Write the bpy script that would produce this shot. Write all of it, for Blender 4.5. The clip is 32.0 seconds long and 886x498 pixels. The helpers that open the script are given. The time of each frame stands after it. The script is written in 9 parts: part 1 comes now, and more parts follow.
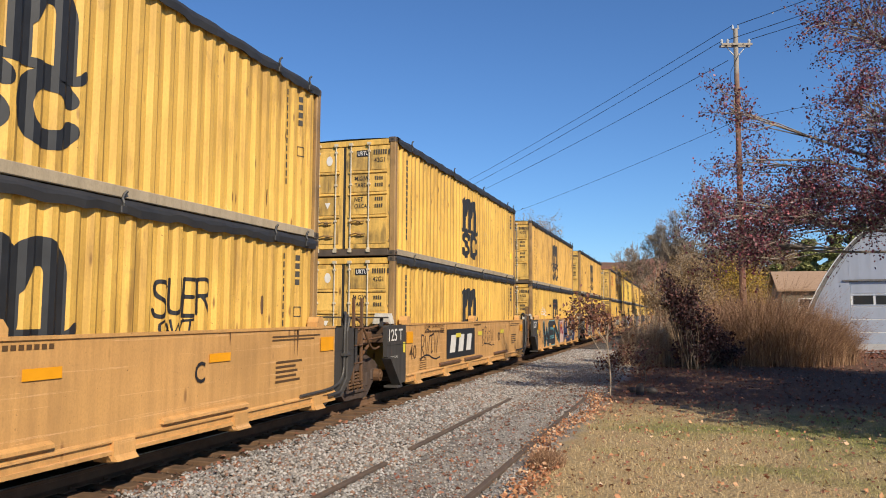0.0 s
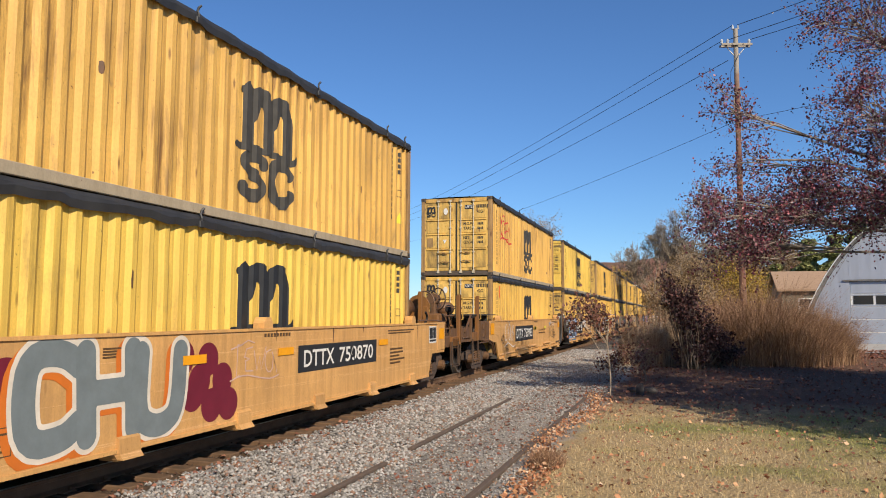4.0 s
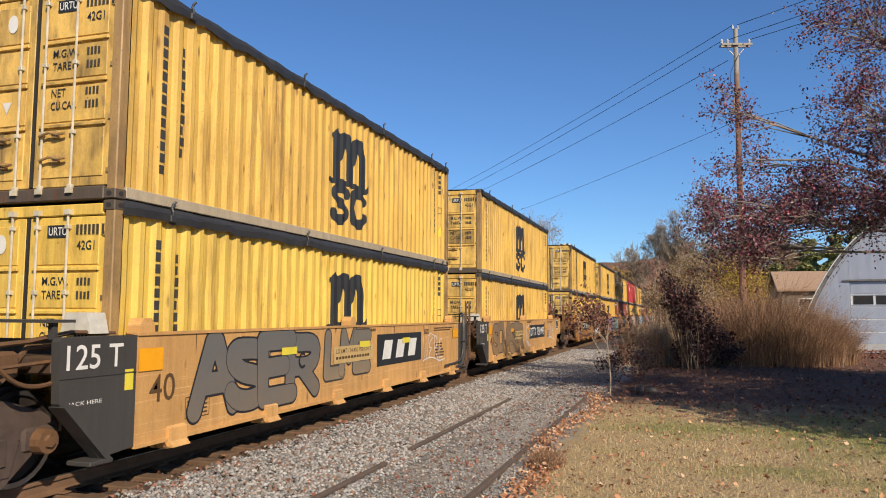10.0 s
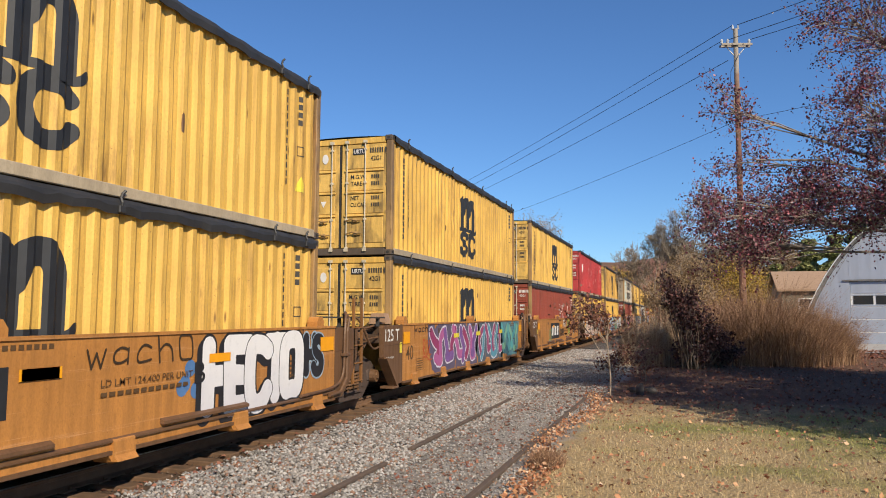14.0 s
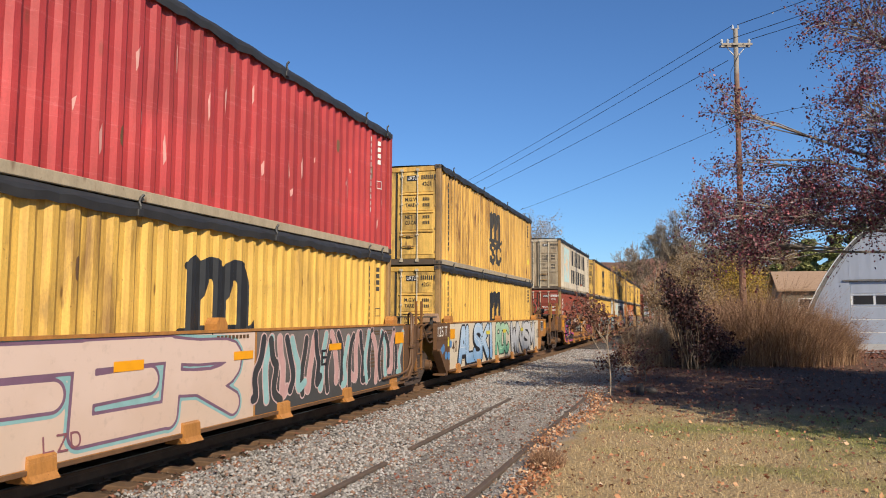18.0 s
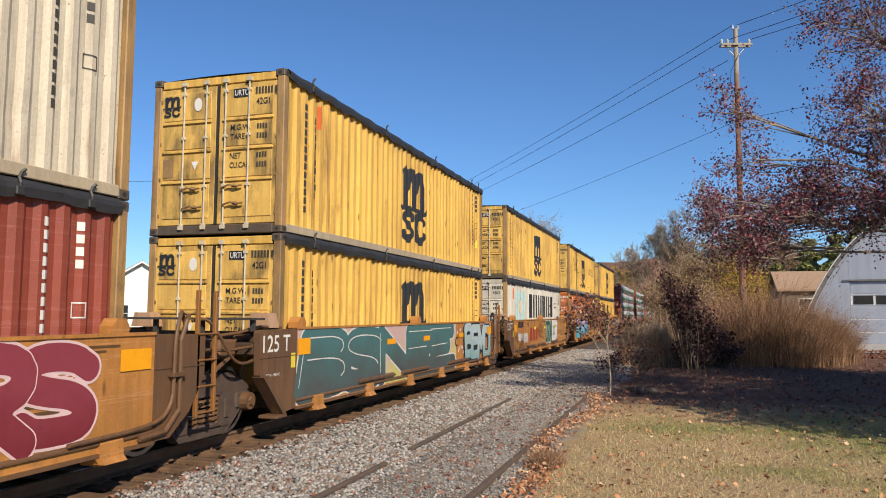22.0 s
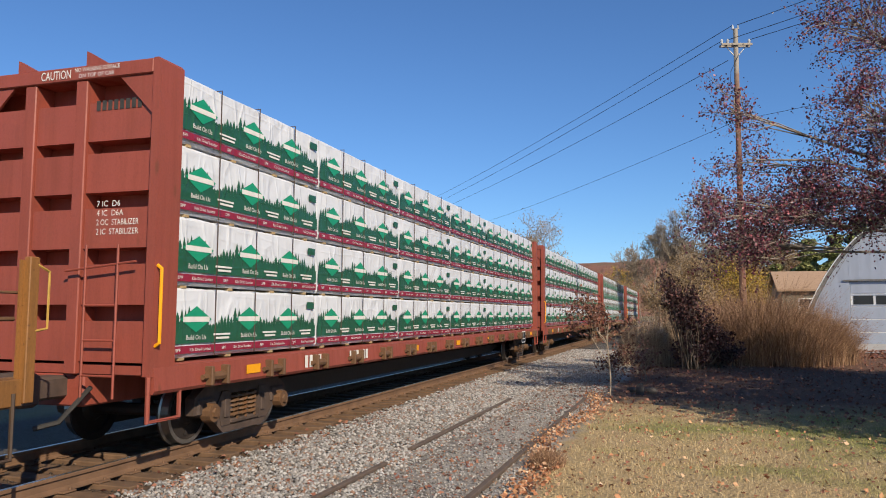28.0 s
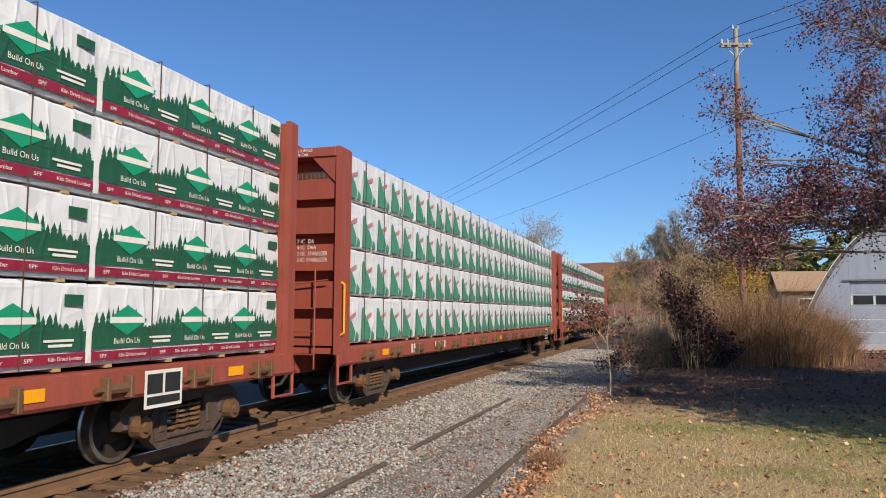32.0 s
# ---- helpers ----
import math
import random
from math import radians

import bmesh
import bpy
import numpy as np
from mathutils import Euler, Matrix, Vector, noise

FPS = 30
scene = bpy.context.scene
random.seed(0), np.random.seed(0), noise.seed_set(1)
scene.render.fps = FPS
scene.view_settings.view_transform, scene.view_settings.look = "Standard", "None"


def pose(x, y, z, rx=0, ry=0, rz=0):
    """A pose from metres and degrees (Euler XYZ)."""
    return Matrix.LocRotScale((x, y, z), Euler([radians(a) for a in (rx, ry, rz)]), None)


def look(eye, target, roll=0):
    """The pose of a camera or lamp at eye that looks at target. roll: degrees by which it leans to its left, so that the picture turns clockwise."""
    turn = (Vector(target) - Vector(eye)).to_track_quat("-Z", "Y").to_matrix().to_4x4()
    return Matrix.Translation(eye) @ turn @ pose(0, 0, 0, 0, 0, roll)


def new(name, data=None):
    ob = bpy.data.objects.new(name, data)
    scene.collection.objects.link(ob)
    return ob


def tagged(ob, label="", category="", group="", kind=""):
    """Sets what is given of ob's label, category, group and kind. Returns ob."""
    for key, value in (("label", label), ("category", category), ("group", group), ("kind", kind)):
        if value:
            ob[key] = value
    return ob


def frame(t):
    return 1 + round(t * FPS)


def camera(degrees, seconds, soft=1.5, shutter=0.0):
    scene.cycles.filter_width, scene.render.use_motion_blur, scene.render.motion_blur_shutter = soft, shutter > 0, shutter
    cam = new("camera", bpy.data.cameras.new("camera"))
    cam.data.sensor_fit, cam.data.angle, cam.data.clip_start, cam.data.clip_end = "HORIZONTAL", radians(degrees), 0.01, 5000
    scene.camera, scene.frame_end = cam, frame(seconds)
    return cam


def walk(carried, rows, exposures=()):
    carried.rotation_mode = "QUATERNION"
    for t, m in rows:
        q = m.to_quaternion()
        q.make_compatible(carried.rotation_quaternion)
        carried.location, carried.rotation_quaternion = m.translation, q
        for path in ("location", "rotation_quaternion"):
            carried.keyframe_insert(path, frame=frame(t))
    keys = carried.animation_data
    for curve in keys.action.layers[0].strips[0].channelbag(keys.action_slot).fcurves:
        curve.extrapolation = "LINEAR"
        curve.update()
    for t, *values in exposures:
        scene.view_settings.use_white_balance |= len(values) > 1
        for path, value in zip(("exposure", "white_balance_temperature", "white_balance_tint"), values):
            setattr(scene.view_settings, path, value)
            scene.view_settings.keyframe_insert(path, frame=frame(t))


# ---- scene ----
# ---------------------------------------------------------------- camera: it stands still beside the line
EYE = (7.083, 0.0, 1.733)
AIM = Vector((-0.3035, 0.9491, 0.0851))
cam = camera(61.16, 32.0, 1.0)
walk(cam, [(0, look(EYE, Vector(EYE) + AIM * 10, 0.287)), (32, look(EYE, Vector(EYE) + AIM * 10, 0.287))])

# ---------------------------------------------------------------- daylight
SUN_AZ, SUN_EL = 136.0, 33.0
world = bpy.data.worlds.new("world")
scene.world = world
world.use_nodes = True
wn = world.node_tree
wn.nodes.clear()
sky = wn.nodes.new("ShaderNodeTexSky")
sky.sky_type = "NISHITA"
sky.sun_disc = False
sky.sun_elevation, sky.sun_rotation = radians(SUN_EL), radians(SUN_AZ)
sky.air_density, sky.dust_density, sky.ozone_density = 1.0, 0.0, 4.5
bg = wn.nodes.new("ShaderNodeBackground")
bg.inputs[1].default_value = 0.104
wo = wn.nodes.new("ShaderNodeOutputWorld")
deep = wn.nodes.new("ShaderNodeMix")
deep.data_type, deep.blend_type = "RGBA", "MULTIPLY"
deep.inputs[0].default_value = 1.0
deep.inputs[7].default_value = (0.60, 0.80, 1.02, 1)
wn.links.new(sky.outputs[0], deep.inputs[6])
wn.links.new(deep.outputs[2], bg.inputs[0])
wn.links.new(bg.outputs[0], wo.inputs[0])
sun_data = bpy.data.lights.new("sun", "SUN")
sun_data.energy, sun_data.angle, sun_data.color = 5.0, radians(0.5), (1.0, 0.87, 0.68)
sun = new("sun", sun_data)
SUN_DIR = Vector((math.sin(radians(SUN_AZ)) * math.cos(radians(SUN_EL)), math.cos(radians(SUN_AZ)) * math.cos(radians(SUN_EL)), math.sin(radians(SUN_EL))))
sun.matrix_world = look(SUN_DIR * 60, (0, 0, 0))
scene.view_settings.exposure = 0.21
# ---------------------------------------------------------------- materials
class Nodes:
    """A small writer of node materials."""

    def __init__(self, name, rough=0.6, metal=0.0):
        self.m = bpy.data.materials.new(name)
        self.m.use_nodes = True
        self.t = self.m.node_tree
        self.p = self.t.nodes["Principled BSDF"]
        self.p.inputs["Roughness"].default_value, self.p.inputs["Metallic"].default_value = rough, metal
        self.co = self.t.nodes.new("ShaderNodeTexCoord")

    def n(self, kind, **inputs):
        node = self.t.nodes.new(kind)
        for k, v in inputs.items():
            key = k.replace("_", " ")
            self.set(node, int(key[1:]) if key[0] == "i" and key[1:].isdigit() else key, v)
        return node

    def set(self, node, key, v):
        if isinstance(v, bpy.types.NodeSocket):
            self.t.links.new(v, node.inputs[key])
        else:
            node.inputs[key].default_value = v

    def space(self, scale=(1, 1, 1), which="Object", shift=None):
        mp = self.n("ShaderNodeMapping", Vector=self.co.outputs[which], Scale=scale)
        if shift is not None:
            self.t.links.new(shift, mp.inputs["Location"])
        return mp.outputs[0]

    def rand(self):
        return self.n("ShaderNodeObjectInfo").outputs["Random"]

    def island(self):
        return self.n("ShaderNodeNewGeometry").outputs["Random Per Island"]

    def noise(self, scale, detail=4.0, rough=0.55, vec=None, dist=0.0):
        return self.n("ShaderNodeTexNoise", Vector=vec or self.space(), Scale=scale, Detail=detail, Roughness=rough, Distortion=dist).outputs[0]

    def voronoi(self, scale, vec=None, out="Distance"):
        return self.n("ShaderNodeTexVoronoi", Vector=vec or self.space(), Scale=scale).outputs[out]

    def ramp(self, fac, stops, smooth=False):
        r = self.n("ShaderNodeValToRGB", Fac=fac)
        e = r.color_ramp.elements
        while len(e) < len(stops):
            e.new(0.5)
        for el, (pos, col) in zip(e, stops):
            el.position = pos
            el.color = (*col, 1) if isinstance(col, (tuple, list)) else (col, col, col, 1)
        if smooth:
            r.color_ramp.interpolation = "EASE"
        return r.outputs[0]

    def mix(self, fac, a, b, mode="MIX"):
        x = self.t.nodes.new("ShaderNodeMix")
        x.data_type, x.blend_type = "RGBA", mode
        for i, v in ((0, fac), (6, a), (7, b)):
            if isinstance(v, tuple):
                v = (*v, 1)
            self.set(x, i, v)
        return x.outputs[2]

    def math(self, op, a, b=0.0, clamp=False):
        x = self.t.nodes.new("ShaderNodeMath")
        x.operation, x.use_clamp = op, clamp
        self.set(x, 0, a), self.set(x, 1, b)
        return x.outputs[0]

    def xyz(self, vec=None):
        return self.n("ShaderNodeSeparateXYZ", Vector=vec or self.space()).outputs

    def bump(self, h, strength=0.3, dist=0.02):
        self.t.links.new(self.n("ShaderNodeBump", Height=h, Strength=strength, Distance=dist).outputs[0], self.p.inputs["Normal"])

    def done(self, col, rough=None):
        self.set(self.p, "Base Color", (*col, 1) if isinstance(col, tuple) else col)
        if rough is not None:
            self.set(self.p, "Roughness", rough)
        return self.m


def shifted(n, scale):
    """Object space, moved by a random amount for each object."""
    r = n.rand()
    c = n.n("ShaderNodeCombineXYZ", X=n.math("MULTIPLY", r, 37.0), Y=n.math("MULTIPLY", r, 91.0), Z=n.math("MULTIPLY", r, 13.0))
    return n.space(scale, shift=c.outputs[0])


def steel(name, col, rust=0.4, dirt=0.5, rough=0.5, rustcol=(0.12, 0.045, 0.018), streak=1.0, fade=0.12, scuff=0.0, chips=1.0, age=0.0, oil=0.0):
    """Painted steel: faded paint, vertical grime, rust streaks and chips; age adds brown runs from the top, smears and pale scrapes, oil dark blotches."""
    n = Nodes(name, rough)
    r = n.rand()
    tone = n.mix(n.math("MULTIPLY", r, 0.5), col, tuple(c * (1 - fade * 2.2) for c in col))
    big = n.noise(0.9, 3.0, vec=shifted(n, (1, 0.5, 0.8)))
    tone = n.mix(n.ramp(big, [(0.35, 0.0), (0.7, 1.0)]), tone, tuple(min(1, c * (1 + fade)) for c in col))
    run = n.noise(1.0, 5.0, 0.62, vec=shifted(n, (6.0, 6.0, 0.55)))
    grime = n.math("MULTIPLY", n.ramp(run, [(0.42, 0.0), (0.72, 1.0)]), 0.55 * dirt)
    tone = n.mix(grime, tone, tuple(c * 0.33 for c in col))
    rusty = n.noise(1.3, 6.0, 0.7, vec=shifted(n, (3.4, 3.4, 0.38 / max(streak, 0.1))))
    lim = 0.72 - 0.2 * rust
    rmask = n.ramp(rusty, [(lim, 0.0), (lim + 0.12, 1.0)])
    rvar = n.mix(n.noise(9.0, 4.0), rustcol, (0.3, 0.12, 0.035))
    tone = n.mix(n.math("MULTIPLY", rmask, min(0.9, 0.35 + rust * 0.6)), tone, rvar)
    chip = n.ramp(n.noise(16.0, 5.0, 0.7, vec=shifted(n, (1, 1, 1))), [(0.7 - rust * 0.08, 0.0), (0.73 - rust * 0.06, 1.0)])
    tone = n.mix(n.math("MULTIPLY", chip, 0.8), tone, rustcol)
    grit = n.noise(48.0, 4.0, 0.75, vec=shifted(n, (1.0, 1.0, 0.6)))
    tone = n.mix(n.ramp(grit, [(0.44, 0.0), (0.75, 0.45 * min(1.0, dirt + 0.2))]), tone, tuple(c * 0.42 for c in col))
    dash = n.n("ShaderNodeTexVoronoi", Vector=shifted(n, (3.6, 3.6, 1.15)), Scale=1.0, Randomness=1.0)
    spot = n.ramp(dash.outputs["Distance"], [(0.05, 1.0), (0.13, 0.0)])
    some = n.ramp(n.xyz(dash.outputs["Color"])[0], [(0.68 - rust * 0.25, 0.0), (0.72 - rust * 0.25, 1.0)])
    tone = n.mix(n.math("MULTIPLY", n.math("MULTIPLY", spot, some), 0.8 * chips), tone, rustcol)
    soot = n.ramp(n.noise(0.5, 6.0, 0.68, vec=shifted(n, (0.8, 0.6, 1.0))), [(0.52, 0.0), (0.72, 1.0)])
    tone = n.mix(n.math("MULTIPLY", soot, 0.42 * dirt), tone, tuple(0.5 * c * 0.45 + 0.03 for c in col))
    if age > 0:
        hi = n.math("MULTIPLY", n.math("SUBTRACT", n.xyz()[2], 0.7), 0.42, True)
        thin = n.noise(1.0, 5.0, 0.6, vec=shifted(n, (9.0, 9.0, 0.22)))
        runs = n.ramp(n.math("ADD", thin, n.math("MULTIPLY", hi, 0.12)), [(0.53, 0.0), (0.68, 1.0)])
        tone = n.mix(n.math("MULTIPLY", runs, 0.34 * age, True), tone, tuple(0.30 * c + 0.6 * q for c, q in zip(col, rustcol)))
        patch = n.ramp(n.noise(0.42, 3.0, 0.6, vec=shifted(n, (1.0, 1.0, 0.7))), [(0.46, 0.0), (0.62, 1.0)])
        thick = n.ramp(n.noise(1.0, 6.0, 0.72, vec=shifted(n, (5.0, 5.0, 0.6)), dist=0.4), [(0.47, 0.0), (0.66, 1.0)])
        tone = n.mix(n.math("MULTIPLY", n.math("MULTIPLY", patch, thick), 0.75 * age, True), tone, (0.15, 0.07, 0.028))
        smear = n.ramp(n.noise(1.0, 5.0, 0.65, vec=shifted(n, (2.2, 2.2, 1.0)), dist=0.8), [(0.60, 0.0), (0.74, 1.0)])
        tone = n.mix(n.math("MULTIPLY", smear, 0.5 * age, True), tone, tuple(c * 0.25 + 0.035 for c in col))
        bare = n.ramp(n.noise(1.0, 6.0, 0.75, vec=shifted(n, (3.0, 3.0, 2.0))), [(0.66, 0.0), (0.70, 1.0)])
        tone = n.mix(n.math("MULTIPLY", bare, 0.4 * age, True), tone, tuple(min(0.8, c * 1.15 + 0.10) for c in col))
        cut = n.n("ShaderNodeTexVoronoi", Vector=shifted(n, (7.2, 7.2, 1.7)), Scale=1.0, Randomness=1.0)
        fleck = n.math("MULTIPLY", n.ramp(cut.outputs["Distance"], [(0.06, 1.0), (0.17, 0.0)]), n.ramp(n.xyz(cut.outputs["Color"])[1], [(0.70, 0.0), (0.74, 1.0)]))
        tone = n.mix(n.math("MULTIPLY", fleck, 0.75 * min(1.0, age), True), tone, tuple(0.7 * c for c in rustcol))
    if oil > 0:
        blot = n.ramp(n.noise(1.0, 5.0, 0.62, vec=shifted(n, (1.9, 1.9, 1.1)), dist=0.3), [(0.47, 0.0), (0.62, 1.0)])
        drip = n.ramp(n.noise(1.0, 5.0, 0.65, vec=shifted(n, (11.0, 11.0, 0.7))), [(0.38, 0.35), (0.62, 1.0)])
        tone = n.mix(n.math("MULTIPLY", n.math("MULTIPLY", blot, drip), oil, True), tone, (0.055, 0.042, 0.03))
    if scuff > 0:
        line = n.ramp(n.noise(1.0, 5.0, 0.7, vec=shifted(n, (1.0, 0.10, 15.0)), dist=0.3), [(0.585, 0.0), (0.60, 1.0), (0.615, 0.0)])
        tone = n.mix(n.math("MULTIPLY", line, scuff), tone, tuple(min(1, c * 1.2 + 0.17) for c in col))
        fine = n.ramp(n.noise(1.6, 6.0, 0.8, vec=shifted(n, (1.0, 0.2, 40.0))), [(0.66, 0.0), (0.70, 1.0)])
        tone = n.mix(n.math("MULTIPLY", fine, scuff * 0.6), tone, tuple(c * 0.4 for c in col))
    n.bump(n.math("ADD", n.noise(30.0, 3.0), n.math("MULTIPLY", n.noise(2.2, 3.0, vec=shifted(n, (1, 1, 1))), 5.0)), 0.16, 0.006)
    return n.done(tone, n.ramp(run, [(0.3, rough - 0.08), (0.8, min(1, rough + 0.25))]))


def plain(name, col, rough=0.6, var=0.25, scale=6.0, metal=0.0, bump=0.1):
    n = Nodes(name, rough, metal)
    v = n.noise(scale, 5.0, 0.6, vec=shifted(n, (1, 1, 1)))
    f = n.noise(scale * 7, 3.0)
    c = n.mix(n.ramp(v, [(0.3, 0.0), (0.75, 1.0)]), tuple(x * (1 - var) for x in col), tuple(min(1, x * (1 + var * 0.6)) for x in col))
    c = n.mix(n.math("MULTIPLY", f, var), c, tuple(x * 0.6 for x in col))
    n.bump(f, bump, 0.005)
    return n.done(c)


YELLOW = steel("yellow_paint", (0.76, 0.465, 0.10), 0.46, 0.7, age=1.0)
YELLOW2 = steel("yellow_paint_rusty", (0.73, 0.43, 0.105), 0.55, 0.6, streak=1.3, age=1.4)
YELLOW3 = steel("yellow_paint_fresh", (0.78, 0.52, 0.10), 0.3, 0.5, age=0.7)
CREAM = steel("weathered_white_paint", (0.60, 0.53, 0.41), 0.6, 0.8, age=0.9)
WHITE_BOX = steel("white_container_paint", (0.60, 0.57, 0.50), 0.45, 0.6, age=0.6)
RED_BOX = steel("faded_red_paint", (0.42, 0.045, 0.045), 0.12, 0.5, fade=0.3, scuff=0.3, chips=0.5, age=0.35)
OXIDE_BOX = steel("oxide_red_paint", (0.27, 0.055, 0.032), 0.2, 0.6, scuff=0.3, chips=0.6, age=0.4)
ORANGE_BOX = steel("orange_paint", (0.52, 0.14, 0.035), 0.4, 0.6, age=0.6)
POST_STEEL = steel("worn_post_paint", (0.40, 0.245, 0.095), 0.75, 0.9, age=0.7, oil=0.55)
CAST_STEEL = steel("grimy_corner_steel", (0.10, 0.075, 0.055), 0.6, 0.9)
DOOR_YELLOW = steel("soiled_yellow_door", (0.76, 0.48, 0.12), 0.35, 0.7, fade=0.15, age=0.45, oil=0.8)
DOOR_CREAM = steel("soiled_cream_door", (0.42, 0.34, 0.23), 0.7, 0.9, fade=0.2, age=0.6, oil=0.5)
PALE_RAIL = steel("scuffed_pale_rail", (0.44, 0.36, 0.25), 0.4, 0.7)
WELL_PEACH = steel("peach_wagon_paint", (0.63, 0.345, 0.12), 0.3, 0.6, scuff=0.5, chips=0.8, age=0.35)
WELL_OCHRE = steel("ochre_wagon_paint", (0.47, 0.205, 0.05), 0.45, 0.85, scuff=0.4, chips=0.9, age=0.4)
WELL_DARK = steel("dark_grey_wagon_paint", (0.055, 0.05, 0.046), 0.25, 0.4)
WELL_BROWN = steel("brown_wagon_steel", (0.15, 0.078, 0.038), 0.7, 0.9)
END_OCHRE = steel("grimy_ochre_steel", (0.25, 0.11, 0.03), 0.7, 1.3)
END_STEEL = steel("sooty_end_steel", (0.075, 0.045, 0.028), 0.55, 0.9)
GRAB_YELLOW = plain("worn_yellow_pipe", (0.50, 0.30, 0.06), 0.6, 0.4, 8.0)
HOSE = plain("black_rubber_hose", (0.016, 0.015, 0.014), 0.55, 0.2)
CENTER_RED = steel("centerbeam_red_paint", (0.29, 0.066, 0.043), 0.2, 0.5, fade=0.1, chips=0.7, age=0.2)
TRUCK_STEEL = plain("dusty_truck_steel", (0.085, 0.056, 0.043), 0.8, 0.4)
WHEEL_STEEL = plain("wheel_steel", (0.03, 0.022, 0.019), 0.6, 0.4)
TREAD = plain("polished_tread", (0.34, 0.33, 0.32), 0.28, 0.15, metal=0.9)
TARP = plain("black_tarpaulin", (0.034, 0.034, 0.036), 0.55, 0.35, 3.0, bump=0.4)
INK = plain("dark_lettering", (0.022, 0.024, 0.028), 0.55, 0.3)
INK_WORN = plain("worn_dark_lettering", (0.055, 0.05, 0.042), 0.6, 0.4)
WHITE_INK = plain("white_lettering", (0.72, 0.70, 0.66), 0.55, 0.12)
SAFETY = plain("amber_reflector", (0.85, 0.36, 0.01), 0.4, 0.08)
YELLOW_STICK = plain("lemon_label", (0.75, 0.62, 0.06), 0.45, 0.12)
ROD = plain("galvanised_rod", (0.60, 0.53, 0.40), 0.45, 0.35)
CHROME_WHITE = plain("white_rail_paint", (0.62, 0.58, 0.5), 0.5, 0.3)
TAN_STEEL = steel("pale_tan_steel", (0.42, 0.26, 0.16), 0.6, 0.8)
GASKET = plain("black_gasket", (0.03, 0.027, 0.024), 0.7, 0.2)


def paint(name, col, rough=0.5):
    return plain(name, col, rough, 0.16, 5.0, bump=0.03)


PAINTS = {}


def ink(col):
    """The spray paint of that colour."""
    if col not in PAINTS:
        PAINTS[col] = paint("spray_paint", col)
    return PAINTS[col]
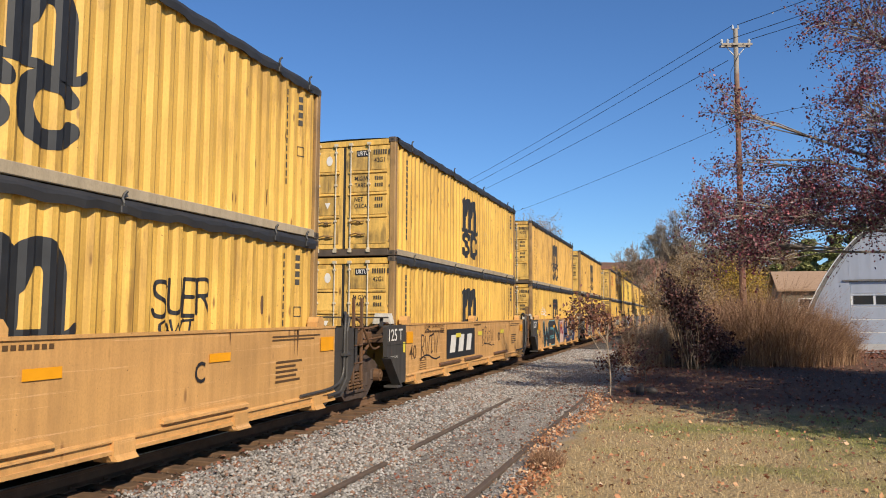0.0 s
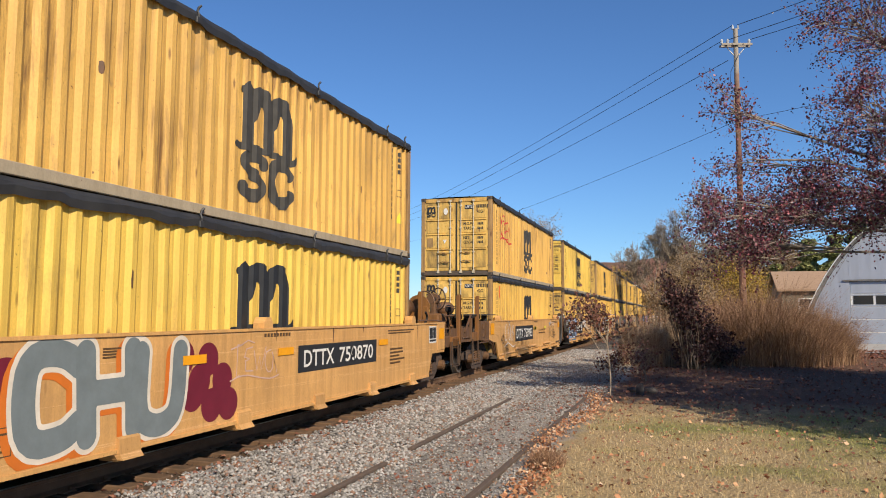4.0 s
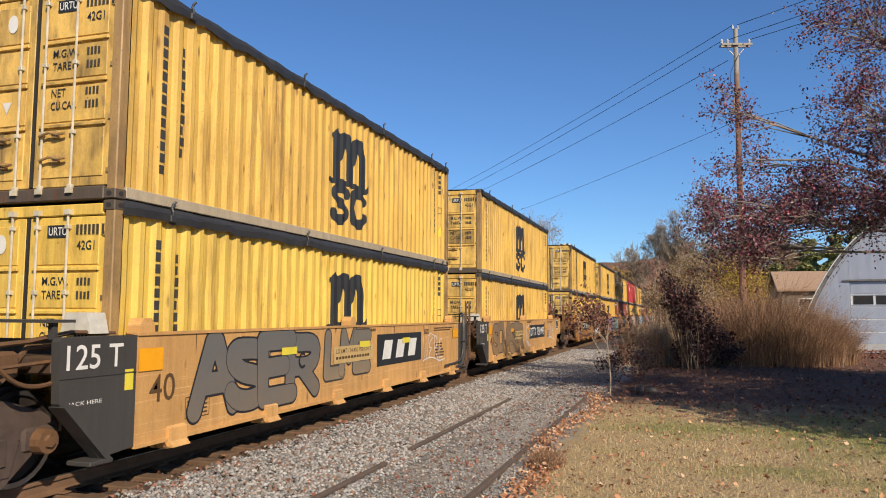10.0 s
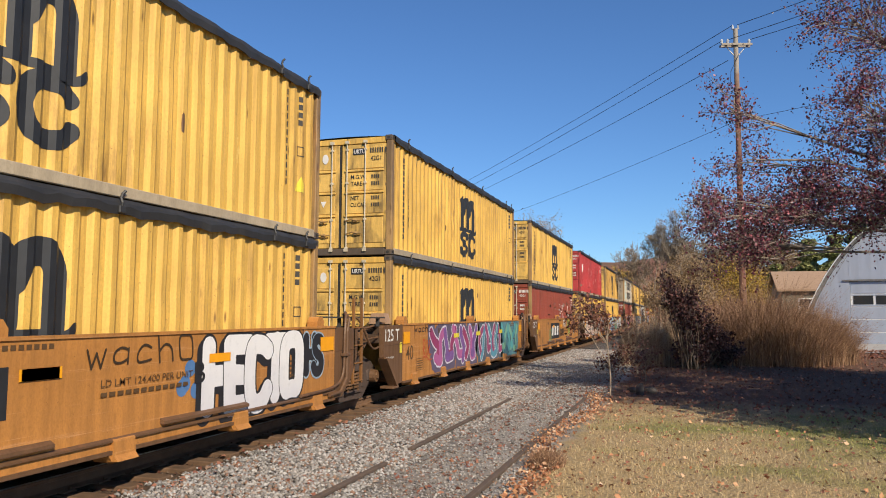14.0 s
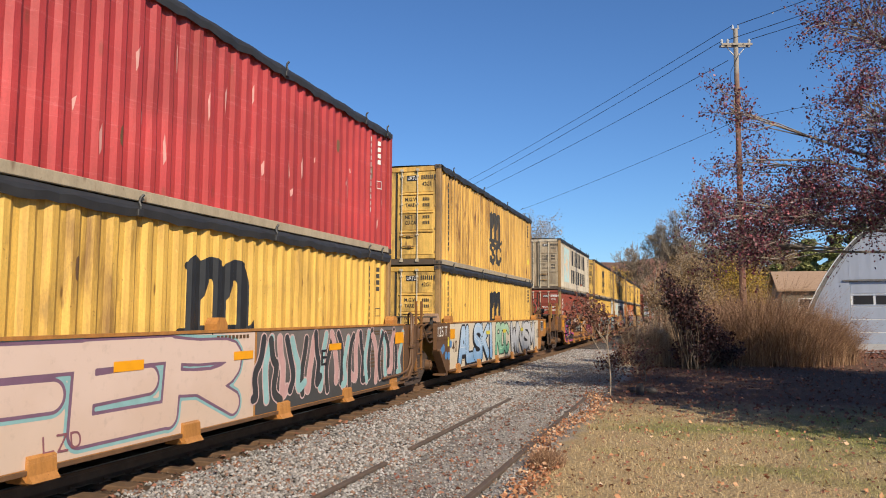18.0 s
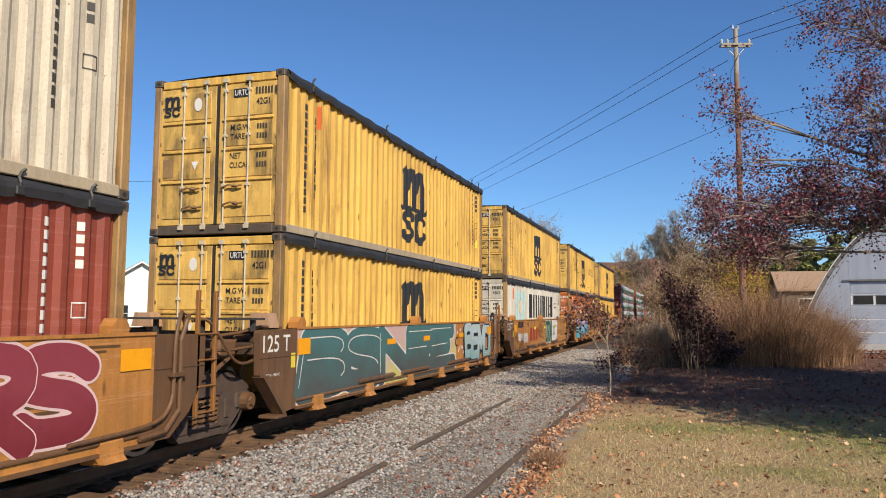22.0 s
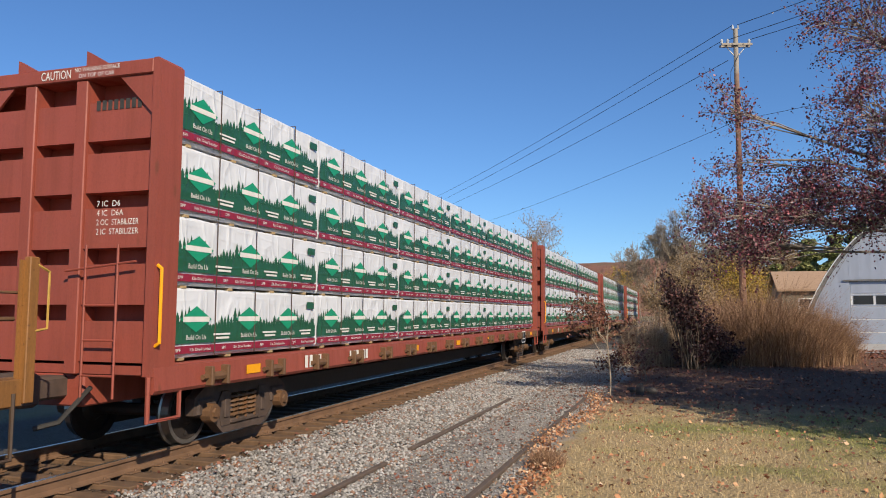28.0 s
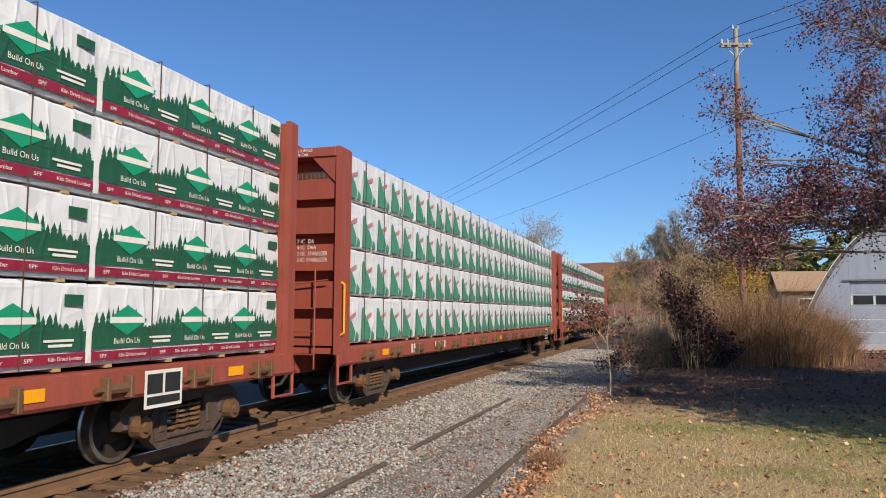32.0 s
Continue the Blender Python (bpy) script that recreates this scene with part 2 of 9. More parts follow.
# ---------------------------------------------------------------- building helpers
class Geo:
    """Collects the faces of one part."""

    def __init__(self):
        self.v, self.f = [], []

    def add(self, vs, fs):
        o = len(self.v)
        self.v += [tuple(a) for a in vs]
        self.f += [tuple(i + o for i in q) for q in fs]
        return self

    def box(self, x0, x1, y0, y1, z0, z1, c=0.0):
        """A box; c cuts its upright and long edges."""
        if c <= 0:
            vs = [(x, y, z) for z in (z0, z1) for x, y in ((x0, y0), (x1, y0), (x1, y1), (x0, y1))]
            return self.add(vs, [(3, 2, 1, 0), (4, 5, 6, 7), (0, 1, 5, 4), (1, 2, 6, 5), (2, 3, 7, 6), (3, 0, 4, 7)])
        ring = [(x0 + c, y0), (x1 - c, y0), (x1, y0 + c), (x1, y1 - c), (x1 - c, y1), (x0 + c, y1), (x0, y1 - c), (x0, y0 + c)]
        mid = [((x0 + x1) / 2, (y0 + y1) / 2)] * 8
        vs = []
        for z, k in ((z0, c), (z0 + c, 0), (z1 - c, 0), (z1, c)):
            for (x, y), (mx, my) in zip(ring, mid):
                vs.append((x - math.copysign(min(k, abs(x - mx)), x - mx), y - math.copysign(min(k, abs(y - my)), y - my), z))
        fs = [tuple(range(7, -1, -1)), tuple(range(24, 32))]
        for a in (0, 8, 16):
            fs += [(a + i, a + (i + 1) % 8, a + 8 + (i + 1) % 8, a + 8 + i) for i in range(8)]
        return self.add(vs, fs)

    def tube(self, p0, p1, r0, r1=None, n=8, cap=True):
        p0, p1 = Vector(p0), Vector(p1)
        r1 = r0 if r1 is None else r1
        d = (p1 - p0).normalized()
        u = d.orthogonal().normalized()
        w = d.cross(u)
        vs = []
        for p, r in ((p0, r0), (p1, r1)):
            vs += [p + (u * math.cos(2 * math.pi * i / n) + w * math.sin(2 * math.pi * i / n)) * r for i in range(n)]
        fs = [(i, (i + 1) % n, n + (i + 1) % n, n + i) for i in range(n)]
        if cap:
            fs += [tuple(range(n - 1, -1, -1)), tuple(range(n, 2 * n))]
        return self.add(vs, fs)

    def path(self, pts, r, n=6):
        """A bent rod along points, one skin from end to end."""
        ps = [Vector(p) for p in pts]
        ways = [(b - a).normalized() for a, b in zip(ps, ps[1:])]
        u, vs = ways[0].orthogonal().normalized(), []
        for i, p in enumerate(ps):
            d = ways[max(i - 1, 0)] + ways[min(i, len(ways) - 1)]
            d = d.normalized() if d.length > 1e-4 else ways[min(i, len(ways) - 1)]
            u = (u - d * u.dot(d)).normalized()
            w = d.cross(u)
            vs += [p + (u * math.cos(2 * math.pi * k / n) + w * math.sin(2 * math.pi * k / n)) * r for k in range(n)]
        fs = [(i * n + k, i * n + (k + 1) % n, (i + 1) * n + (k + 1) % n, (i + 1) * n + k) for i in range(len(ps) - 1) for k in range(n)]
        return self.add(vs, fs + [tuple(range(n - 1, -1, -1)), tuple(range(len(vs) - n, len(vs)))])

    def prism(self, poly, axis, a0, a1):
        """A flat outline pushed out along an axis: x takes (y, z), y takes (x, z), z takes (x, y)."""
        def put(p, a):
            return {"x": (a, p[0], p[1]), "y": (p[0], a, p[1]), "z": (p[0], p[1], a)}[axis]
        n = len(poly)
        vs = [put(p, a0) for p in poly] + [put(p, a1) for p in poly]
        fs = [(i, (i + 1) % n, n + (i + 1) % n, n + i) for i in range(n)] + [tuple(range(n - 1, -1, -1)), tuple(range(n, 2 * n))]
        return self.add(vs, fs)

    def mesh(self, name, material, fix=True, smooth=False):
        me = bpy.data.meshes.new(name)
        me.from_pydata(self.v, [], self.f)
        if fix:
            bm = bmesh.new()
            bm.from_mesh(me)
            bmesh.ops.recalc_face_normals(bm, faces=bm.faces)
            bm.to_mesh(me)
            bm.free()
        if smooth:
            me.shade_smooth()
        me.materials.append(material)
        return me


def rounded3(pts):
    """A bent line in space with its corners cut twice."""
    pts = [Vector(p) for p in pts]
    for _ in range(2):
        q = [pts[0]]
        for a, b in zip(pts, pts[1:]):
            q += [a.lerp(b, 0.25), a.lerp(b, 0.75)]
        pts = q + [pts[-1]]
    return pts


MESHES = {}


def shared(key, make, material, smooth=False, fix=True):
    """The mesh of that key, made once."""
    if key not in MESHES:
        MESHES[key] = make().mesh(key, material, fix, smooth)
    return MESHES[key]


def put(name, me, parent=None, material=None, label="", at=None):
    """Links a mesh as one part under its thing, or at top level."""
    ob = new(name, me)
    if parent is not None:
        ob.parent = parent
    if at is not None:
        ob.matrix_basis = at
    if material is not None and me.materials[0] is not material:
        ob.material_slots[0].link = "OBJECT"
        ob.material_slots[0].material = material
    return tagged(ob, label)


def part(name, geo, material, parent, label="", at=None, smooth=False):
    return put(name, geo.mesh(name, material, smooth=smooth), parent, None, label, at)


def thing(name, label, category, group="", at=None, kind=""):
    ob = new(name)
    ob.empty_display_size = 0.3
    if at is not None:
        ob.matrix_basis = at
    return tagged(ob, label, category, group, kind)


MOVERS = []
SPINNERS = []


# ---- flat marks: outlines in the plane, u along the wall and v up, later turned onto a wall that faces +x
def band(cx, cy, r0, r1, a0, a1, n=14, sy=1.0):
    """A bent bar between two radii, from angle to angle in degrees."""
    out = []
    for r, seq in ((r1, range(n + 1)), (r0, range(n, -1, -1))):
        for i in seq:
            a = radians(a0 + (a1 - a0) * i / n)
            out.append((cx + r * math.cos(a), cy + r * sy * math.sin(a)))
    return out


def rect(u0, v0, u1, v1):
    return [(u0, v0), (u1, v0), (u1, v1), (u0, v1)]


class Strip(list):
    """The joined pieces of one brush stroke."""


def marks(polys):
    bm = bmesh.new()
    for k, poly in enumerate(polys):
        for j, piece in enumerate(poly if isinstance(poly, Strip) else (poly,)):
            bm.faces.new([bm.verts.new((0.00024 * (k % 12) + 0.00007 * (j % 3), p[0], p[1])) for p in piece])
    bmesh.ops.triangulate(bm, faces=[f for f in bm.faces if len(f.verts) > 3])
    for f in bm.faces:
        f.normal_update()
        if f.normal.x < 0:
            f.normal_flip()
    return bm


GLYPHS = {}


def glyphs(text, weight=0.0):
    """Triangles of a text with the built-in font, one unit high: points and faces in the plane."""
    if (text, weight) not in GLYPHS:
        cu = bpy.data.curves.new("text", "FONT")
        cu.body, cu.offset, cu.resolution_u = text, weight, 3
        ob = bpy.data.objects.new("text", cu)
        me = bpy.data.meshes.new_from_object(ob)
        vs = [(v.co.x, v.co.y) for v in me.vertices]
        fs = [tuple(p.vertices) for p in me.polygons]
        bpy.data.objects.remove(ob), bpy.data.curves.remove(cu), bpy.data.meshes.remove(me)
        GLYPHS[(text, weight)] = (vs, fs)
    return GLYPHS[(text, weight)]


def text_bm(text, u0, v0, u1, v1, weight=0.0, bm=None, bend=None, lift=0.0):
    """A text that fills a box on the wall."""
    vs, fs = glyphs(text, weight)
    bm = bm or bmesh.new()
    if not vs:
        return bm
    bs = glyphs(text, 0.0)[0]
    a0, a1 = min(v[0] for v in bs), max(v[0] for v in bs)
    b0, b1 = min(v[1] for v in bs), max(v[1] for v in bs)
    made = []
    for a, b in vs:
        p = (u0 + (a - a0) / max(a1 - a0, 1e-6) * (u1 - u0), v0 + (b - b0) / max(b1 - b0, 1e-6) * (v1 - v0))
        if bend:
            p = bend(*p)
        made.append(bm.verts.new((lift, p[0], p[1])))
    for f in fs:
        try:
            fc = bm.faces.new([made[i] for i in f])
        except ValueError:
            continue
        fc.normal_update()
        if fc.normal.x < 0:
            fc.normal_flip()
    return bm


def letters(rng, word, u0, v0, u1, v1, weight, lean=0.12, jitter=0.1, overlap=0.12):
    """Hand-drawn block letters, each with its own tilt and size, in a box."""
    bm = bmesh.new()
    step = (u1 - u0) / len(word)
    for i, ch in enumerate(word):
        a = u0 + i * step - overlap * step * 0.5
        b = a + step * (1 + overlap)
        hj = (v1 - v0) * jitter
        lo, hi = v0 + rng.uniform(0, hj), v1 - rng.uniform(0, hj)
        tilt, mid, cm = rng.uniform(-lean, lean), (lo + hi) / 2, (a + b) / 2
        wav = rng.uniform(-0.06, 0.06)

        def bend(u, v, tilt=tilt, mid=mid, cm=cm, wav=wav):
            return (u + tilt * (v - mid) + wav * step * math.sin((v - mid) * 5), v + 0.12 * tilt * (u - cm))
        text_bm(ch, a, lo, b, hi, weight, bm, bend, 0.0007 * (i % 3))
    return bm


def wall_mesh(name, bm, material):
    me = bpy.data.meshes.new(name)
    bm.to_mesh(me)
    bm.free()
    me.materials.append(material)
    return me
# pen strokes of hand-drawn letters in a unit box; a tilde marks a rounded stroke
PEN = {
    "A": "0 0 .45 1 .6 1 1 0|.2 .36 .8 .36", "B": "0 0 0 1|~0 1 .9 1 .9 .55 .1 .54|~.1 .54 1 .5 1 0 0 0", "C": "~1 .85 .7 1 .1 1 0 .5 .1 0 .7 0 1 .18", "D": "0 0 0 1|~0 1 .8 1 1 .5 .8 0 0 0",
    "E": "1 1 0 1 0 0 1 0|0 .52 .75 .52", "F": "1 1 0 1 0 0|0 .55 .75 .55", "G": "~1 .85 .7 1 .1 1 0 .5 .1 0 .8 0 1 .2 1 .45|1 .45 .6 .45", "H": "0 0 0 1|1 0 1 1|0 .5 1 .5", "I": ".5 0 .5 1",
    "J": "~.9 1 .9 .1 .5 0 .1 .05 0 .3", "K": "0 0 0 1|1 1 .05 .45|.3 .6 1 0", "L": "0 1 0 0 1 0", "M": "0 0 .1 1 .5 .3 .9 1 1 0", "N": "0 0 0 1 1 0 1 1", "O": "~.5 1 .02 1 0 .5 .05 0 .5 0 .95 0 1 .5 .95 1 .5 1",
    "P": "0 0 0 1|~0 1 1 1 1 .45 0 .45", "R": "0 0 0 1|~0 1 1 1 .95 .5 0 .5|.4 .5 1 0", "S": "~1 .85 .75 1 .1 1 0 .72 .3 .55 .8 .45 1 .25 .85 0 .2 0 0 .16", "T": "0 1 1 1|.5 1 .5 0", "U": "~0 1 0 .15 .3 0 .7 0 1 .15 1 1",
    "V": "0 1 .5 0 1 1", "W": "0 1 .22 0 .5 .7 .78 0 1 1", "X": "0 0 1 1|0 1 1 0", "Y": "0 1 .5 .5 1 1|.5 .5 .5 0", "Z": "0 1 1 1 0 0 1 0", "4": ".7 0 .7 1 0 .35 1 .35", "9": "~.95 .7 .8 1 .15 1 0 .72 .2 .48 .8 .5 .95 .75 .9 .3 .6 0",
    "a": "~.9 .55 .5 .65 .05 .5 .05 .1 .5 0 .9 .2|.9 .62 .9 0", "d": "~.9 .2 .5 0 .05 .12 .05 .5 .5 .62 .9 .45|.9 1 .9 0", "e": "~.05 .33 .95 .36 .8 .65 .2 .62 .05 .3 .3 0 .95 .1", "h": "0 0 0 1|~0 .4 .4 .68 .9 .55 .9 0", "i": ".5 .6 .5 0|.5 .85 .5 .9", "l": "~.5 1 .45 .1 .8 .05",
    "n": "0 0 0 .6|~0 .4 .4 .68 .9 .55 .9 0", "o": "~.5 .62 .05 .6 .02 .3 .1 0 .5 0 .95 .05 .95 .5 .5 .62", "p": "0 .6 0 -.4|~0 .5 .5 .7 .95 .5 .9 .1 .4 0 0 .12", "r": "0 0 0 .6|~0 .35 .4 .65 .9 .6", "s": "~.9 .55 .5 .65 .1 .55 .2 .38 .8 .28 .85 .08 .4 0 .05 .08",
    "t": ".5 .95 .45 0 .8 .02|.1 .62 .9 .62", "v": "0 .62 .45 0 .9 .62", "w": "0 .62 .25 0 .5 .5 .75 0 1 .62", "y": "0 .62 .45 .05|1 .62 .2 -.4", "c": "~.9 .55 .4 .66 .02 .4 .1 .02 .6 0 .95 .12", "u": "~0 .62 .05 .05 .5 0 .9 .15|.9 .62 .9 0", ">": "0 .5 1 .5|.65 .75 1 .5 .65 .25", "!": ".5 1 .5 .35|.5 .08 .5 .0", ".": ".4 0 .5 .02"}


def rounded(pts):
    """The same stroke with its corners cut twice."""
    for _ in range(2):
        q = [pts[0]]
        for a, b in zip(pts, pts[1:]):
            q += [(a[0] * 0.75 + b[0] * 0.25, a[1] * 0.75 + b[1] * 0.25), (a[0] * 0.25 + b[0] * 0.75, a[1] * 0.25 + b[1] * 0.75)]
        pts = q + [pts[-1]]
    return pts


def pen_word(text, u0, v0, u1, v1, rng, gap=0.18, lean=0.1, jitter=0.08):
    """The strokes of each letter of a word that fills a box, each with its own tilt and size."""
    out, step = [], (u1 - u0) / len(text)
    for i, ch in enumerate(text):
        if ch not in PEN:
            continue
        a, w, h = u0 + (i + gap / 2) * step, step * (1 - gap), v1 - v0
        lo, hi = v0 + h * rng.uniform(0, jitter), v1 - h * rng.uniform(0, jitter)
        tilt, sway = rng.uniform(-lean, lean), rng.uniform(-0.06, 0.06)
        strokes = []
        for bit in PEN[ch].split("|"):
            n = [float(x) for x in bit.lstrip("~").split()]
            pts = list(zip(n[::2], n[1::2]))
            if bit[0] == "~":
                pts = rounded(pts)
            strokes.append([(a + w * x + tilt * h * (y - 0.5), lo + (hi - lo) * y + sway * h * math.sin(x * 3)) for x, y in pts])
        out.append(strokes)
    return out


def curls(rng, u0, v0, u1, v1, n):
    """Interlocked sweeping strokes of a piece that cannot be read."""
    step, h, out = (u1 - u0) / n, v1 - v0, []
    for i in range(n):
        a = u0 + (i + 0.5) * step
        way = rng.choice((-1, 1))
        p = [(a - way * step * rng.uniform(0.2, 0.8), v1 - h * rng.uniform(0, 0.12)), (a - way * step * rng.uniform(-0.2, 0.3), v1 - h * rng.uniform(0.2, 0.4)), (a + way * step * rng.uniform(0.1, 0.7), v0 + h * rng.uniform(0.35, 0.6)), (a + way * step * rng.uniform(-0.3, 0.3), v0 + h * rng.uniform(0.02, 0.2))]
        if rng.random() < 0.6:
            p.append((a + way * step * rng.uniform(0.5, 1.2), v0 + h * rng.uniform(0.0, 0.3)))
        out.append([rounded(p)])
    return out


def cover(strokes, half, box, rough=0.0, seed=0, shift=(0.0, 0.0), cell=0.02):
    """A clean sheet of paint over all that lies within half a width of the strokes, inside a box: one skin without overlaps."""
    u0, v0, u1, v1 = box
    nx, ny = max(2, int((u1 - u0) / cell)), max(2, int((v1 - v0) / cell))
    gu, gv = np.linspace(u0, u1, nx + 1), np.linspace(v0, v1, ny + 1)
    F = np.full((ny + 1, nx + 1), -9.0)
    for st in strokes:
        for (ax, ay), (bx, by) in zip(st, st[1:]):
            ax, bx, ay, by = ax + shift[0], bx + shift[0], ay + shift[1], by + shift[1]
            m = half + 0.06
            i0, i1 = np.searchsorted(gu, (min(ax, bx) - m, max(ax, bx) + m))
            j0, j1 = np.searchsorted(gv, (min(ay, by) - m, max(ay, by) + m))
            if i1 <= i0 or j1 <= j0:
                continue
            X, Y = np.meshgrid(gu[i0:i1], gv[j0:j1])
            dx, dy = bx - ax, by - ay
            t = np.clip(((X - ax) * dx + (Y - ay) * dy) / (dx * dx + dy * dy + 1e-9), 0, 1)
            F[j0:j1, i0:i1] = np.maximum(F[j0:j1, i0:i1], half - np.hypot(X - ax - t * dx, Y - ay - t * dy))
    if rough:
        X, Y = np.meshgrid(gu, gv)
        F = F + rough * (np.sin(X * 9 + seed) * np.sin(Y * 11 + seed * 2) + 0.6 * np.sin(X * 23 + 3 * Y + seed) * np.sin(Y * 19 - X * 5))
    ins = F > 0
    full = ins[:-1, :-1] & ins[:-1, 1:] & ins[1:, :-1] & ins[1:, 1:]
    some = (ins[:-1, :-1] | ins[:-1, 1:] | ins[1:, :-1] | ins[1:, 1:]) & ~full
    vs, fs = [], []

    def face(pts):
        fs.append(tuple(range(len(vs), len(vs) + len(pts))))
        vs.extend((0.0, p[0], p[1]) for p in pts)
    for j in range(ny):
        i = 0
        while i < nx:
            if full[j, i]:
                k = i
                while k < nx and full[j, k]:
                    k += 1
                face([(gu[i], gv[j]), (gu[k], gv[j]), (gu[k], gv[j + 1]), (gu[i], gv[j + 1])])
                i = k
            else:
                i += 1
    for j, i in zip(*np.nonzero(some)):
        c = [(gu[i], gv[j], F[j, i]), (gu[i + 1], gv[j], F[j, i + 1]), (gu[i + 1], gv[j + 1], F[j + 1, i + 1]), (gu[i], gv[j + 1], F[j + 1, i])]
        poly = []
        for a, b in zip(c, c[1:] + c[:1]):
            if a[2] > 0:
                poly.append(a[:2])
            if (a[2] > 0) != (b[2] > 0):
                t = a[2] / (a[2] - b[2])
                poly.append((a[0] + (b[0] - a[0]) * t, a[1] + (b[1] - a[1]) * t))
        if len(poly) > 2:
            face(poly)
    return vs, fs


# ---------------------------------------------------------------- shipping containers (12.19 m long, 2.44 wide, 2.59 high; origin under the door end)
CL, CW, CH = 12.192, 1.219, 2.591
WAVE, WALL_X = 0.278, 1.200
C0, C1 = 0.17, 12.02


def wave_at(y):
    """The depth of the corrugated side at y: flats joined by slopes."""
    k = ((y - C0) % WAVE) / WAVE
    if k < 0.27:
        return 0.0
    if k < 0.5:
        return -0.041 * (k - 0.27) / 0.23
    if k < 0.77:
        return -0.041
    return -0.041 * (1 - (k - 0.77) / 0.23)


def wave_breaks(a, b):
    out, i = [], math.floor((a - C0) / WAVE) - 1
    while C0 + i * WAVE < b:
        for k in (0.0, 0.27, 0.5, 0.77):
            y = C0 + (i + k) * WAVE
            if a < y < b:
                out.append(y)
        i += 1
    return out


def side_geo(sign, seed=0):
    def make():
        g = Geo()
        ys = [C0] + wave_breaks(C0 + 0.01, C1 - 0.01) + [C1]
        zs = (0.13, 0.35, 0.6, 0.85, 1.1, 1.35, 1.6, 1.85, 2.1, 2.3, 2.52)

        def dent(y, z):
            k = noise.noise((y * 0.9 + seed * 17, z * 1.3, seed * 5.0)) * 0.5 + noise.noise((y * 3.1, z * 2.6 + seed * 9, seed * 3.0)) * 0.35
            return -0.045 * max(0.0, k - 0.12) * min(1, (z - 0.13) * 3, (2.52 - z) * 3)
        vs = [(sign * (WALL_X + wave_at(y) + dent(y, z)), y, z) for y in ys for z in zs]
        n = len(zs)
        fs = [(i * n + j, (i + 1) * n + j, (i + 1) * n + j + 1, i * n + j + 1) for i in range(len(ys) - 1) for j in range(n - 1)]
        if sign < 0:
            fs = [tuple(reversed(f)) for f in fs]
        return g.add(vs, fs)
    return make


def end_geo():
    """The corrugated blank end."""
    g = Geo()
    xs, x, k = [], -1.09, 0
    while x < 1.09:
        d = (0.0, 0.0, 0.045, 0.045)[k % 4]
        xs.append((x, 12.17 - d))
        x += (0.11, 0.07, 0.1, 0.07)[k % 4]
        k += 1
    vs = [(x, y, z) for x, y in xs for z in (0.14, 2.48)]
    return g.add(vs, [(2 * i + 2, 2 * i, 2 * i + 1, 2 * i + 3) for i in range(len(xs) - 1)])


def door_geo(sign):
    def make():
        g = Geo()
        a, b = (0.03, 1.10) if sign > 0 else (-1.10, -0.03)
        return g.box(a, b, 0.035, 0.075, 0.16, 2.42, 0.008)
    return make


def hinge_geo():
    g = Geo()
    return g.box(-0.05, 0.03, -0.012, 0.03, 0, 0.05).tube((0.04, -0.005, -0.02), (0.04, -0.005, 0.08), 0.014)


def rod_geo():
    g = Geo().tube((0, 0, 0.11), (0, 0, 2.47), 0.015, n=8)
    for z in (0.13, 0.75, 1.55, 2.28):
        g.box(-0.032, 0.032, -0.02, 0.03, z, z + 0.05, 0.006)
    g.box(-0.04, 0.04, -0.03, 0.03, 0.08, 0.14)
    g.box(-0.04, 0.04, -0.03, 0.03, 2.44, 2.5)
    return g


def handle_geo():
    g = Geo()
    g.path([(-0.02, -0.03, 0.0), (0.12, -0.04, 0.035), (0.24, -0.035, 0.01), (0.34, -0.03, 0.02)], 0.016)
    g.box(0.15, 0.23, -0.03, 0.03, -0.03, 0.05, 0.008)
    return g


def casting_geo():
    g = Geo().box(-0.081, 0.081, -0.089, 0.089, 0, 0.118, 0.012)
    return g


def casting_hole_geo():
    g = Geo()
    # flat black ovals on the faces stand for the shaded hollows of the slots
    oval = [(0.035 * math.cos(a), 0.059 + 0.028 * math.sin(a)) for a in [i * math.pi / 5 for i in range(10)]]
    g.prism(oval, "y", -0.094, -0.088)
    g.prism([(-p[0], p[1]) for p in oval], "x", 0.08, 0.085)
    g.prism([(-p[0], p[1]) for p in oval], "x", -0.085, -0.08)
    return g


def tarp_geo(seed):
    """The rolled edge of the cover along the top of a side: sagging folds."""
    def make():
        g = Geo()
        rng = random.Random(seed)
        n = 72
        low, off, y = [], [], []
        a = rng.uniform(0, 6)
        for i in range(n + 1):
            y.append(0.12 + (CL - 0.24) * i / n)
            low.append(2.435 + 0.014 * math.sin(i * 0.8 + a) + 0.012 * math.sin(i * 2.3 + a) + rng.uniform(-0.009, 0.009))
            off.append(1.238 + 0.012 * math.sin(i * 1.3 + a) + rng.uniform(-0.006, 0.006))
        prof = []
        for i in range(n + 1):
            o, lo = off[i], low[i]
            prof.append([(1.205, lo + 0.02), (o, lo), (o + 0.012, lo + 0.09), (o + 0.002, 2.56), (o - 0.03, 2.605), (1.1, 2.61)])
        vs = [(px, y[i], pz) for i in range(n + 1) for px, pz in prof[i]]
        fs = [(i * 6 + j, i * 6 + j + 1, i * 6 + 7 + j, i * 6 + 6 + j) for i in range(n) for j in range(5)]
        return g.add(vs, fs)
    return make


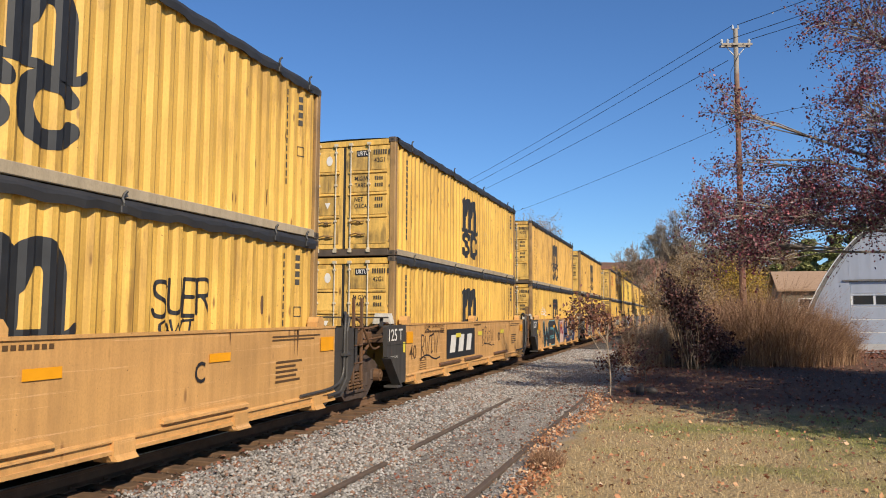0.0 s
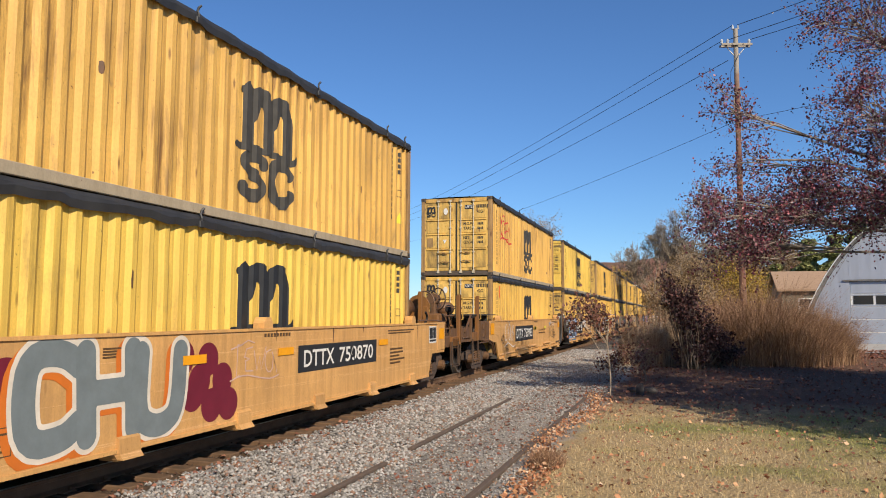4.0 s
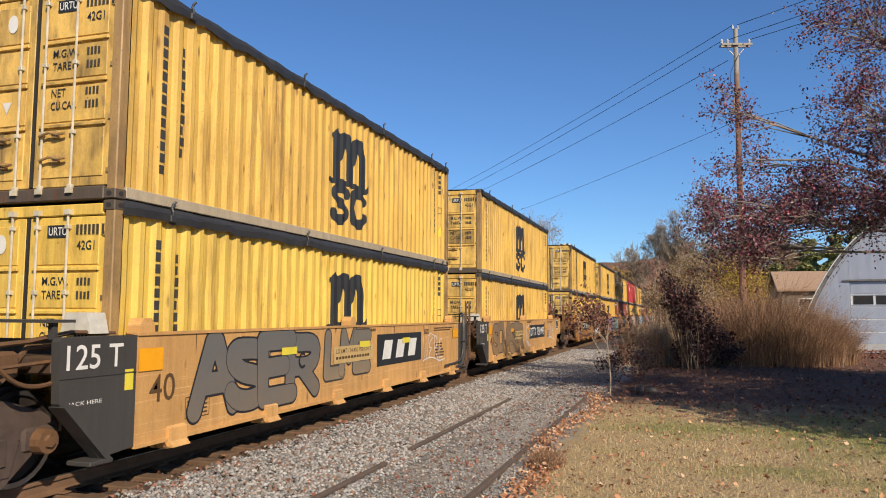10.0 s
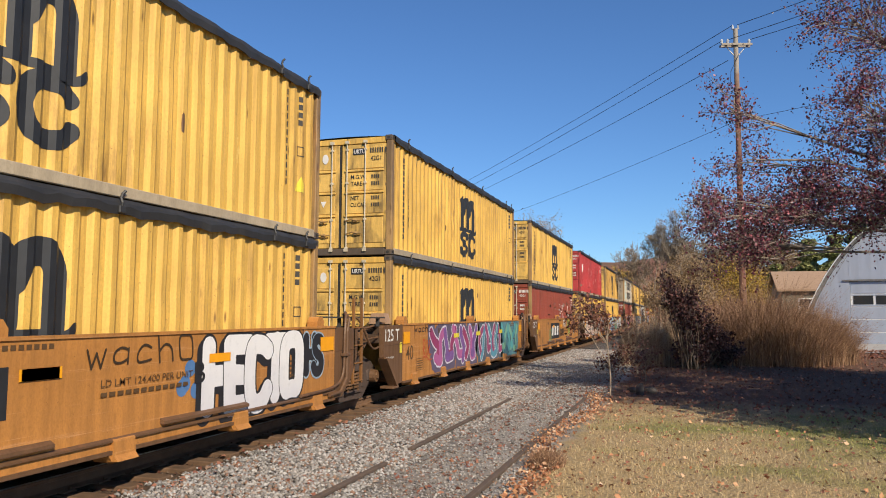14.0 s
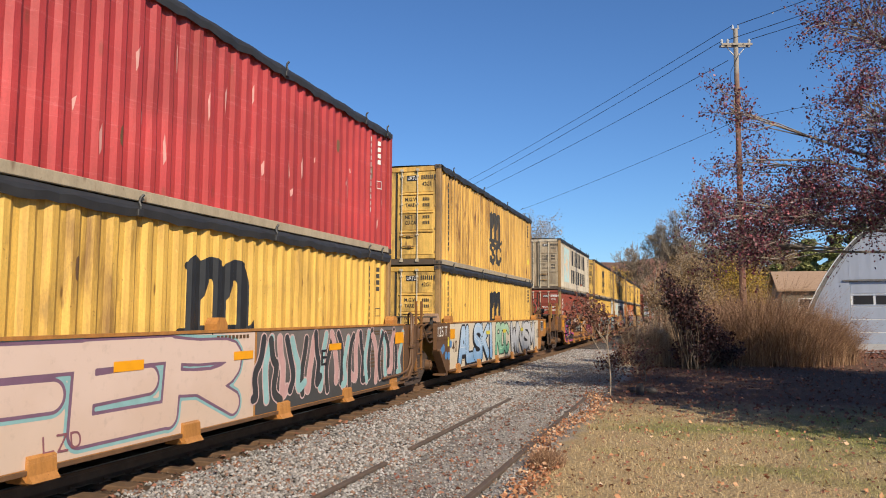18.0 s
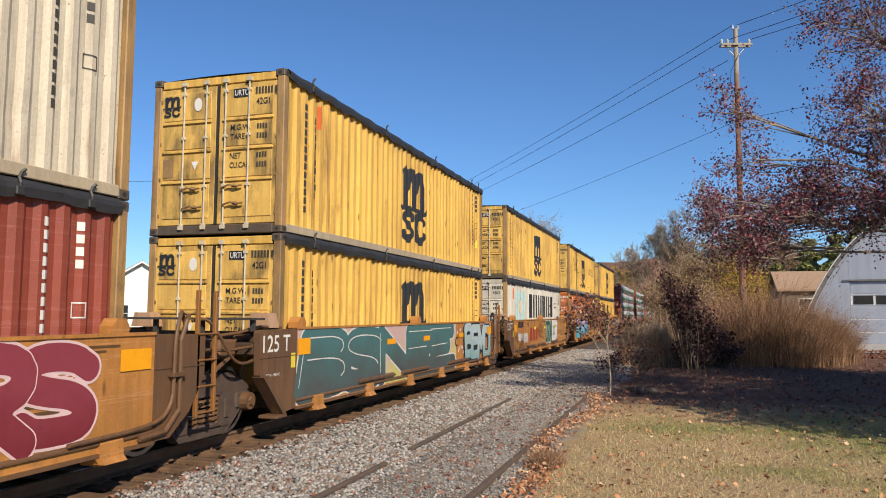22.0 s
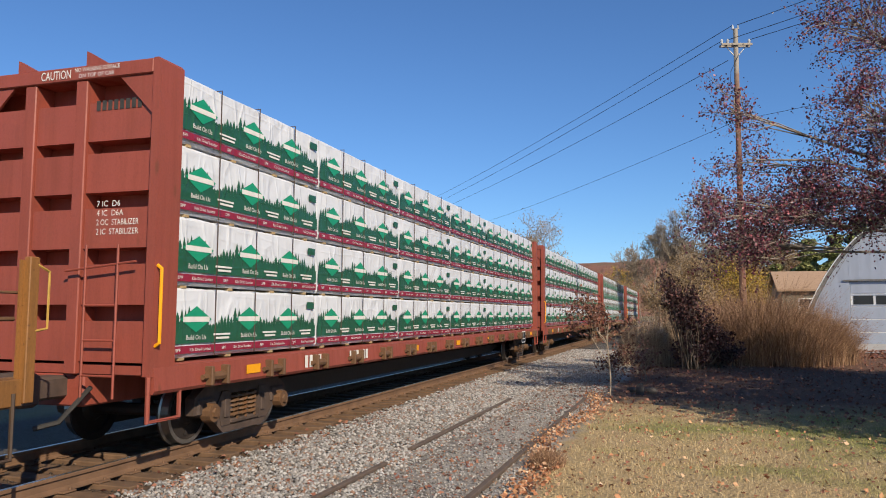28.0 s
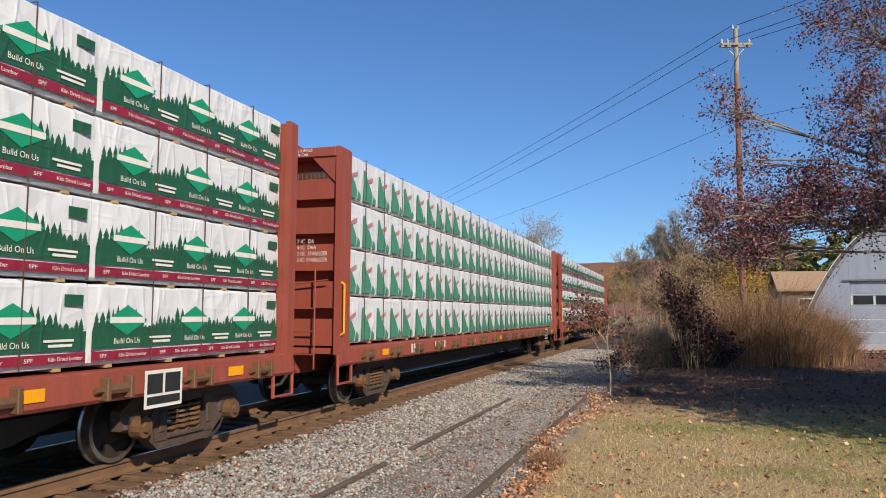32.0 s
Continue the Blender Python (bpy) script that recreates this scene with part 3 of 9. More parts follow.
def cover_geo():
    """The sheet across the top, sagging between its bows."""
    g = Geo()
    n, m = 40, 6
    vs = []
    for i in range(n + 1):
        for j in range(m + 1):
            x = -1.12 + 2.24 * j / m
            vs.append((x, 0.1 + (CL - 0.2) * i / n, 2.585 + 0.035 * (1 - (x / 1.12) ** 2) - 0.02 * abs(math.sin(i * 0.62))))
    return g.add(vs, [(i * (m + 1) + j, (i + 1) * (m + 1) + j, (i + 1) * (m + 1) + j + 1, i * (m + 1) + j + 1) for i in range(n) for j in range(m)])


def hook_geo():
    return Geo().path([(1.25, 0, 2.47), (1.262, 0.0, 2.56), (1.24, 0.0, 2.61), (1.235, 0.03, 2.665), (1.25, 0.06, 2.70)], 0.017, 6).box(1.235, 1.275, -0.05, 0.05, 2.44, 2.53, 0.01)


def box_lettering():
    """Plain bars where the columns of worn lettering stand, at the door end of the long side."""
    rng = random.Random(5)
    out = []
    for y, top, n in ((0.72, 2.22, 13), (1.08, 2.08, 10)):
        for i in range(n):
            z = top - i * 0.142
            out.append(rect(y, z - 0.115, y + rng.choice((0.10, 0.12, 0.13)), z - 0.008))
    return out


def emblem_bm(k=1.0, u=0.0, v=0.0):
    """A twin-arched dark sign over two round ones, as plain shapes."""
    def at(pts):
        return [(u + a * k, v + b * k) for a, b in pts]
    upper = [[(0.24, 0.74), (0.24, 1.50)], rounded([(0.30, 1.20), (0.42, 1.47), (0.66, 1.52), (0.80, 1.40), (0.80, 1.1), (0.80, 0.80)]), rounded([(0.86, 1.20), (0.98, 1.47), (1.22, 1.52), (1.36, 1.40), (1.36, 1.1), (1.36, 0.74)])]
    feet = [[(-0.08, 0.67), (0.30, 0.67)], rounded([(1.3, 0.67), (1.52, 0.66), (1.62, 0.76)]), [(0.24, 0.70), (1.36, 0.70)], [(0.10, 1.50), (0.3, 1.56)]]
    low = [rounded([(0.66, 0.50), (0.56, 0.585), (0.26, 0.585), (0.14, 0.46), (0.30, 0.33), (0.56, 0.26), (0.64, 0.12), (0.5, 0.0), (0.22, 0.0), (0.12, 0.09)]), rounded([(1.44, 0.46), (1.34, 0.585), (0.98, 0.585), (0.84, 0.3), (0.98, 0.0), (1.34, 0.0), (1.46, 0.14)])]
    bm = bmesh.new()
    for strokes, half in ((upper, 0.145), (feet, 0.05), (low, 0.10)):
        vs, fs = cover([at(st) for st in strokes], half * k, (u - 0.25 * k, v - 0.2 * k, u + 1.85 * k, v + 1.8 * k), cell=0.025 * k)
        lift = 0.0004 if half < 0.06 else 0.0
        pts = [bm.verts.new((p[0] + lift, p[1], p[2])) for p in vs]
        for f in fs:
            bm.faces.new([pts[q] for q in f])
    return bm


def conform(bm):
    """Lays flat marks onto the corrugated side."""
    ys = [v.co.y for v in bm.verts]
    for y in wave_breaks(min(ys), max(ys)):
        bmesh.ops.bisect_plane(bm, geom=bm.verts[:] + bm.edges[:] + bm.faces[:], plane_co=(0, y, 0), plane_no=(0, 1, 0))
    for v in bm.verts:
        v.co.x += WALL_X + wave_at(v.co.y) + 0.004
    return bm


def on_door(bm):
    """Turns marks drawn on a wall that faces +x onto the doors, which face -y."""
    for v in bm.verts:
        v.co = (v.co.y, 0.012 - v.co.x, v.co.z)
    return bm


MARKS = {}


def mark(key, make, material):
    if key not in MARKS:
        MARKS[key] = wall_mesh(key, make(), material)
    return MARKS[key]


def door_words(words):
    def make():
        bm = bmesh.new()
        for w, u0, v0, u1, v1 in words:
            text_bm(w, u0, v0, u1, v1, 0.006, bm)
        return on_door(bm)
    return make


DOOR_WORDS = [("M.G.W.", 0.26, 1.66, 0.62, 1.75), ("TARE", 0.26, 1.51, 0.52, 1.60), ("NET", 0.26, 1.20, 0.46, 1.29), ("CU.CAP.", 0.26, 1.05, 0.62, 1.14), ("42G1", 0.72, 2.05, 0.96, 2.15)]


def number_bars():
    rng = random.Random(9)
    out = [rect(0.70 + i * 0.055, 2.22, 0.735 + i * 0.055, 2.33) for i in range(6)] + [rect(1.05, 2.22, 1.085, 2.33)]
    for z in (1.66, 1.51, 1.2, 1.05):
        out += [rect(0.74 + i * 0.05, z, 0.772 + i * 0.05, z + 0.085 - rng.uniform(0, 0.01)) for i in range(4)]
    return out


BOX_LABELS = {
    "yellow": "yellow corrugated steel shipping container with dark tarpaulin cover and rust streaks",
    "rusty": "rust-streaked yellow steel shipping container with black sheet over the top",
    "fresh": "bright yellow corrugated shipping container with black tarpaulin edge",
    "cream": "weathered off-white shipping container with large dark lettering bars",
    "white": "white corrugated shipping container with pale blue square and dark lettering",
    "red": "faded red corrugated shipping container with chalky scratches",
    "oxide": "dark oxide-red corrugated shipping container, plain sides",
    "orange": "orange corrugated shipping container with white tag painting",
}
BOX_PAINT = {"yellow": YELLOW, "rusty": YELLOW2, "fresh": YELLOW3, "cream": CREAM, "white": WHITE_BOX, "red": RED_BOX, "oxide": OXIDE_BOX, "orange": ORANGE_BOX}


def container(kind, y, z, seed):
    """One container in the train, its door end towards the camera."""
    col = BOX_PAINT[kind]
    rng = random.Random(seed)
    root = thing("shipping_container", BOX_LABELS[kind], "container", "stacked shipping containers")
    MOVERS.append((root, y, z))
    put("side_panel", shared(f"side_right{seed % 7}", side_geo(1, seed % 7), YELLOW, fix=False), root, col)
    put("side_panel", shared("side_left", side_geo(-1), YELLOW, fix=False), root, col)
    put("end_panel", shared("blank_end", end_geo, YELLOW), root, col)
    for sg in (1, -1):
        dcol = {"yellow": DOOR_YELLOW, "rusty": DOOR_YELLOW, "cream": DOOR_CREAM}.get(kind, col)
        leaf = put("door", shared(f"door{sg}", door_geo(sg), YELLOW), root, dcol)
        for z0, z1 in ((0.22, 0.86), (0.86, 1.36), (1.36, 1.84), (1.84, 2.38)):
            put("panel", shared(f"door_panel{z1}", lambda z0=z0, z1=z1: Geo().box(-0.445, 0.445, 0.022, 0.04, z0 + 0.045, z1 - 0.045, 0.007), YELLOW), leaf, dcol, at=pose(sg * 0.565, 0, 0))
        for z in (0.86, 1.36, 1.84):
            put("rib", shared("door_rib", lambda: Geo().box(-0.46, 0.46, 0.002, 0.036, -0.02, 0.02, 0.006), YELLOW), leaf, dcol, at=pose(sg * 0.565, 0, z))
        for z in (0.3, 0.9, 1.5, 2.2):
            put("hinge", shared("hinges", hinge_geo, ROD), leaf, POST_STEEL, at=pose(sg * 1.11, 0.03, z) @ Matrix.Diagonal((sg, 1, 1, 1)))
        put("bottom_rail", shared("bottom_rail", lambda: Geo().box(-0.03, 0.03, 0.17, CL - 0.17, 0.02, 0.15, 0.008), PALE_RAIL), root, PALE_RAIL if kind != "orange" else col, at=pose(sg * 1.187, 0, 0))
        put("top_rail", shared("top_rail", lambda: Geo().box(-0.03, 0.03, 0.17, CL - 0.17, 2.49, 2.56, 0.008), YELLOW), root, col, at=pose(sg * 1.185, 0, 0))
        for yy in (0.08, CL - 0.08):
            put("corner_post", shared("corner_post", lambda: Geo().box(-0.065, 0.065, -0.07, 0.07, 0.1, 2.5, 0.012), POST_STEEL), root, POST_STEEL if kind != "red" else col, at=pose(sg * 1.15, yy, 0))
            for zz in (0.0, CH - 0.118):
                c = put("corner_casting", shared("casting", casting_geo, CAST_STEEL), root, at=pose(sg * 1.138, 0.089 if yy < 1 else CL - 0.089, zz))
                put("slot", shared("slot", casting_hole_geo, GASKET), c)
    put("door_header", shared("header", lambda: Geo().box(-1.06, 1.06, 0.02, 0.14, 2.43, 2.56, 0.012), YELLOW), root, col)
    put("door_sill", shared("sill", lambda: Geo().box(-1.06, 1.06, 0.0, 0.14, 0.0, 0.15, 0.012), POST_STEEL), root, CAST_STEEL)
    put("end_header", shared("end_header", lambda: Geo().box(-1.06, 1.06, CL - 0.14, CL, 2.46, 2.56, 0.012), YELLOW), root, col)
    put("end_sill", shared("end_sill", lambda: Geo().box(-1.06, 1.06, CL - 0.14, CL, 0.0, 0.15, 0.012), POST_STEEL), root, col)
    put("floor", shared("box_floor", lambda: Geo().box(-1.15, 1.15, 0.1, CL - 0.1, 0.09, 0.13), POST_STEEL), root)
    put("gasket", shared("gasket", lambda: Geo().box(-0.016, 0.016, 0.028, 0.07, 0.17, 2.42), GASKET), root)
    for x in (-0.61, -0.19, 0.17, 0.6):
        put("lock_rod", shared("rod", rod_geo, ROD), root, at=pose(x, -0.005, 0), label="galvanised lock rod")
    for x, zz in ((-0.6, 0.72), (-0.56, 0.42), (0.18, 0.74), (0.2, 0.46)):
        put("door_handle", shared("handle", handle_geo, POST_STEEL), root, at=pose(x, -0.005, zz))
    put("cover", shared("cover", cover_geo, TARP, fix=False), root, label="black tarpaulin")
    k = seed % 4
    put("cover_edge", shared(f"tarp{k}", tarp_geo(k), TARP), root, label="rolled black tarpaulin edge")
    put("cover_edge", shared(f"tarp{k}", tarp_geo(k), TARP), root, at=Matrix.Diagonal((-1, 1, 1, 1)))
    for yy in (1.05, 4.3, 7.5, 10.8, 11.7):
        put("cover_hook", shared("hook", hook_geo, TARP), root, at=pose(0, yy + rng.uniform(-0.15, 0.15), 0))
    if kind in ("yellow", "rusty", "fresh"):
        put("emblem", mark("emblem", lambda: conform(emblem_bm(1.0, 5.3, 0.45)), INK), root, INK_WORN if kind == "rusty" else INK, "dark painted emblem")
        put("door_emblem", mark("door_emblem", lambda: on_door(emblem_bm(0.2, -1.02, 1.97)), INK), root)
        put("lettering", mark("side_bars", lambda: conform(marks(box_lettering())), INK), root, INK_WORN)
        put("sticker", mark("door_oval", lambda: on_door(marks([[(-0.36 + 0.075 * math.cos(a), 2.13 + 0.11 * math.sin(a)) for a in [i * math.pi / 8 for i in range(16)]], [(-0.46, 1.19), (-0.39, 1.05), (-0.32, 1.19)]])), WHITE_INK), root, label="white stickers")
        put("sticker", mark("door_patch", lambda: on_door(marks([rect(-1.0, 0.95, -0.8, 1.25)])), CAST_STEEL), root, POST_STEEL, "grey patch")
    put("code_plate", mark("door_plate", lambda: on_door(marks([rect(0.30, 2.19, 0.60, 2.33)])), INK), root)
    put("lettering", mark("door_code", lambda: on_door(text_bm("URTU", 0.325, 2.215, 0.575, 2.305, 0.008, lift=0.004)), WHITE_INK), root, label="white owner code")
    put("number", mark("door_numbers", lambda: on_door(marks(number_bars())), INK), root, INK_WORN if kind not in ("red", "oxide", "orange") else WHITE_INK)
    put("lettering", mark("door_words", door_words(DOOR_WORDS), INK), root, INK if kind not in ("red", "oxide", "orange") else WHITE_INK)
    return root
# ---------------------------------------------------------------- well wagons (origin on the rail level under the door end of their containers)
SILL_X = 1.42


def side_sill_geo(y0, y1, slant0, slant1):
    """One side of the well: a tall plate with a bottom flange, its ends cut where the trucks stand."""
    poly = [(y0, 1.49), (y1, 1.49)]
    poly += [(y1, 0.78), (y1 - 0.95, 0.78), (y1 - 1.2, 0.3)] if slant1 else [(y1, 0.3)]
    poly += [(y0 + 1.15, 0.3), (y0 + 0.8, 0.82), (y0, 0.86)] if slant0 else [(y0, 0.3)]
    g = Geo().prism(list(reversed(poly)), "x", SILL_X - 0.05, SILL_X)
    return g


def truck(parent, y, r, seed):
    """A four-wheeled truck: bolster, side frames with springs, two wheelsets that turn."""
    half = 0.89
    base = put("truck", shared("bolster", lambda: Geo().box(-0.95, 0.95, -0.2, 0.2, 0.45, 0.68, 0.03).box(-0.3, 0.3, -0.3, 0.3, 0.62, 0.8, 0.03), TRUCK_STEEL), parent, at=pose(0, y, 0))

    def frame_geo():
        g = Geo()
        top = [(-1.14, 0.62), (-0.92, 0.76), (-0.5, 0.9), (0.5, 0.9), (0.92, 0.76), (1.14, 0.62), (1.14, 0.4), (0.84, 0.42), (0.5, 0.62), (-0.5, 0.62), (-0.84, 0.42), (-1.14, 0.4)]
        g.prism(list(reversed(top)), "x", 0.96, 1.1)
        low = [(-1.0, 0.5), (-0.5, 0.1), (0.5, 0.1), (1.0, 0.5), (0.74, 0.52), (0.38, 0.25), (-0.38, 0.25), (-0.74, 0.52)]
        g.prism(list(reversed(low)), "x", 0.955, 1.105)
        for s in (-1, 1):
            g.prism([(s * 0.36, 0.2), (s * 0.56, 0.2), (s * 0.66, 0.5), (s * 0.56, 0.66), (s * 0.36, 0.66)], "x", 0.95, 1.12)
            g.box(0.94, 1.13, s * half - 0.2, s * half + 0.2, 0.38, 0.62, 0.03)
            g.box(1.1, 1.14, s * 0.46 - 0.05, s * 0.46 + 0.05, 0.3, 0.56, 0.012)
        g.box(0.93, 1.14, -0.36, 0.36, 0.2, 0.27, 0.02)
        return g

    def spring_geo():
        return Geo().path([(1.05 + 0.085 * math.cos(k * 0.7), 0.085 * math.sin(k * 0.7), 0.27 + 0.34 * k / 50) for k in range(51)], 0.021, 5)
    for sg in (1, -1):
        put("side_frame", shared("truck_frame", frame_geo, TRUCK_STEEL), base, at=Matrix.Diagonal((sg, 1, 1, 1)))
        for yy in (-0.22, 0.0, 0.22) if sg > 0 else (0.0,):
            put("spring", shared("truck_spring", spring_geo, WELL_BROWN), base, at=pose(0, yy, 0) @ Matrix.Diagonal((sg, 1, 1, 1)))
        for yy in (-half, half):
            put("bearing_cap", shared("bearing_cap", lambda: Geo().tube((1.1, 0, 0), (1.24, 0, 0), 0.13, 0.12, 12).tube((1.24, 0, 0), (1.27, 0, 0), 0.07, 0.06, 6), TRUCK_STEEL), base, WELL_BROWN, at=pose(0, yy, r) @ Matrix.Diagonal((sg, 1, 1, 1)))

    def wheelset_geo():
        g = Geo()
        g.tube((-1.1, 0, 0), (1.1, 0, 0), 0.085, n=10)
        for s in (-1, 1):
            prof = [(0.672, r + 0.026), (0.70, r + 0.026), (0.715, r), (0.825, r - 0.008), (0.825, r - 0.06), (0.79, r - 0.075), (0.775, 0.2), (0.80, 0.16), (0.84, 0.14), (0.84, 0.07)]
            prof += [(0.66, 0.07), (0.66, 0.15), (0.72, 0.2), (0.735, r - 0.075), (0.69, r - 0.06)]
            m = 28
            vs = [(s * px, pr * math.cos(2 * math.pi * j / m), pr * math.sin(2 * math.pi * j / m)) for j in range(m) for px, pr in prof]
            k = len(prof)
            g.add(vs, [(j * k + i, j * k + (i + 1) % k, ((j + 1) % m) * k + (i + 1) % k, ((j + 1) % m) * k + i) for j in range(m) for i in range(k)])
            for a in range(3):
                t = a * 2.094
                g.tube((s * 0.79, 0.28 * math.cos(t), 0.28 * math.sin(t)), (s * 0.805, 0.28 * math.cos(t), 0.28 * math.sin(t)), 0.035, n=8)
        return g

    for yy in (-half, half):
        me = shared(f"wheelset{r}", wheelset_geo, WHEEL_STEEL)
        if len(me.materials) < 2:
            me.materials.append(TREAD)
            for q in me.polygons:
                if 0.7 < abs(q.center.x) < 0.83 and math.hypot(q.center.y, q.center.z) > r - 0.05:
                    q.material_index = 1
        w = put("wheelset", me, base, at=pose(0, yy, r))
        SPINNERS.append((w, yy, r, parent, y))
    return base


def ladder_geo():
    g = Geo()
    for yy in (0.0, 0.36):
        g.box(-0.025, 0.025, yy - 0.025, yy + 0.025, 0.45, 2.0, 0.006)
    for z in (0.5, 0.82, 1.14, 1.46):
        g.tube((0.03, 0.0, z), (0.03, 0.36, z), 0.013)
    return g


def brake_wheel_geo():
    g = Geo()
    m = 24
    rim = [(0, 0.3 * math.cos(2 * math.pi * i / m), 0.3 * math.sin(2 * math.pi * i / m)) for i in range(m + 1)]
    g.path(rim, 0.018)
    for i in range(6):
        a = i * math.pi / 3
        g.tube((0, 0, 0), (0, 0.3 * math.cos(a), 0.3 * math.sin(a)), 0.014)
    g.tube((-0.12, 0, 0), (0.02, 0, 0), 0.05)
    return g


def tab_geo():
    """A guide over the sill: a folded plate."""
    return Geo().prism([(-0.12, 1.49), (0.12, 1.49), (0.12, 1.58), (0.06, 1.66), (-0.06, 1.66), (-0.12, 1.58)], "x", 1.25, 1.43)


RAILED = (0, 1, 4, 5, 9, 11, 14, 15, 16, 18)


def well_car(u, y, front_end, rear_end, paint_mat, seed, label):
    root = thing("well_wagon", label, "rail wagon", "container well wagons")
    MOVERS.append((root, y, 0.0))
    end_mat = WELL_DARK if paint_mat is WELL_PEACH else WELL_BROWN
    a = -1.02 if front_end else 0.2
    b = 14.15 if rear_end else 12.45
    key = f"{front_end}{rear_end}"
    for sg in (1, -1):
        mir = Matrix.Diagonal((sg, 1, 1, 1))
        put("side_sill", shared("sill" + key, lambda: side_sill_geo(a, b, front_end, rear_end), WELL_PEACH), root, paint_mat, at=mir)

        def lip():
            return Geo().prism([(SILL_X, 0.43), (SILL_X + 0.03, 0.405), (SILL_X + 0.03, 0.385), (SILL_X, 0.38)], "y", a + (1.15 if front_end else 0), b - (1.2 if rear_end else 0))

        def flange():
            g = Geo().box(SILL_X - 0.06, SILL_X + 0.03, a + (1.2 if front_end else 0), b - (1.25 if rear_end else 0), 0.26, 0.30)
            return g
        put("sill_flange", shared("flange" + key, flange, WELL_PEACH), root, paint_mat if paint_mat is WELL_PEACH else WELL_BROWN, at=mir)
        if u in RAILED:
            put("sill_lip", shared("lip" + key, lip, WELL_PEACH), root, paint_mat if paint_mat is WELL_PEACH else WELL_BROWN, at=mir)
        put("sill_cap", shared("cap" + key, lambda: Geo().box(SILL_X - 0.06, SILL_X + 0.02, a, b, 1.47, 1.505), WELL_PEACH), root, paint_mat, at=mir)
        for yy in (0.9, 3.0, 5.2, 7.4, 9.6, 11.8):
            put("foot_plate", shared("foot_plate", lambda: Geo().prism([(-0.22, 0.27), (0.22, 0.27), (0.15, 0.17), (-0.14, 0.17)], "x", 1.2, 1.44).prism([(1.40, 0.44), (1.46, 0.40), (1.47, 0.25), (1.52, 0.19), (1.36, 0.19)], "y", -0.16, 0.16), WELL_PEACH), root, paint_mat, at=pose(0, yy, 0) @ mir)
        for yy in (2.5, 4.7, 8.0) if u in RAILED else ():
            put("ledge", shared("ledge", lambda: Geo().prism([(1.42, 0.53), (1.48, 0.50), (1.48, 0.465), (1.42, 0.465)], "y", 0.0, 1.75), WELL_PEACH), root, WELL_BROWN if seed % 2 or paint_mat is WELL_OCHRE else paint_mat, at=pose(0, yy, 0) @ mir)
        for yy in (0.35, 5.8, 11.9):
            put("guide_tab", shared("tab", tab_geo, WELL_BROWN), root, paint_mat, at=pose(0, yy, 0) @ mir)
        if not front_end:
            def end_plate():
                poly = [(-0.88, 1.44), (-0.84, 1.48), (0.195, 1.48), (0.195, 0.29), (-0.3, 0.25), (-0.85, 0.85)]
                return Geo().prism(list(reversed(poly)), "x", 1.33, 1.425).box(1.425, 1.435, -0.86, 0.19, 1.08, 1.092)
            put("end_plate", shared("end_plate", end_plate, WELL_DARK), root, end_mat, "dark end plate", at=mir)
            put("jack_pad", shared("jack_pad", lambda: Geo().prism([(-0.86, 0.82), (-0.28, 0.24), (-0.2, 0.24), (-0.74, 0.84)], "x", 1.3, 1.5).box(1.2, 1.5, -0.5, -0.18, 0.2, 0.25, 0.01), WELL_DARK), root, end_mat, at=mir)
        if not rear_end:
            def rear_plate():
                poly = [(12.455, 1.48), (13.38, 1.46), (13.38, 0.95), (13.1, 0.55), (12.75, 0.29), (12.455, 0.29)]
                return Geo().prism(list(reversed(poly)), "x", 1.33, 1.425).box(1.425, 1.435, 12.46, 13.37, 1.08, 1.092)
            put("end_plate", shared("rear_plate", rear_plate, WELL_DARK), root, end_mat, "dark end plate", at=mir)
            put("air_pipe", shared("air_pipe", lambda: Geo().path([(1.46, 12.2, 0.36), (1.46, 12.62, 0.38), (1.46, 12.86, 0.6), (1.46, 12.86, 1.4), (1.44, 12.98, 1.62), (1.3, 13.2, 1.68)], 0.03, 8), WELL_BROWN), root, end_mat, at=mir)
            if sg > 0:
                put("conduit", shared("conduit", lambda: Geo().path(rounded3([(1.47, 11.2, 0.45), (1.47, 12.45, 0.47), (1.47, 12.72, 0.66), (1.47, 12.74, 1.0), (1.47, 12.74, 1.42), (1.42, 12.9, 1.74), (1.25, 13.15, 1.72), (1.2, 13.3, 1.5)]), 0.024, 8), WELL_BROWN), root, end_mat, at=mir)
                put("clamp", shared("clamp", lambda: Geo().box(1.425, 1.51, 12.68, 12.92, 0.98, 1.03, 0.006), WELL_BROWN), root, end_mat, at=mir)
                put("slack_cable", shared("slack_cable", lambda: Geo().path(rounded3([(1.28, 13.3, 1.62), (1.36, 13.5, 1.66), (1.40, 13.75, 1.40), (1.40, 14.0, 1.12), (1.36, 14.3, 1.02), (1.3, 14.7, 1.06)]), 0.022, 6), HOSE), root, WELL_BROWN, "slack brown cable to the next unit", at=mir)
            for yy in (13.25, 13.95):
                put("ladder", shared("ladder", ladder_geo, WELL_BROWN), root, WELL_BROWN if paint_mat is WELL_PEACH else END_OCHRE, at=pose(sg * 1.4, yy, 0)) if yy < 13.5 else None
    # floor and cross members of the well
    put("well_floor", shared("well_floor", lambda: Geo().box(-1.36, 1.36, 0.15, 12.4, 0.28, 0.33).box(-1.36, 1.36, 0.1, 0.25, 0.28, 0.9).box(-1.36, 1.36, 12.25, 12.42, 0.28, 0.9), WELL_BROWN), root, end_mat)
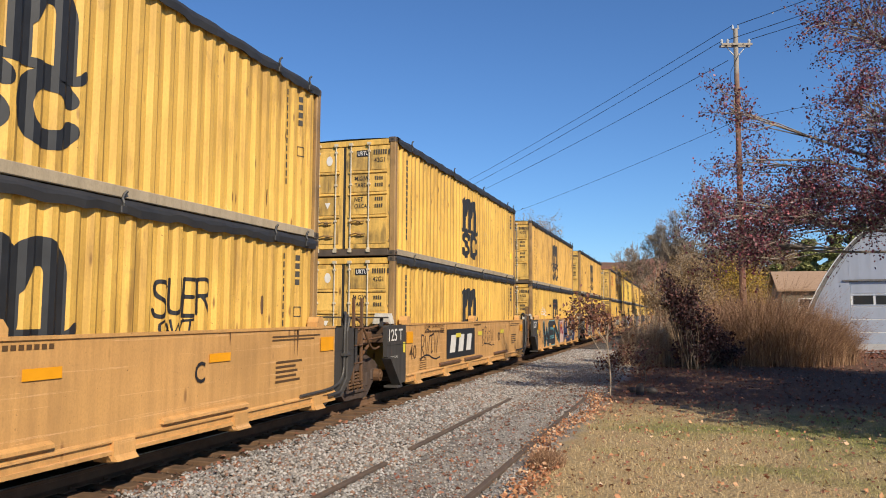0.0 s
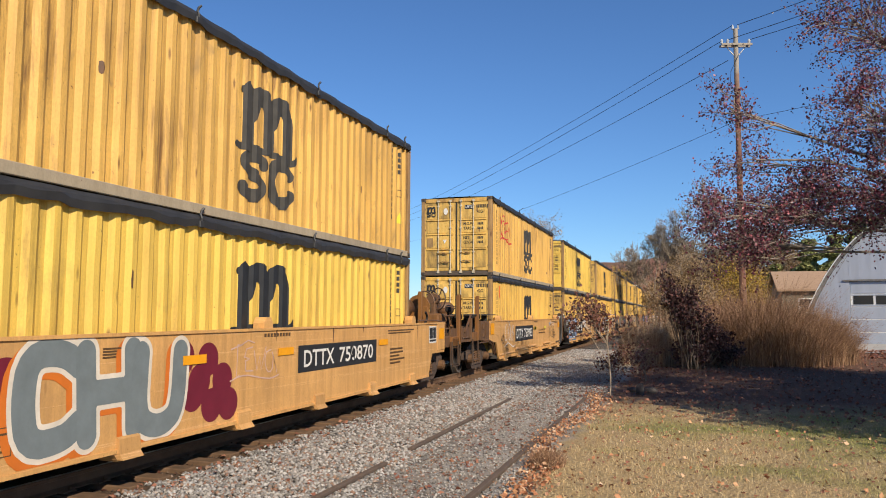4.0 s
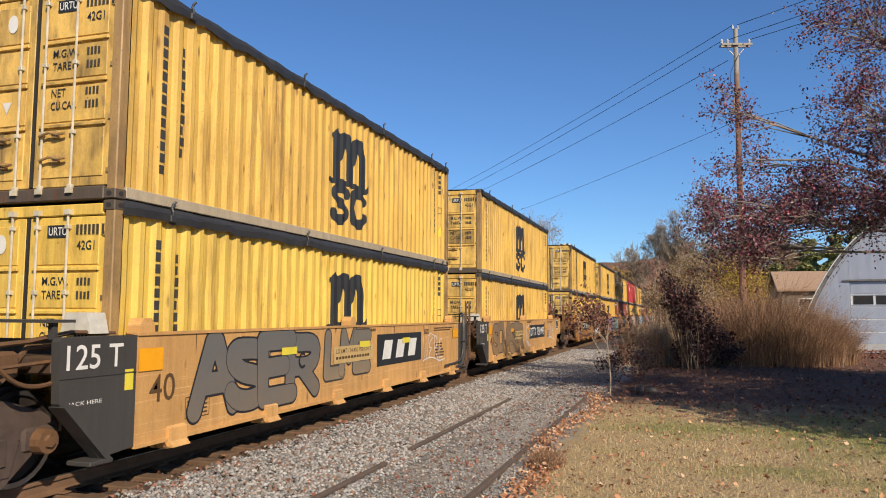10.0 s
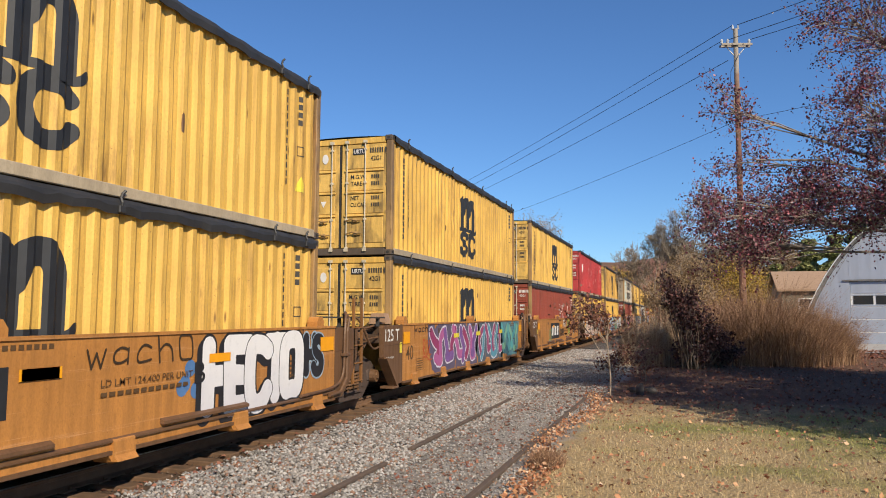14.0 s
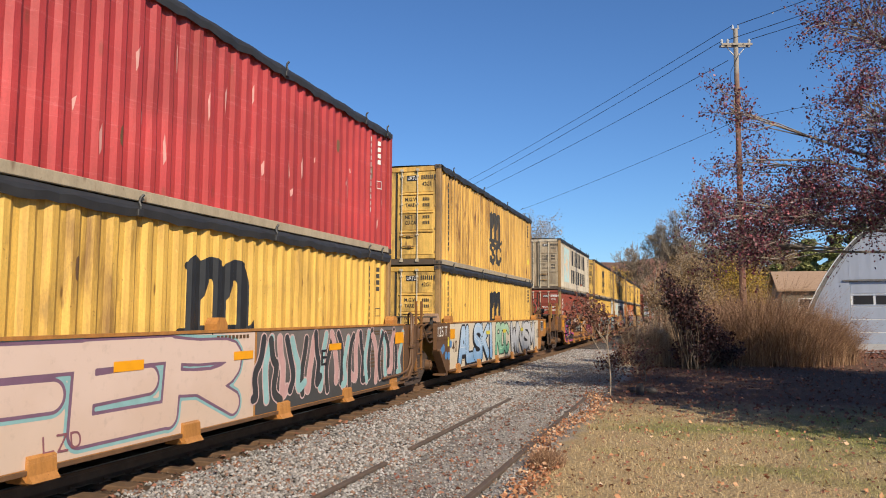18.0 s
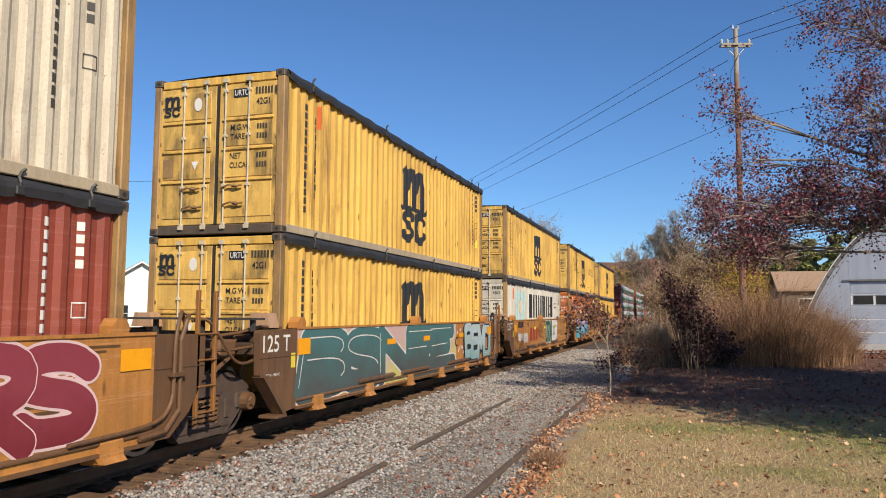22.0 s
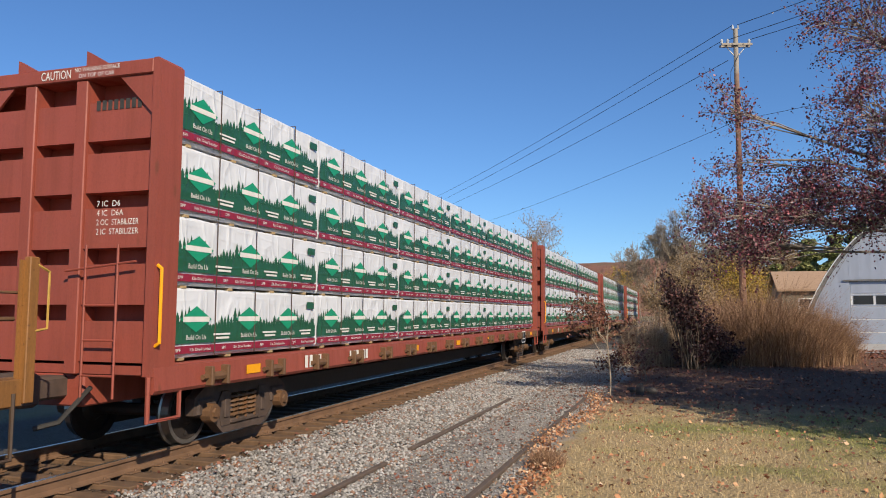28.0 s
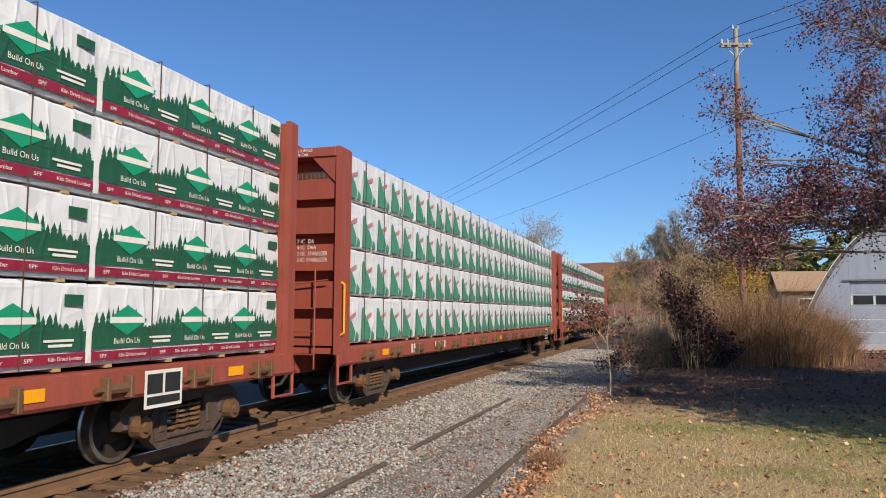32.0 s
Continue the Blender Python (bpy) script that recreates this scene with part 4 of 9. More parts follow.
    # articulated or end platforms
    if not front_end:
        put("end_platform", shared("platform_a", lambda: Geo().box(-1.33, 1.33, -0.86, 0.12, 1.12, 1.3, 0.02).box(-1.2, 1.2, -0.5, -0.42, 1.3, 1.45).box(-0.45, 0.45, -1.75, -0.3, 0.7, 1.1, 0.03).box(-1.1, 1.1, -1.2, -0.86, 1.18, 1.3, 0.02), WELL_BROWN), root, END_STEEL)
        put("pipework", shared("pipes_a", lambda: Geo().path([(1.2, 0.1, 1.5), (1.2, -0.5, 1.52), (1.15, -1.0, 1.44), (1.1, -1.6, 1.4)], 0.025).path([(1.0, 0.1, 1.4), (1.05, -0.9, 1.38), (1.2, -1.3, 1.1), (1.25, -1.7, 0.95)], 0.03).path([(1.3, -0.86, 1.25), (1.3, -1.5, 1.22), (1.28, -1.9, 1.25)], 0.02).box(0.7, 1.2, -1.5, -1.1, 1.1, 1.36, 0.03), WELL_BROWN), root)
        put("walkway", shared("walkway", lambda: Geo().box(-1.34, 1.34, -0.95, -0.6, 1.62, 1.65).box(-1.3, -1.24, -0.84, -0.78, 1.46, 1.63).box(-0.4, -0.34, -0.84, -0.78, 1.4, 1.63).box(0.4, 0.46, -0.84, -0.78, 1.4, 1.63).box(1.24, 1.3, -0.84, -0.78, 1.46, 1.63), WELL_DARK), root)
        for x in (-1.05, 1.05):
            put("post_box", shared("post_box", lambda: Geo().prism([(-0.2, 1.5), (0.2, 1.5), (0.14, 1.72), (-0.14, 1.72)], "y", -0.3, -0.04), CHROME_WHITE), root, CHROME_WHITE if paint_mat is WELL_PEACH else TAN_STEEL, at=pose(x, 0, 0))
        put("lettering", mark("end_125", lambda: shift_x(text_bm("125 T", -0.78, 1.16, -0.02, 1.40, 0.008), 1.429), WHITE_INK), root, label="white lettering")
        put("lettering", mark("end_jack", lambda: shift_x(text_bm("JACK HERE", -0.74, 0.8, -0.3, 0.85, 0.0), 1.429), WHITE_INK), root)
        put("label", mark("end_label", lambda: shift_x(marks([rect(0.02, 0.9, 0.15, 1.12)]), 1.429), YELLOW_STICK), root)
        truck(root, -1.65, 0.483, seed)
    else:
        def deck():
            g = Geo()
            g.box(-1.3, 1.3, -5.0, -1.0, 1.0, 1.08)
            g.box(-0.35, 0.35, -5.2, 0.2, 0.75, 1.05, 0.03)
            g.box(-1.3, 1.3, -1.0, 0.2, 1.1, 1.44, 0.02)
            for yy in (-4.9, -3.6, -2.3):
                g.box(-1.28, 1.28, yy, yy + 0.12, 1.08, 1.22, 0.01)
            return g

        def pipes():
            g = Geo()
            g.path([(1.2, -4.8, 1.16), (1.2, -3.4, 1.17), (1.1, -3.2, 1.3), (1.1, -2.2, 1.32), (1.25, -2.0, 1.2)], 0.025)
            g.path([(0.9, -4.6, 1.5), (0.9, -3.9, 1.5), (0.95, -3.6, 1.34), (0.7, -2.6, 1.36)], 0.02)
            g.path([(1.3, -3.6, 1.86), (0.5, -3.6, 1.86), (-1.2, -3.6, 1.86)], 0.016)
            g.path([(1.36, -3.85, 1.09), (1.38, -3.85, 1.06), (1.38, -3.1, 1.05), (1.36, -3.1, 1.08)], 0.015)
            g.path([(1.36, -1.7, 0.92), (1.42, -1.2, 0.92), (1.43, -0.75, 0.84), (1.43, -0.4, 0.5)], 0.025)
            g.path([(1.3, -1.9, 0.86), (1.4, -1.2, 0.87), (1.41, -0.8, 0.78), (1.41, -0.45, 0.45)], 0.02)
            for yy in (-3.3, -3.12, -2.75):
                g.tube((1.15, yy, 1.06), (1.15, yy, 1.36), 0.03)
                g.box(1.08, 1.22, yy - 0.06, yy + 0.06, 1.14, 1.22, 0.01)
            return g

        def hoses():
            g = Geo()
            for x, y0 in ((0.5, -5.1), (0.9, -4.7)):
                g.path([(x, y0 + 0.1 * math.sin(k * 1.3), 1.1 - 0.5 * math.sin(k * 0.52) + 0.05 * k) for k in range(7)], 0.03)
            g.path([(1.3, -2.42 + 0.12 * math.sin(k), 1.5 - 0.06 * k) for k in range(8)], 0.02)
            g.path([(0.95, -3.9 + 0.05 * math.sin(k * 2.2), 1.75 - 0.07 * k) for k in range(9)], 0.03)
            return g.box(0.9, 1.05, -4.0, -3.85, 1.75, 1.95, 0.03)
        put("end_platform", shared("deck_b", deck, END_STEEL), root)
        put("pipework", shared("pipework", pipes, END_STEEL), root, WELL_BROWN)
        put("hose", shared("hoses", hoses, HOSE), root, label="black rubber hoses")
        put("walkway", shared("walk_b", lambda: Geo().box(-1.38, 1.38, -1.7, -0.17, 1.67, 1.70).box(-1.38, 1.38, -2.87, -2.3, 1.67, 1.70).box(-1.3, 1.3, -1.0, -0.95, 1.44, 1.67), WELL_DARK), root)
        put("grating", shared("grating", lambda: [g.box(-1.2 + i * 0.12, -1.17 + i * 0.12, -2.9, -1.7, 1.6, 1.66) for g in [Geo()] for i in range(20)][0], GASKET), root)
        put("gear_housing", shared("gear_housing", lambda: Geo().box(0.2, 0.75, -4.1, -3.0, 1.08, 1.72, 0.05).box(0.3, 0.7, -3.0, -2.5, 1.08, 1.4, 0.04), WELL_BROWN), root, END_OCHRE)
        put("air_tank", shared("tank_b", lambda: Geo().tube((0.55, -3.2, 1.86), (0.55, -2.6, 1.86), 0.19, n=16).tube((0.55, -2.6, 1.86), (0.55, -2.5, 1.86), 0.19, 0.1, 16).box(0.4, 0.7, -2.75, -2.7, 1.4, 1.7).box(0.4, 0.7, -3.1, -3.05, 1.4, 1.7), WELL_BROWN, True), root, label="brown cylindrical air reservoir")
        for sg in (1, -1):
            mir = Matrix.Diagonal((sg, 1, 1, 1))
            put("brace", shared("brace", lambda: Geo().tube((1.36, -3.65, 1.2), (1.36, -3.01, 1.7), 0.03, n=4).box(1.31, 1.38, -3.03, -2.93, 0.94, 1.6, 0.008), WELL_BROWN), root, at=mir)
            for yy in (-4.24, -2.38):
                put("post", shared("post", lambda: Geo().box(-0.04, 0.04, -0.055, 0.055, 0.95, 2.23, 0.008).box(-0.055, -0.04, -0.09, 0.09, 0.95, 2.2), END_OCHRE), root, END_OCHRE, at=pose(sg * 1.38, yy, 0))
                put("grab_iron", shared("grab_iron", lambda: Geo().path([(0.03, 0.05, 1.55), (0.05, 0.17, 1.57), (0.05, 0.17, 2.1), (0.03, 0.05, 2.16)], 0.013), GRAB_YELLOW), root, label="pale yellow pipe grab iron", at=pose(sg * 1.38, yy, 0))
            put("step", shared("step", lambda: Geo().box(1.33, 1.40, -2.93, -2.40, 0.94, 1.2, 0.008), END_OCHRE), root, END_OCHRE, "ochre step plate", at=mir)
            put("step", shared("step_b", lambda: Geo().box(1.33, 1.40, -4.95, -4.3, 0.90, 1.07, 0.008), END_OCHRE), root, END_OCHRE, "ochre step plate", at=mir)
            put("stirrup", shared("stirrup", lambda: Geo().path([(1.4, -2.98, 1.0), (1.4, -2.98, 0.42), (1.4, -2.4, 0.42), (1.4, -2.4, 1.0)], 0.022), WELL_BROWN), root, END_STEEL, at=mir)
            put("stirrup", shared("stirrup_b", lambda: Geo().path([(1.4, -4.95, 1.0), (1.4, -4.9, 0.36), (1.4, -4.3, 0.36), (1.4, -4.2, 1.0)], 0.022), WELL_BROWN), root, END_STEEL, at=mir)
            put("deck_rail", shared("deck_rail", lambda: Geo().prism(list(reversed([(-4.9, 1.33), (-2.95, 1.33), (-2.95, 0.93), (-3.9, 0.95), (-4.3, 0.8), (-4.9, 0.86)])), "x", 1.3, 1.35), END_STEEL), root, WELL_BROWN, at=mir)
            put("end_box", shared("end_box", lambda: Geo().prism(list(reversed([(-2.0, 1.5), (-1.025, 1.5), (-1.025, 0.86), (-1.7, 0.92), (-2.0, 0.94)])), "x", 1.3, 1.39).box(1.39, 1.405, -1.5, -1.06, 1.08, 1.44, 0.004).box(1.39, 1.42, -1.85, -1.68, 1.25, 1.42, 0.01).box(1.39, 1.415, -1.82, -1.6, 1.02, 1.14, 0.01), WELL_BROWN), root, at=mir)
        put("brake_wheel", shared("brake_wheel", brake_wheel_geo, WELL_BROWN), root, END_STEEL, at=pose(0.65, -3.85, 2.12, 0, 0, 60))
        put("brake_stand", shared("brake_stand", lambda: Geo().box(0.45, 0.6, -3.95, -3.7, 1.08, 2.2, 0.02).tube((0.52, -3.95, 2.12), (0.52, -3.7, 2.12), 0.16, n=12), WELL_BROWN), root)
        put("coupler", shared("coupler", lambda: Geo().box(-0.16, 0.16, -5.9, -5.1, 0.72, 0.98, 0.03).box(-0.24, 0.2, -6.1, -5.8, 0.66, 1.04, 0.04), TRUCK_STEEL), root)
        truck(root, -1.5, 0.42, seed)
    if rear_end:
        def rdeck():
            g = Geo().box(-1.3, 1.3, 12.5, 15.5, 0.95, 1.04).box(-0.35, 0.35, 12.3, 15.6, 0.72, 1.0, 0.03)
            return g.box(-1.36, 1.36, 12.3, 14.1, 1.2, 1.46, 0.02)
        put("end_platform", shared("deck_a", rdeck, END_STEEL), root)
        put("pipework", shared("pipes_r", lambda: Geo().path([(1.2, 14.2, 1.12), (1.2, 14.8, 1.14), (1.1, 15.0, 1.3), (1.1, 15.5, 1.32)], 0.025).path([(1.34, 12.4, 1.56), (1.34, 14.0, 1.55), (1.3, 14.3, 1.5)], 0.018).path([(0.9, 14.2, 1.45), (0.9, 14.6, 1.42), (0.8, 15.4, 1.36)], 0.022).path([(1.3, 14.7, 1.9), (1.3, 15.5, 1.9)], 0.014).path([(1.25, 14.7, 1.66), (1.25, 15.5, 1.66)], 0.022), END_STEEL), root, WELL_BROWN)
        put("hose", shared("hoses_r", lambda: Geo().path([(0.85, 14.35 + 0.14 * math.sin(k * 0.9), 1.75 - 0.07 * k) for k in range(8)], 0.03).path([(0.4 + 0.05 * k, 15.6, 1.0 - 0.4 * math.sin(k * 0.5)) for k in range(7)], 0.03).box(0.8, 1.15, 14.75, 15.0, 1.04, 1.26, 0.03), HOSE), root, label="black rubber hoses")
        put("backing_disc", shared("backing_disc", lambda: Geo().tube((0.52, 14.72, 1.9), (0.52, 14.8, 1.9), 0.3, n=20).box(0.25, 0.8, 14.7, 14.82, 1.04, 1.9, 0.02), WELL_BROWN), root, END_OCHRE)
        put("air_tank", shared("tank", lambda: Geo().tube((0.35, 13.1, 1.84), (0.35, 14.25, 1.84), 0.25, n=20).tube((0.35, 14.25, 1.84), (0.35, 14.33, 1.84), 0.25, 0.2, 20).tube((0.35, 14.33, 1.84), (0.35, 14.38, 1.84), 0.2, 0.08, 20).tube((0.35, 12.98, 1.84), (0.35, 13.1, 1.84), 0.12, 0.25, 20), WELL_BROWN, True), root, END_OCHRE, label="brown cylindrical air reservoir")
        put("tank_bracket", shared("tank_bracket", lambda: Geo().box(0.0, 0.62, 13.0, 13.08, 1.4, 1.8).box(0.0, 0.62, 14.1, 14.16, 1.4, 1.75).box(0.62, 0.72, 14.4, 14.52, 1.4, 2.28, 0.01).prism([(-0.2, 1.46), (0.2, 1.46), (0.12, 1.75), (-0.12, 1.75)], "y", 12.35, 12.7), WELL_BROWN), root, END_OCHRE)
        put("equipment_box", shared("equip_r", lambda: Geo().box(-1.0, 0.1, 14.6, 15.2, 1.04, 1.5, 0.04).box(-0.4, 0.1, 14.9, 15.2, 1.5, 1.9, 0.03).box(0.7, 1.1, 15.1, 15.4, 1.04, 1.3, 0.02), END_STEEL), root)
        put("brake_wheel", shared("brake_wheel", brake_wheel_geo, WELL_BROWN), root, RED_BOX if u != 3 else WELL_BROWN, at=pose(0.6, 15.0, 2.0, 0, 0, 75))
        for sg in (1, -1):
            put("step", shared("step_r", lambda: Geo().box(1.33, 1.40, 14.9, 15.5, 0.88, 1.12, 0.008), END_OCHRE), root, END_OCHRE, "ochre step plate", at=Matrix.Diagonal((sg, 1, 1, 1)))
            put("post", shared("post_r", lambda: Geo().box(1.34, 1.42, 15.5, 15.61, 0.9, 2.23, 0.008).box(1.33, 1.345, 15.46, 15.65, 0.9, 2.2), END_OCHRE), root, END_OCHRE, at=Matrix.Diagonal((sg, 1, 1, 1)))
            put("grab_iron", shared("grab_iron", lambda: Geo().path([(0.03, 0.05, 1.55), (0.05, 0.17, 1.57), (0.05, 0.17, 2.1), (0.03, 0.05, 2.16)], 0.013), GRAB_YELLOW), root, label="pale yellow pipe grab iron", at=pose(sg * 1.38, 15.54, 0))
            put("stirrup", shared("stirrup_r", lambda: Geo().path([(1.4, 14.75, 1.0), (1.4, 14.75, 0.42), (1.4, 15.4, 0.42), (1.4, 15.4, 1.0)], 0.022), WELL_BROWN), root, END_STEEL, at=Matrix.Diagonal((sg, 1, 1, 1)))
            put("deck_rail", shared("deck_rail_r", lambda: Geo().box(1.28, 1.34, 14.16, 15.5, 0.86, 1.14, 0.01), WELL_BROWN), root, at=Matrix.Diagonal((sg, 1, 1, 1)))
        put("coupler", shared("coupler_r", lambda: Geo().box(-0.16, 0.16, 15.5, 16.2, 0.72, 0.98, 0.03).box(-0.2, 0.24, 16.1, 16.35, 0.66, 1.04, 0.04), TRUCK_STEEL), root)
        put("data_panel", mark("data_panel", lambda: shift_x(marks([rect(12.98, 1.05, 13.46, 1.4)]), 1.424), INK), root, label="black data panel")
        put("data_frame", mark("data_frame", lambda: shift_x(marks([rect(12.96, 1.03, 13.48, 1.06), rect(12.96, 1.39, 13.48, 1.42), rect(12.96, 1.06, 12.99, 1.39), rect(13.45, 1.06, 13.48, 1.39), rect(13.22, 1.12, 13.24, 1.39), rect(12.99, 1.11, 13.45, 1.13)]), 1.428), WHITE_INK), root)
        put("door_panel", shared("door_panel_r", lambda: Geo().box(1.42, 1.435, 13.56, 14.13, 0.84, 1.47, 0.006), WELL_PEACH), root, paint_mat)
        put("reflector", mark("amber_r", lambda: shift_x(marks([rect(13.68, 1.1, 14.06, 1.36)]), 1.439), SAFETY), root)
        truck(root, 13.78, 0.42, seed + 1)
    return root


def shift_x(bm, x):
    for v in bm.verts:
        v.co.x += x
    return bm
# ---------------------------------------------------------------- centre-beam wagons with wrapped timber
def film(name, col, var=0.08):
    """Stretched plastic wrapping: slack creases that run through the print as well."""
    n = Nodes(name, 0.42)
    v = n.noise(2.0, 5.0, 0.6, vec=shifted(n, (1, 1, 1)))
    c = n.mix(n.ramp(v, [(0.3, 0.0), (0.75, 1.0)]), tuple(x * (1 - var) for x in col), col)
    folds = None
    for turn, scale, deep in ((0.7, (1.0, 2.6, 0.7), 1.0), (-0.8, (1.0, 2.1, 0.6), 0.8), (0.1, (1.0, 0.5, 3.0), 0.5)):
        mp = n.n("ShaderNodeMapping", Vector=n.space((1, 1, 1), shift=n.n("ShaderNodeCombineXYZ", Y=n.math("MULTIPLY", n.rand(), 40.0)).outputs[0]), Rotation=(turn, 0, 0), Scale=scale)
        a = n.noise(0.9, 2.0, 0.5, vec=mp.outputs[0])
        ridge = n.math("MULTIPLY", n.ramp(n.math("ABSOLUTE", n.math("SUBTRACT", a, 0.5)), [(0.0, 1.0), (0.045, 0.0)]), deep)
        folds = ridge if folds is None else n.math("ADD", folds, ridge)
    n.bump(n.math("ADD", n.math("MULTIPLY", folds, 0.5), n.noise(2.3, 3.0, 0.5)), 0.38, 0.035)
    return n.done(c)


WRAP = film("white_wrap", (0.66, 0.68, 0.725), 0.10)
GREEN_PRINT = film("dark_green_print", (0.018, 0.10, 0.055), 0.15)
LOGO_GREEN = plain("bright_green_print", (0.01, 0.28, 0.15), 0.45, 0.1)
PINK_PRINT = film("crimson_print", (0.26, 0.018, 0.045), 0.12)
LATH = plain("sawn_lath", (0.42, 0.30, 0.16), 0.8, 0.3)
PACK_L, PACK_H, TIERS = 3.80, 0.85, 4


def wrap_geo(seed):
    """A wrapped pack: soft edges and slack folds."""
    def make():
        rng = random.Random(seed)
        g = Geo()
        n, ring = 14, []
        for i in range(n + 1):
            y = 0.01 + (PACK_L - 0.02) * i / n
            j = [rng.uniform(-0.008, 0.008) for _ in range(8)]
            e = 0.02 if i in (0, n) else 0.0
            ring.append([(0.03, y, 0.0), (1.2 - e + j[0], y, 0.0), (1.225 - e + j[1], y, 0.03), (1.235 - e + j[2], y, 0.3), (1.235 - e + j[3], y, 0.6), (1.225 - e + j[4], y, PACK_H - 0.03 + j[5]), (1.19, y, PACK_H + j[6]), (0.03, y, PACK_H + j[7])])
        vs = [p for r in ring for p in r]
        fs = [(i * 8 + j, i * 8 + (j + 1) % 8, i * 8 + 8 + (j + 1) % 8, i * 8 + 8 + j) for i in range(n) for j in range(8)]
        fs += [tuple(range(7, -1, -1)), tuple(range(n * 8, n * 8 + 8))]
        return g.add(vs, fs)
    return make


def forest_print():
    """A dark band under a row of little fir outlines."""
    rng = random.Random(11)
    out = [rect(0.04, 0.17, PACK_L - 0.04, 0.36)]
    y = 0.06
    while y < PACK_L - 0.14:
        w, h = rng.uniform(0.05, 0.1), rng.uniform(0.02, 0.13)
        k = 0.5 + 0.5 * math.sin(y * 4.9)
        top = 0.37 + h + 0.1 * k
        out.append(rect(y, 0.36, y + w, 0.37 + 0.07 * k))
        for s in range(3):
            b = 0.37 + (top - 0.37) * s / 3
            out.append([(y - 0.02 + s * 0.012, b), (y + w + 0.02 - s * 0.012, b), (y + w / 2, b + (top - 0.37) * 0.62)])
        y += w
    return out


LOGOS = (0.55, 1.75, 2.85)


def pack_prints():
    bm = marks(forest_print())
    return shift_x(bm, 1.249)


def pack_words():
    bm = bmesh.new()
    for y in LOGOS:
        text_bm("Build On Us", y - 0.2, 0.215, y + 0.2, 0.275, 0.004, bm)
    for y in (0.15, 1.1, 2.05, 3.0):
        text_bm("SPF", y, 0.075, y + 0.1, 0.115, 0.004, bm)
        text_bm("Kiln Dried Lumber", y + 0.28, 0.075, y + 0.72, 0.115, 0.002, bm)
    for f in marks_faces([rect(y + 0.36, 0.26, y + 0.74, 0.285) for y in LOGOS] + [rect(y + 0.42, 0.21, y + 0.72, 0.238) for y in LOGOS] + [rect(y - 0.27, 0.437, y + 0.27, 0.503) for y in LOGOS]):
        vs = [bm.verts.new((0, a, b)) for a, b in f]
        bm.faces.new(vs)
    for f in bm.faces:
        f.normal_update()
        if f.normal.x < 0:
            f.normal_flip()
    return shift_x(bm, 1.2605)


def marks_faces(polys):
    return polys


def hills_print():
    """Pale green slopes, repeated, on the other wrapping."""
    out = []
    for i in range(5):
        y = 0.08 + i * 0.74
        out.append([(y, 0.05), (y + 0.42, 0.05), (y + 0.46, 0.2), (y + 0.36, 0.34), (y + 0.2, 0.5), (y + 0.1, 0.66), (y + 0.03, 0.66)])
        out.append([(y + 0.46, 0.05), (y + 0.62, 0.05), (y + 0.62, 0.14), (y + 0.52, 0.22)])
    return out


def lumber_pack(car_y, row, tier, style, group):
    y, z = 0.46 + row * PACK_L, 1.17 + tier * (PACK_H + 0.035)
    lab = "timber pack in white wrapping with green fir print and crimson stripe" if style == 0 else "timber pack in white wrapping printed with pale green slopes"
    for sg in (1, -1):
        root = thing("lumber_pack", lab, "lumber pack", group)
        MOVERS.append((root, car_y + (y if sg > 0 else y + PACK_L), z, 0.0 if sg > 0 else 180.0))
        k = (row * 3 + tier * 5) % 4
        put("wrapping", shared(f"wrap{k}", wrap_geo(k), WRAP), root)
        for yy in (0.3, 1.3, 2.4, 3.4) if sg > 0 else ():
            put("lath", shared("lath", lambda: Geo().box(0.05, 1.21, 0, 0.09, -0.034, -0.001), LATH), root, at=pose(0, yy, 0))
        if sg < 0:
            continue
        if style == 0:
            put("green_print", mark("pack_green", pack_prints, GREEN_PRINT), root)
            put("stripe", mark("pack_stripe", lambda: shift_x(marks([rect(0.04, 0.05, PACK_L - 0.04, 0.145)]), 1.252), PINK_PRINT), root)
            for y0 in LOGOS:
                put("logo", mark("pack_logo", lambda: shift_x(marks([[(-0.32, 0.47), (0.32, 0.47), (0.0, 0.635)], [(-0.32, 0.47), (0.0, 0.305), (0.32, 0.47)]]), 1.2560), LOGO_GREEN), root, at=pose(0, y0, 0))
            put("lettering", mark("pack_words", pack_words, WHITE_INK), root)
            put("label", mark("pack_label", lambda: shift_x(marks([rect(3.45, 0.62, 3.7, 0.73)]), 1.255), GREEN_PRINT), root)
        else:
            put("green_print", mark("pack_hills", lambda: shift_x(marks(hills_print()), 1.252), GREEN_PRINT), root, ink((0.06, 0.25, 0.16)))
            put("pink_print", mark("pack_pink", lambda: shift_x(marks([[(0.3 + i * 0.74, 0.42), (0.55 + i * 0.74, 0.5), (0.55 + i * 0.74, 0.58), (0.3 + i * 0.74, 0.5)] for i in range(5)]), 1.255), PINK_PRINT), root, ink((0.45, 0.22, 0.22)))
        for yy in (0.95, 1.9, 2.95):
            put("strap", shared("strap", lambda: Geo().box(1.25, 1.262, -0.004, 0.004, 0.0, PACK_H + 0.01).box(0.1, 1.26, -0.004, 0.004, PACK_H + 0.005, PACK_H + 0.016), TRUCK_STEEL), root, at=pose(0, yy, 0))


def post_side(s, deep):
    """One stout corner post of an end wall."""
    return Geo().prism([(s * 1.40, 1.0), (s * 1.40, 4.64), (s * 1.36, 4.68), (s * 1.29, 4.68), (s * 1.29, 1.0)], "y", 0.0, deep)


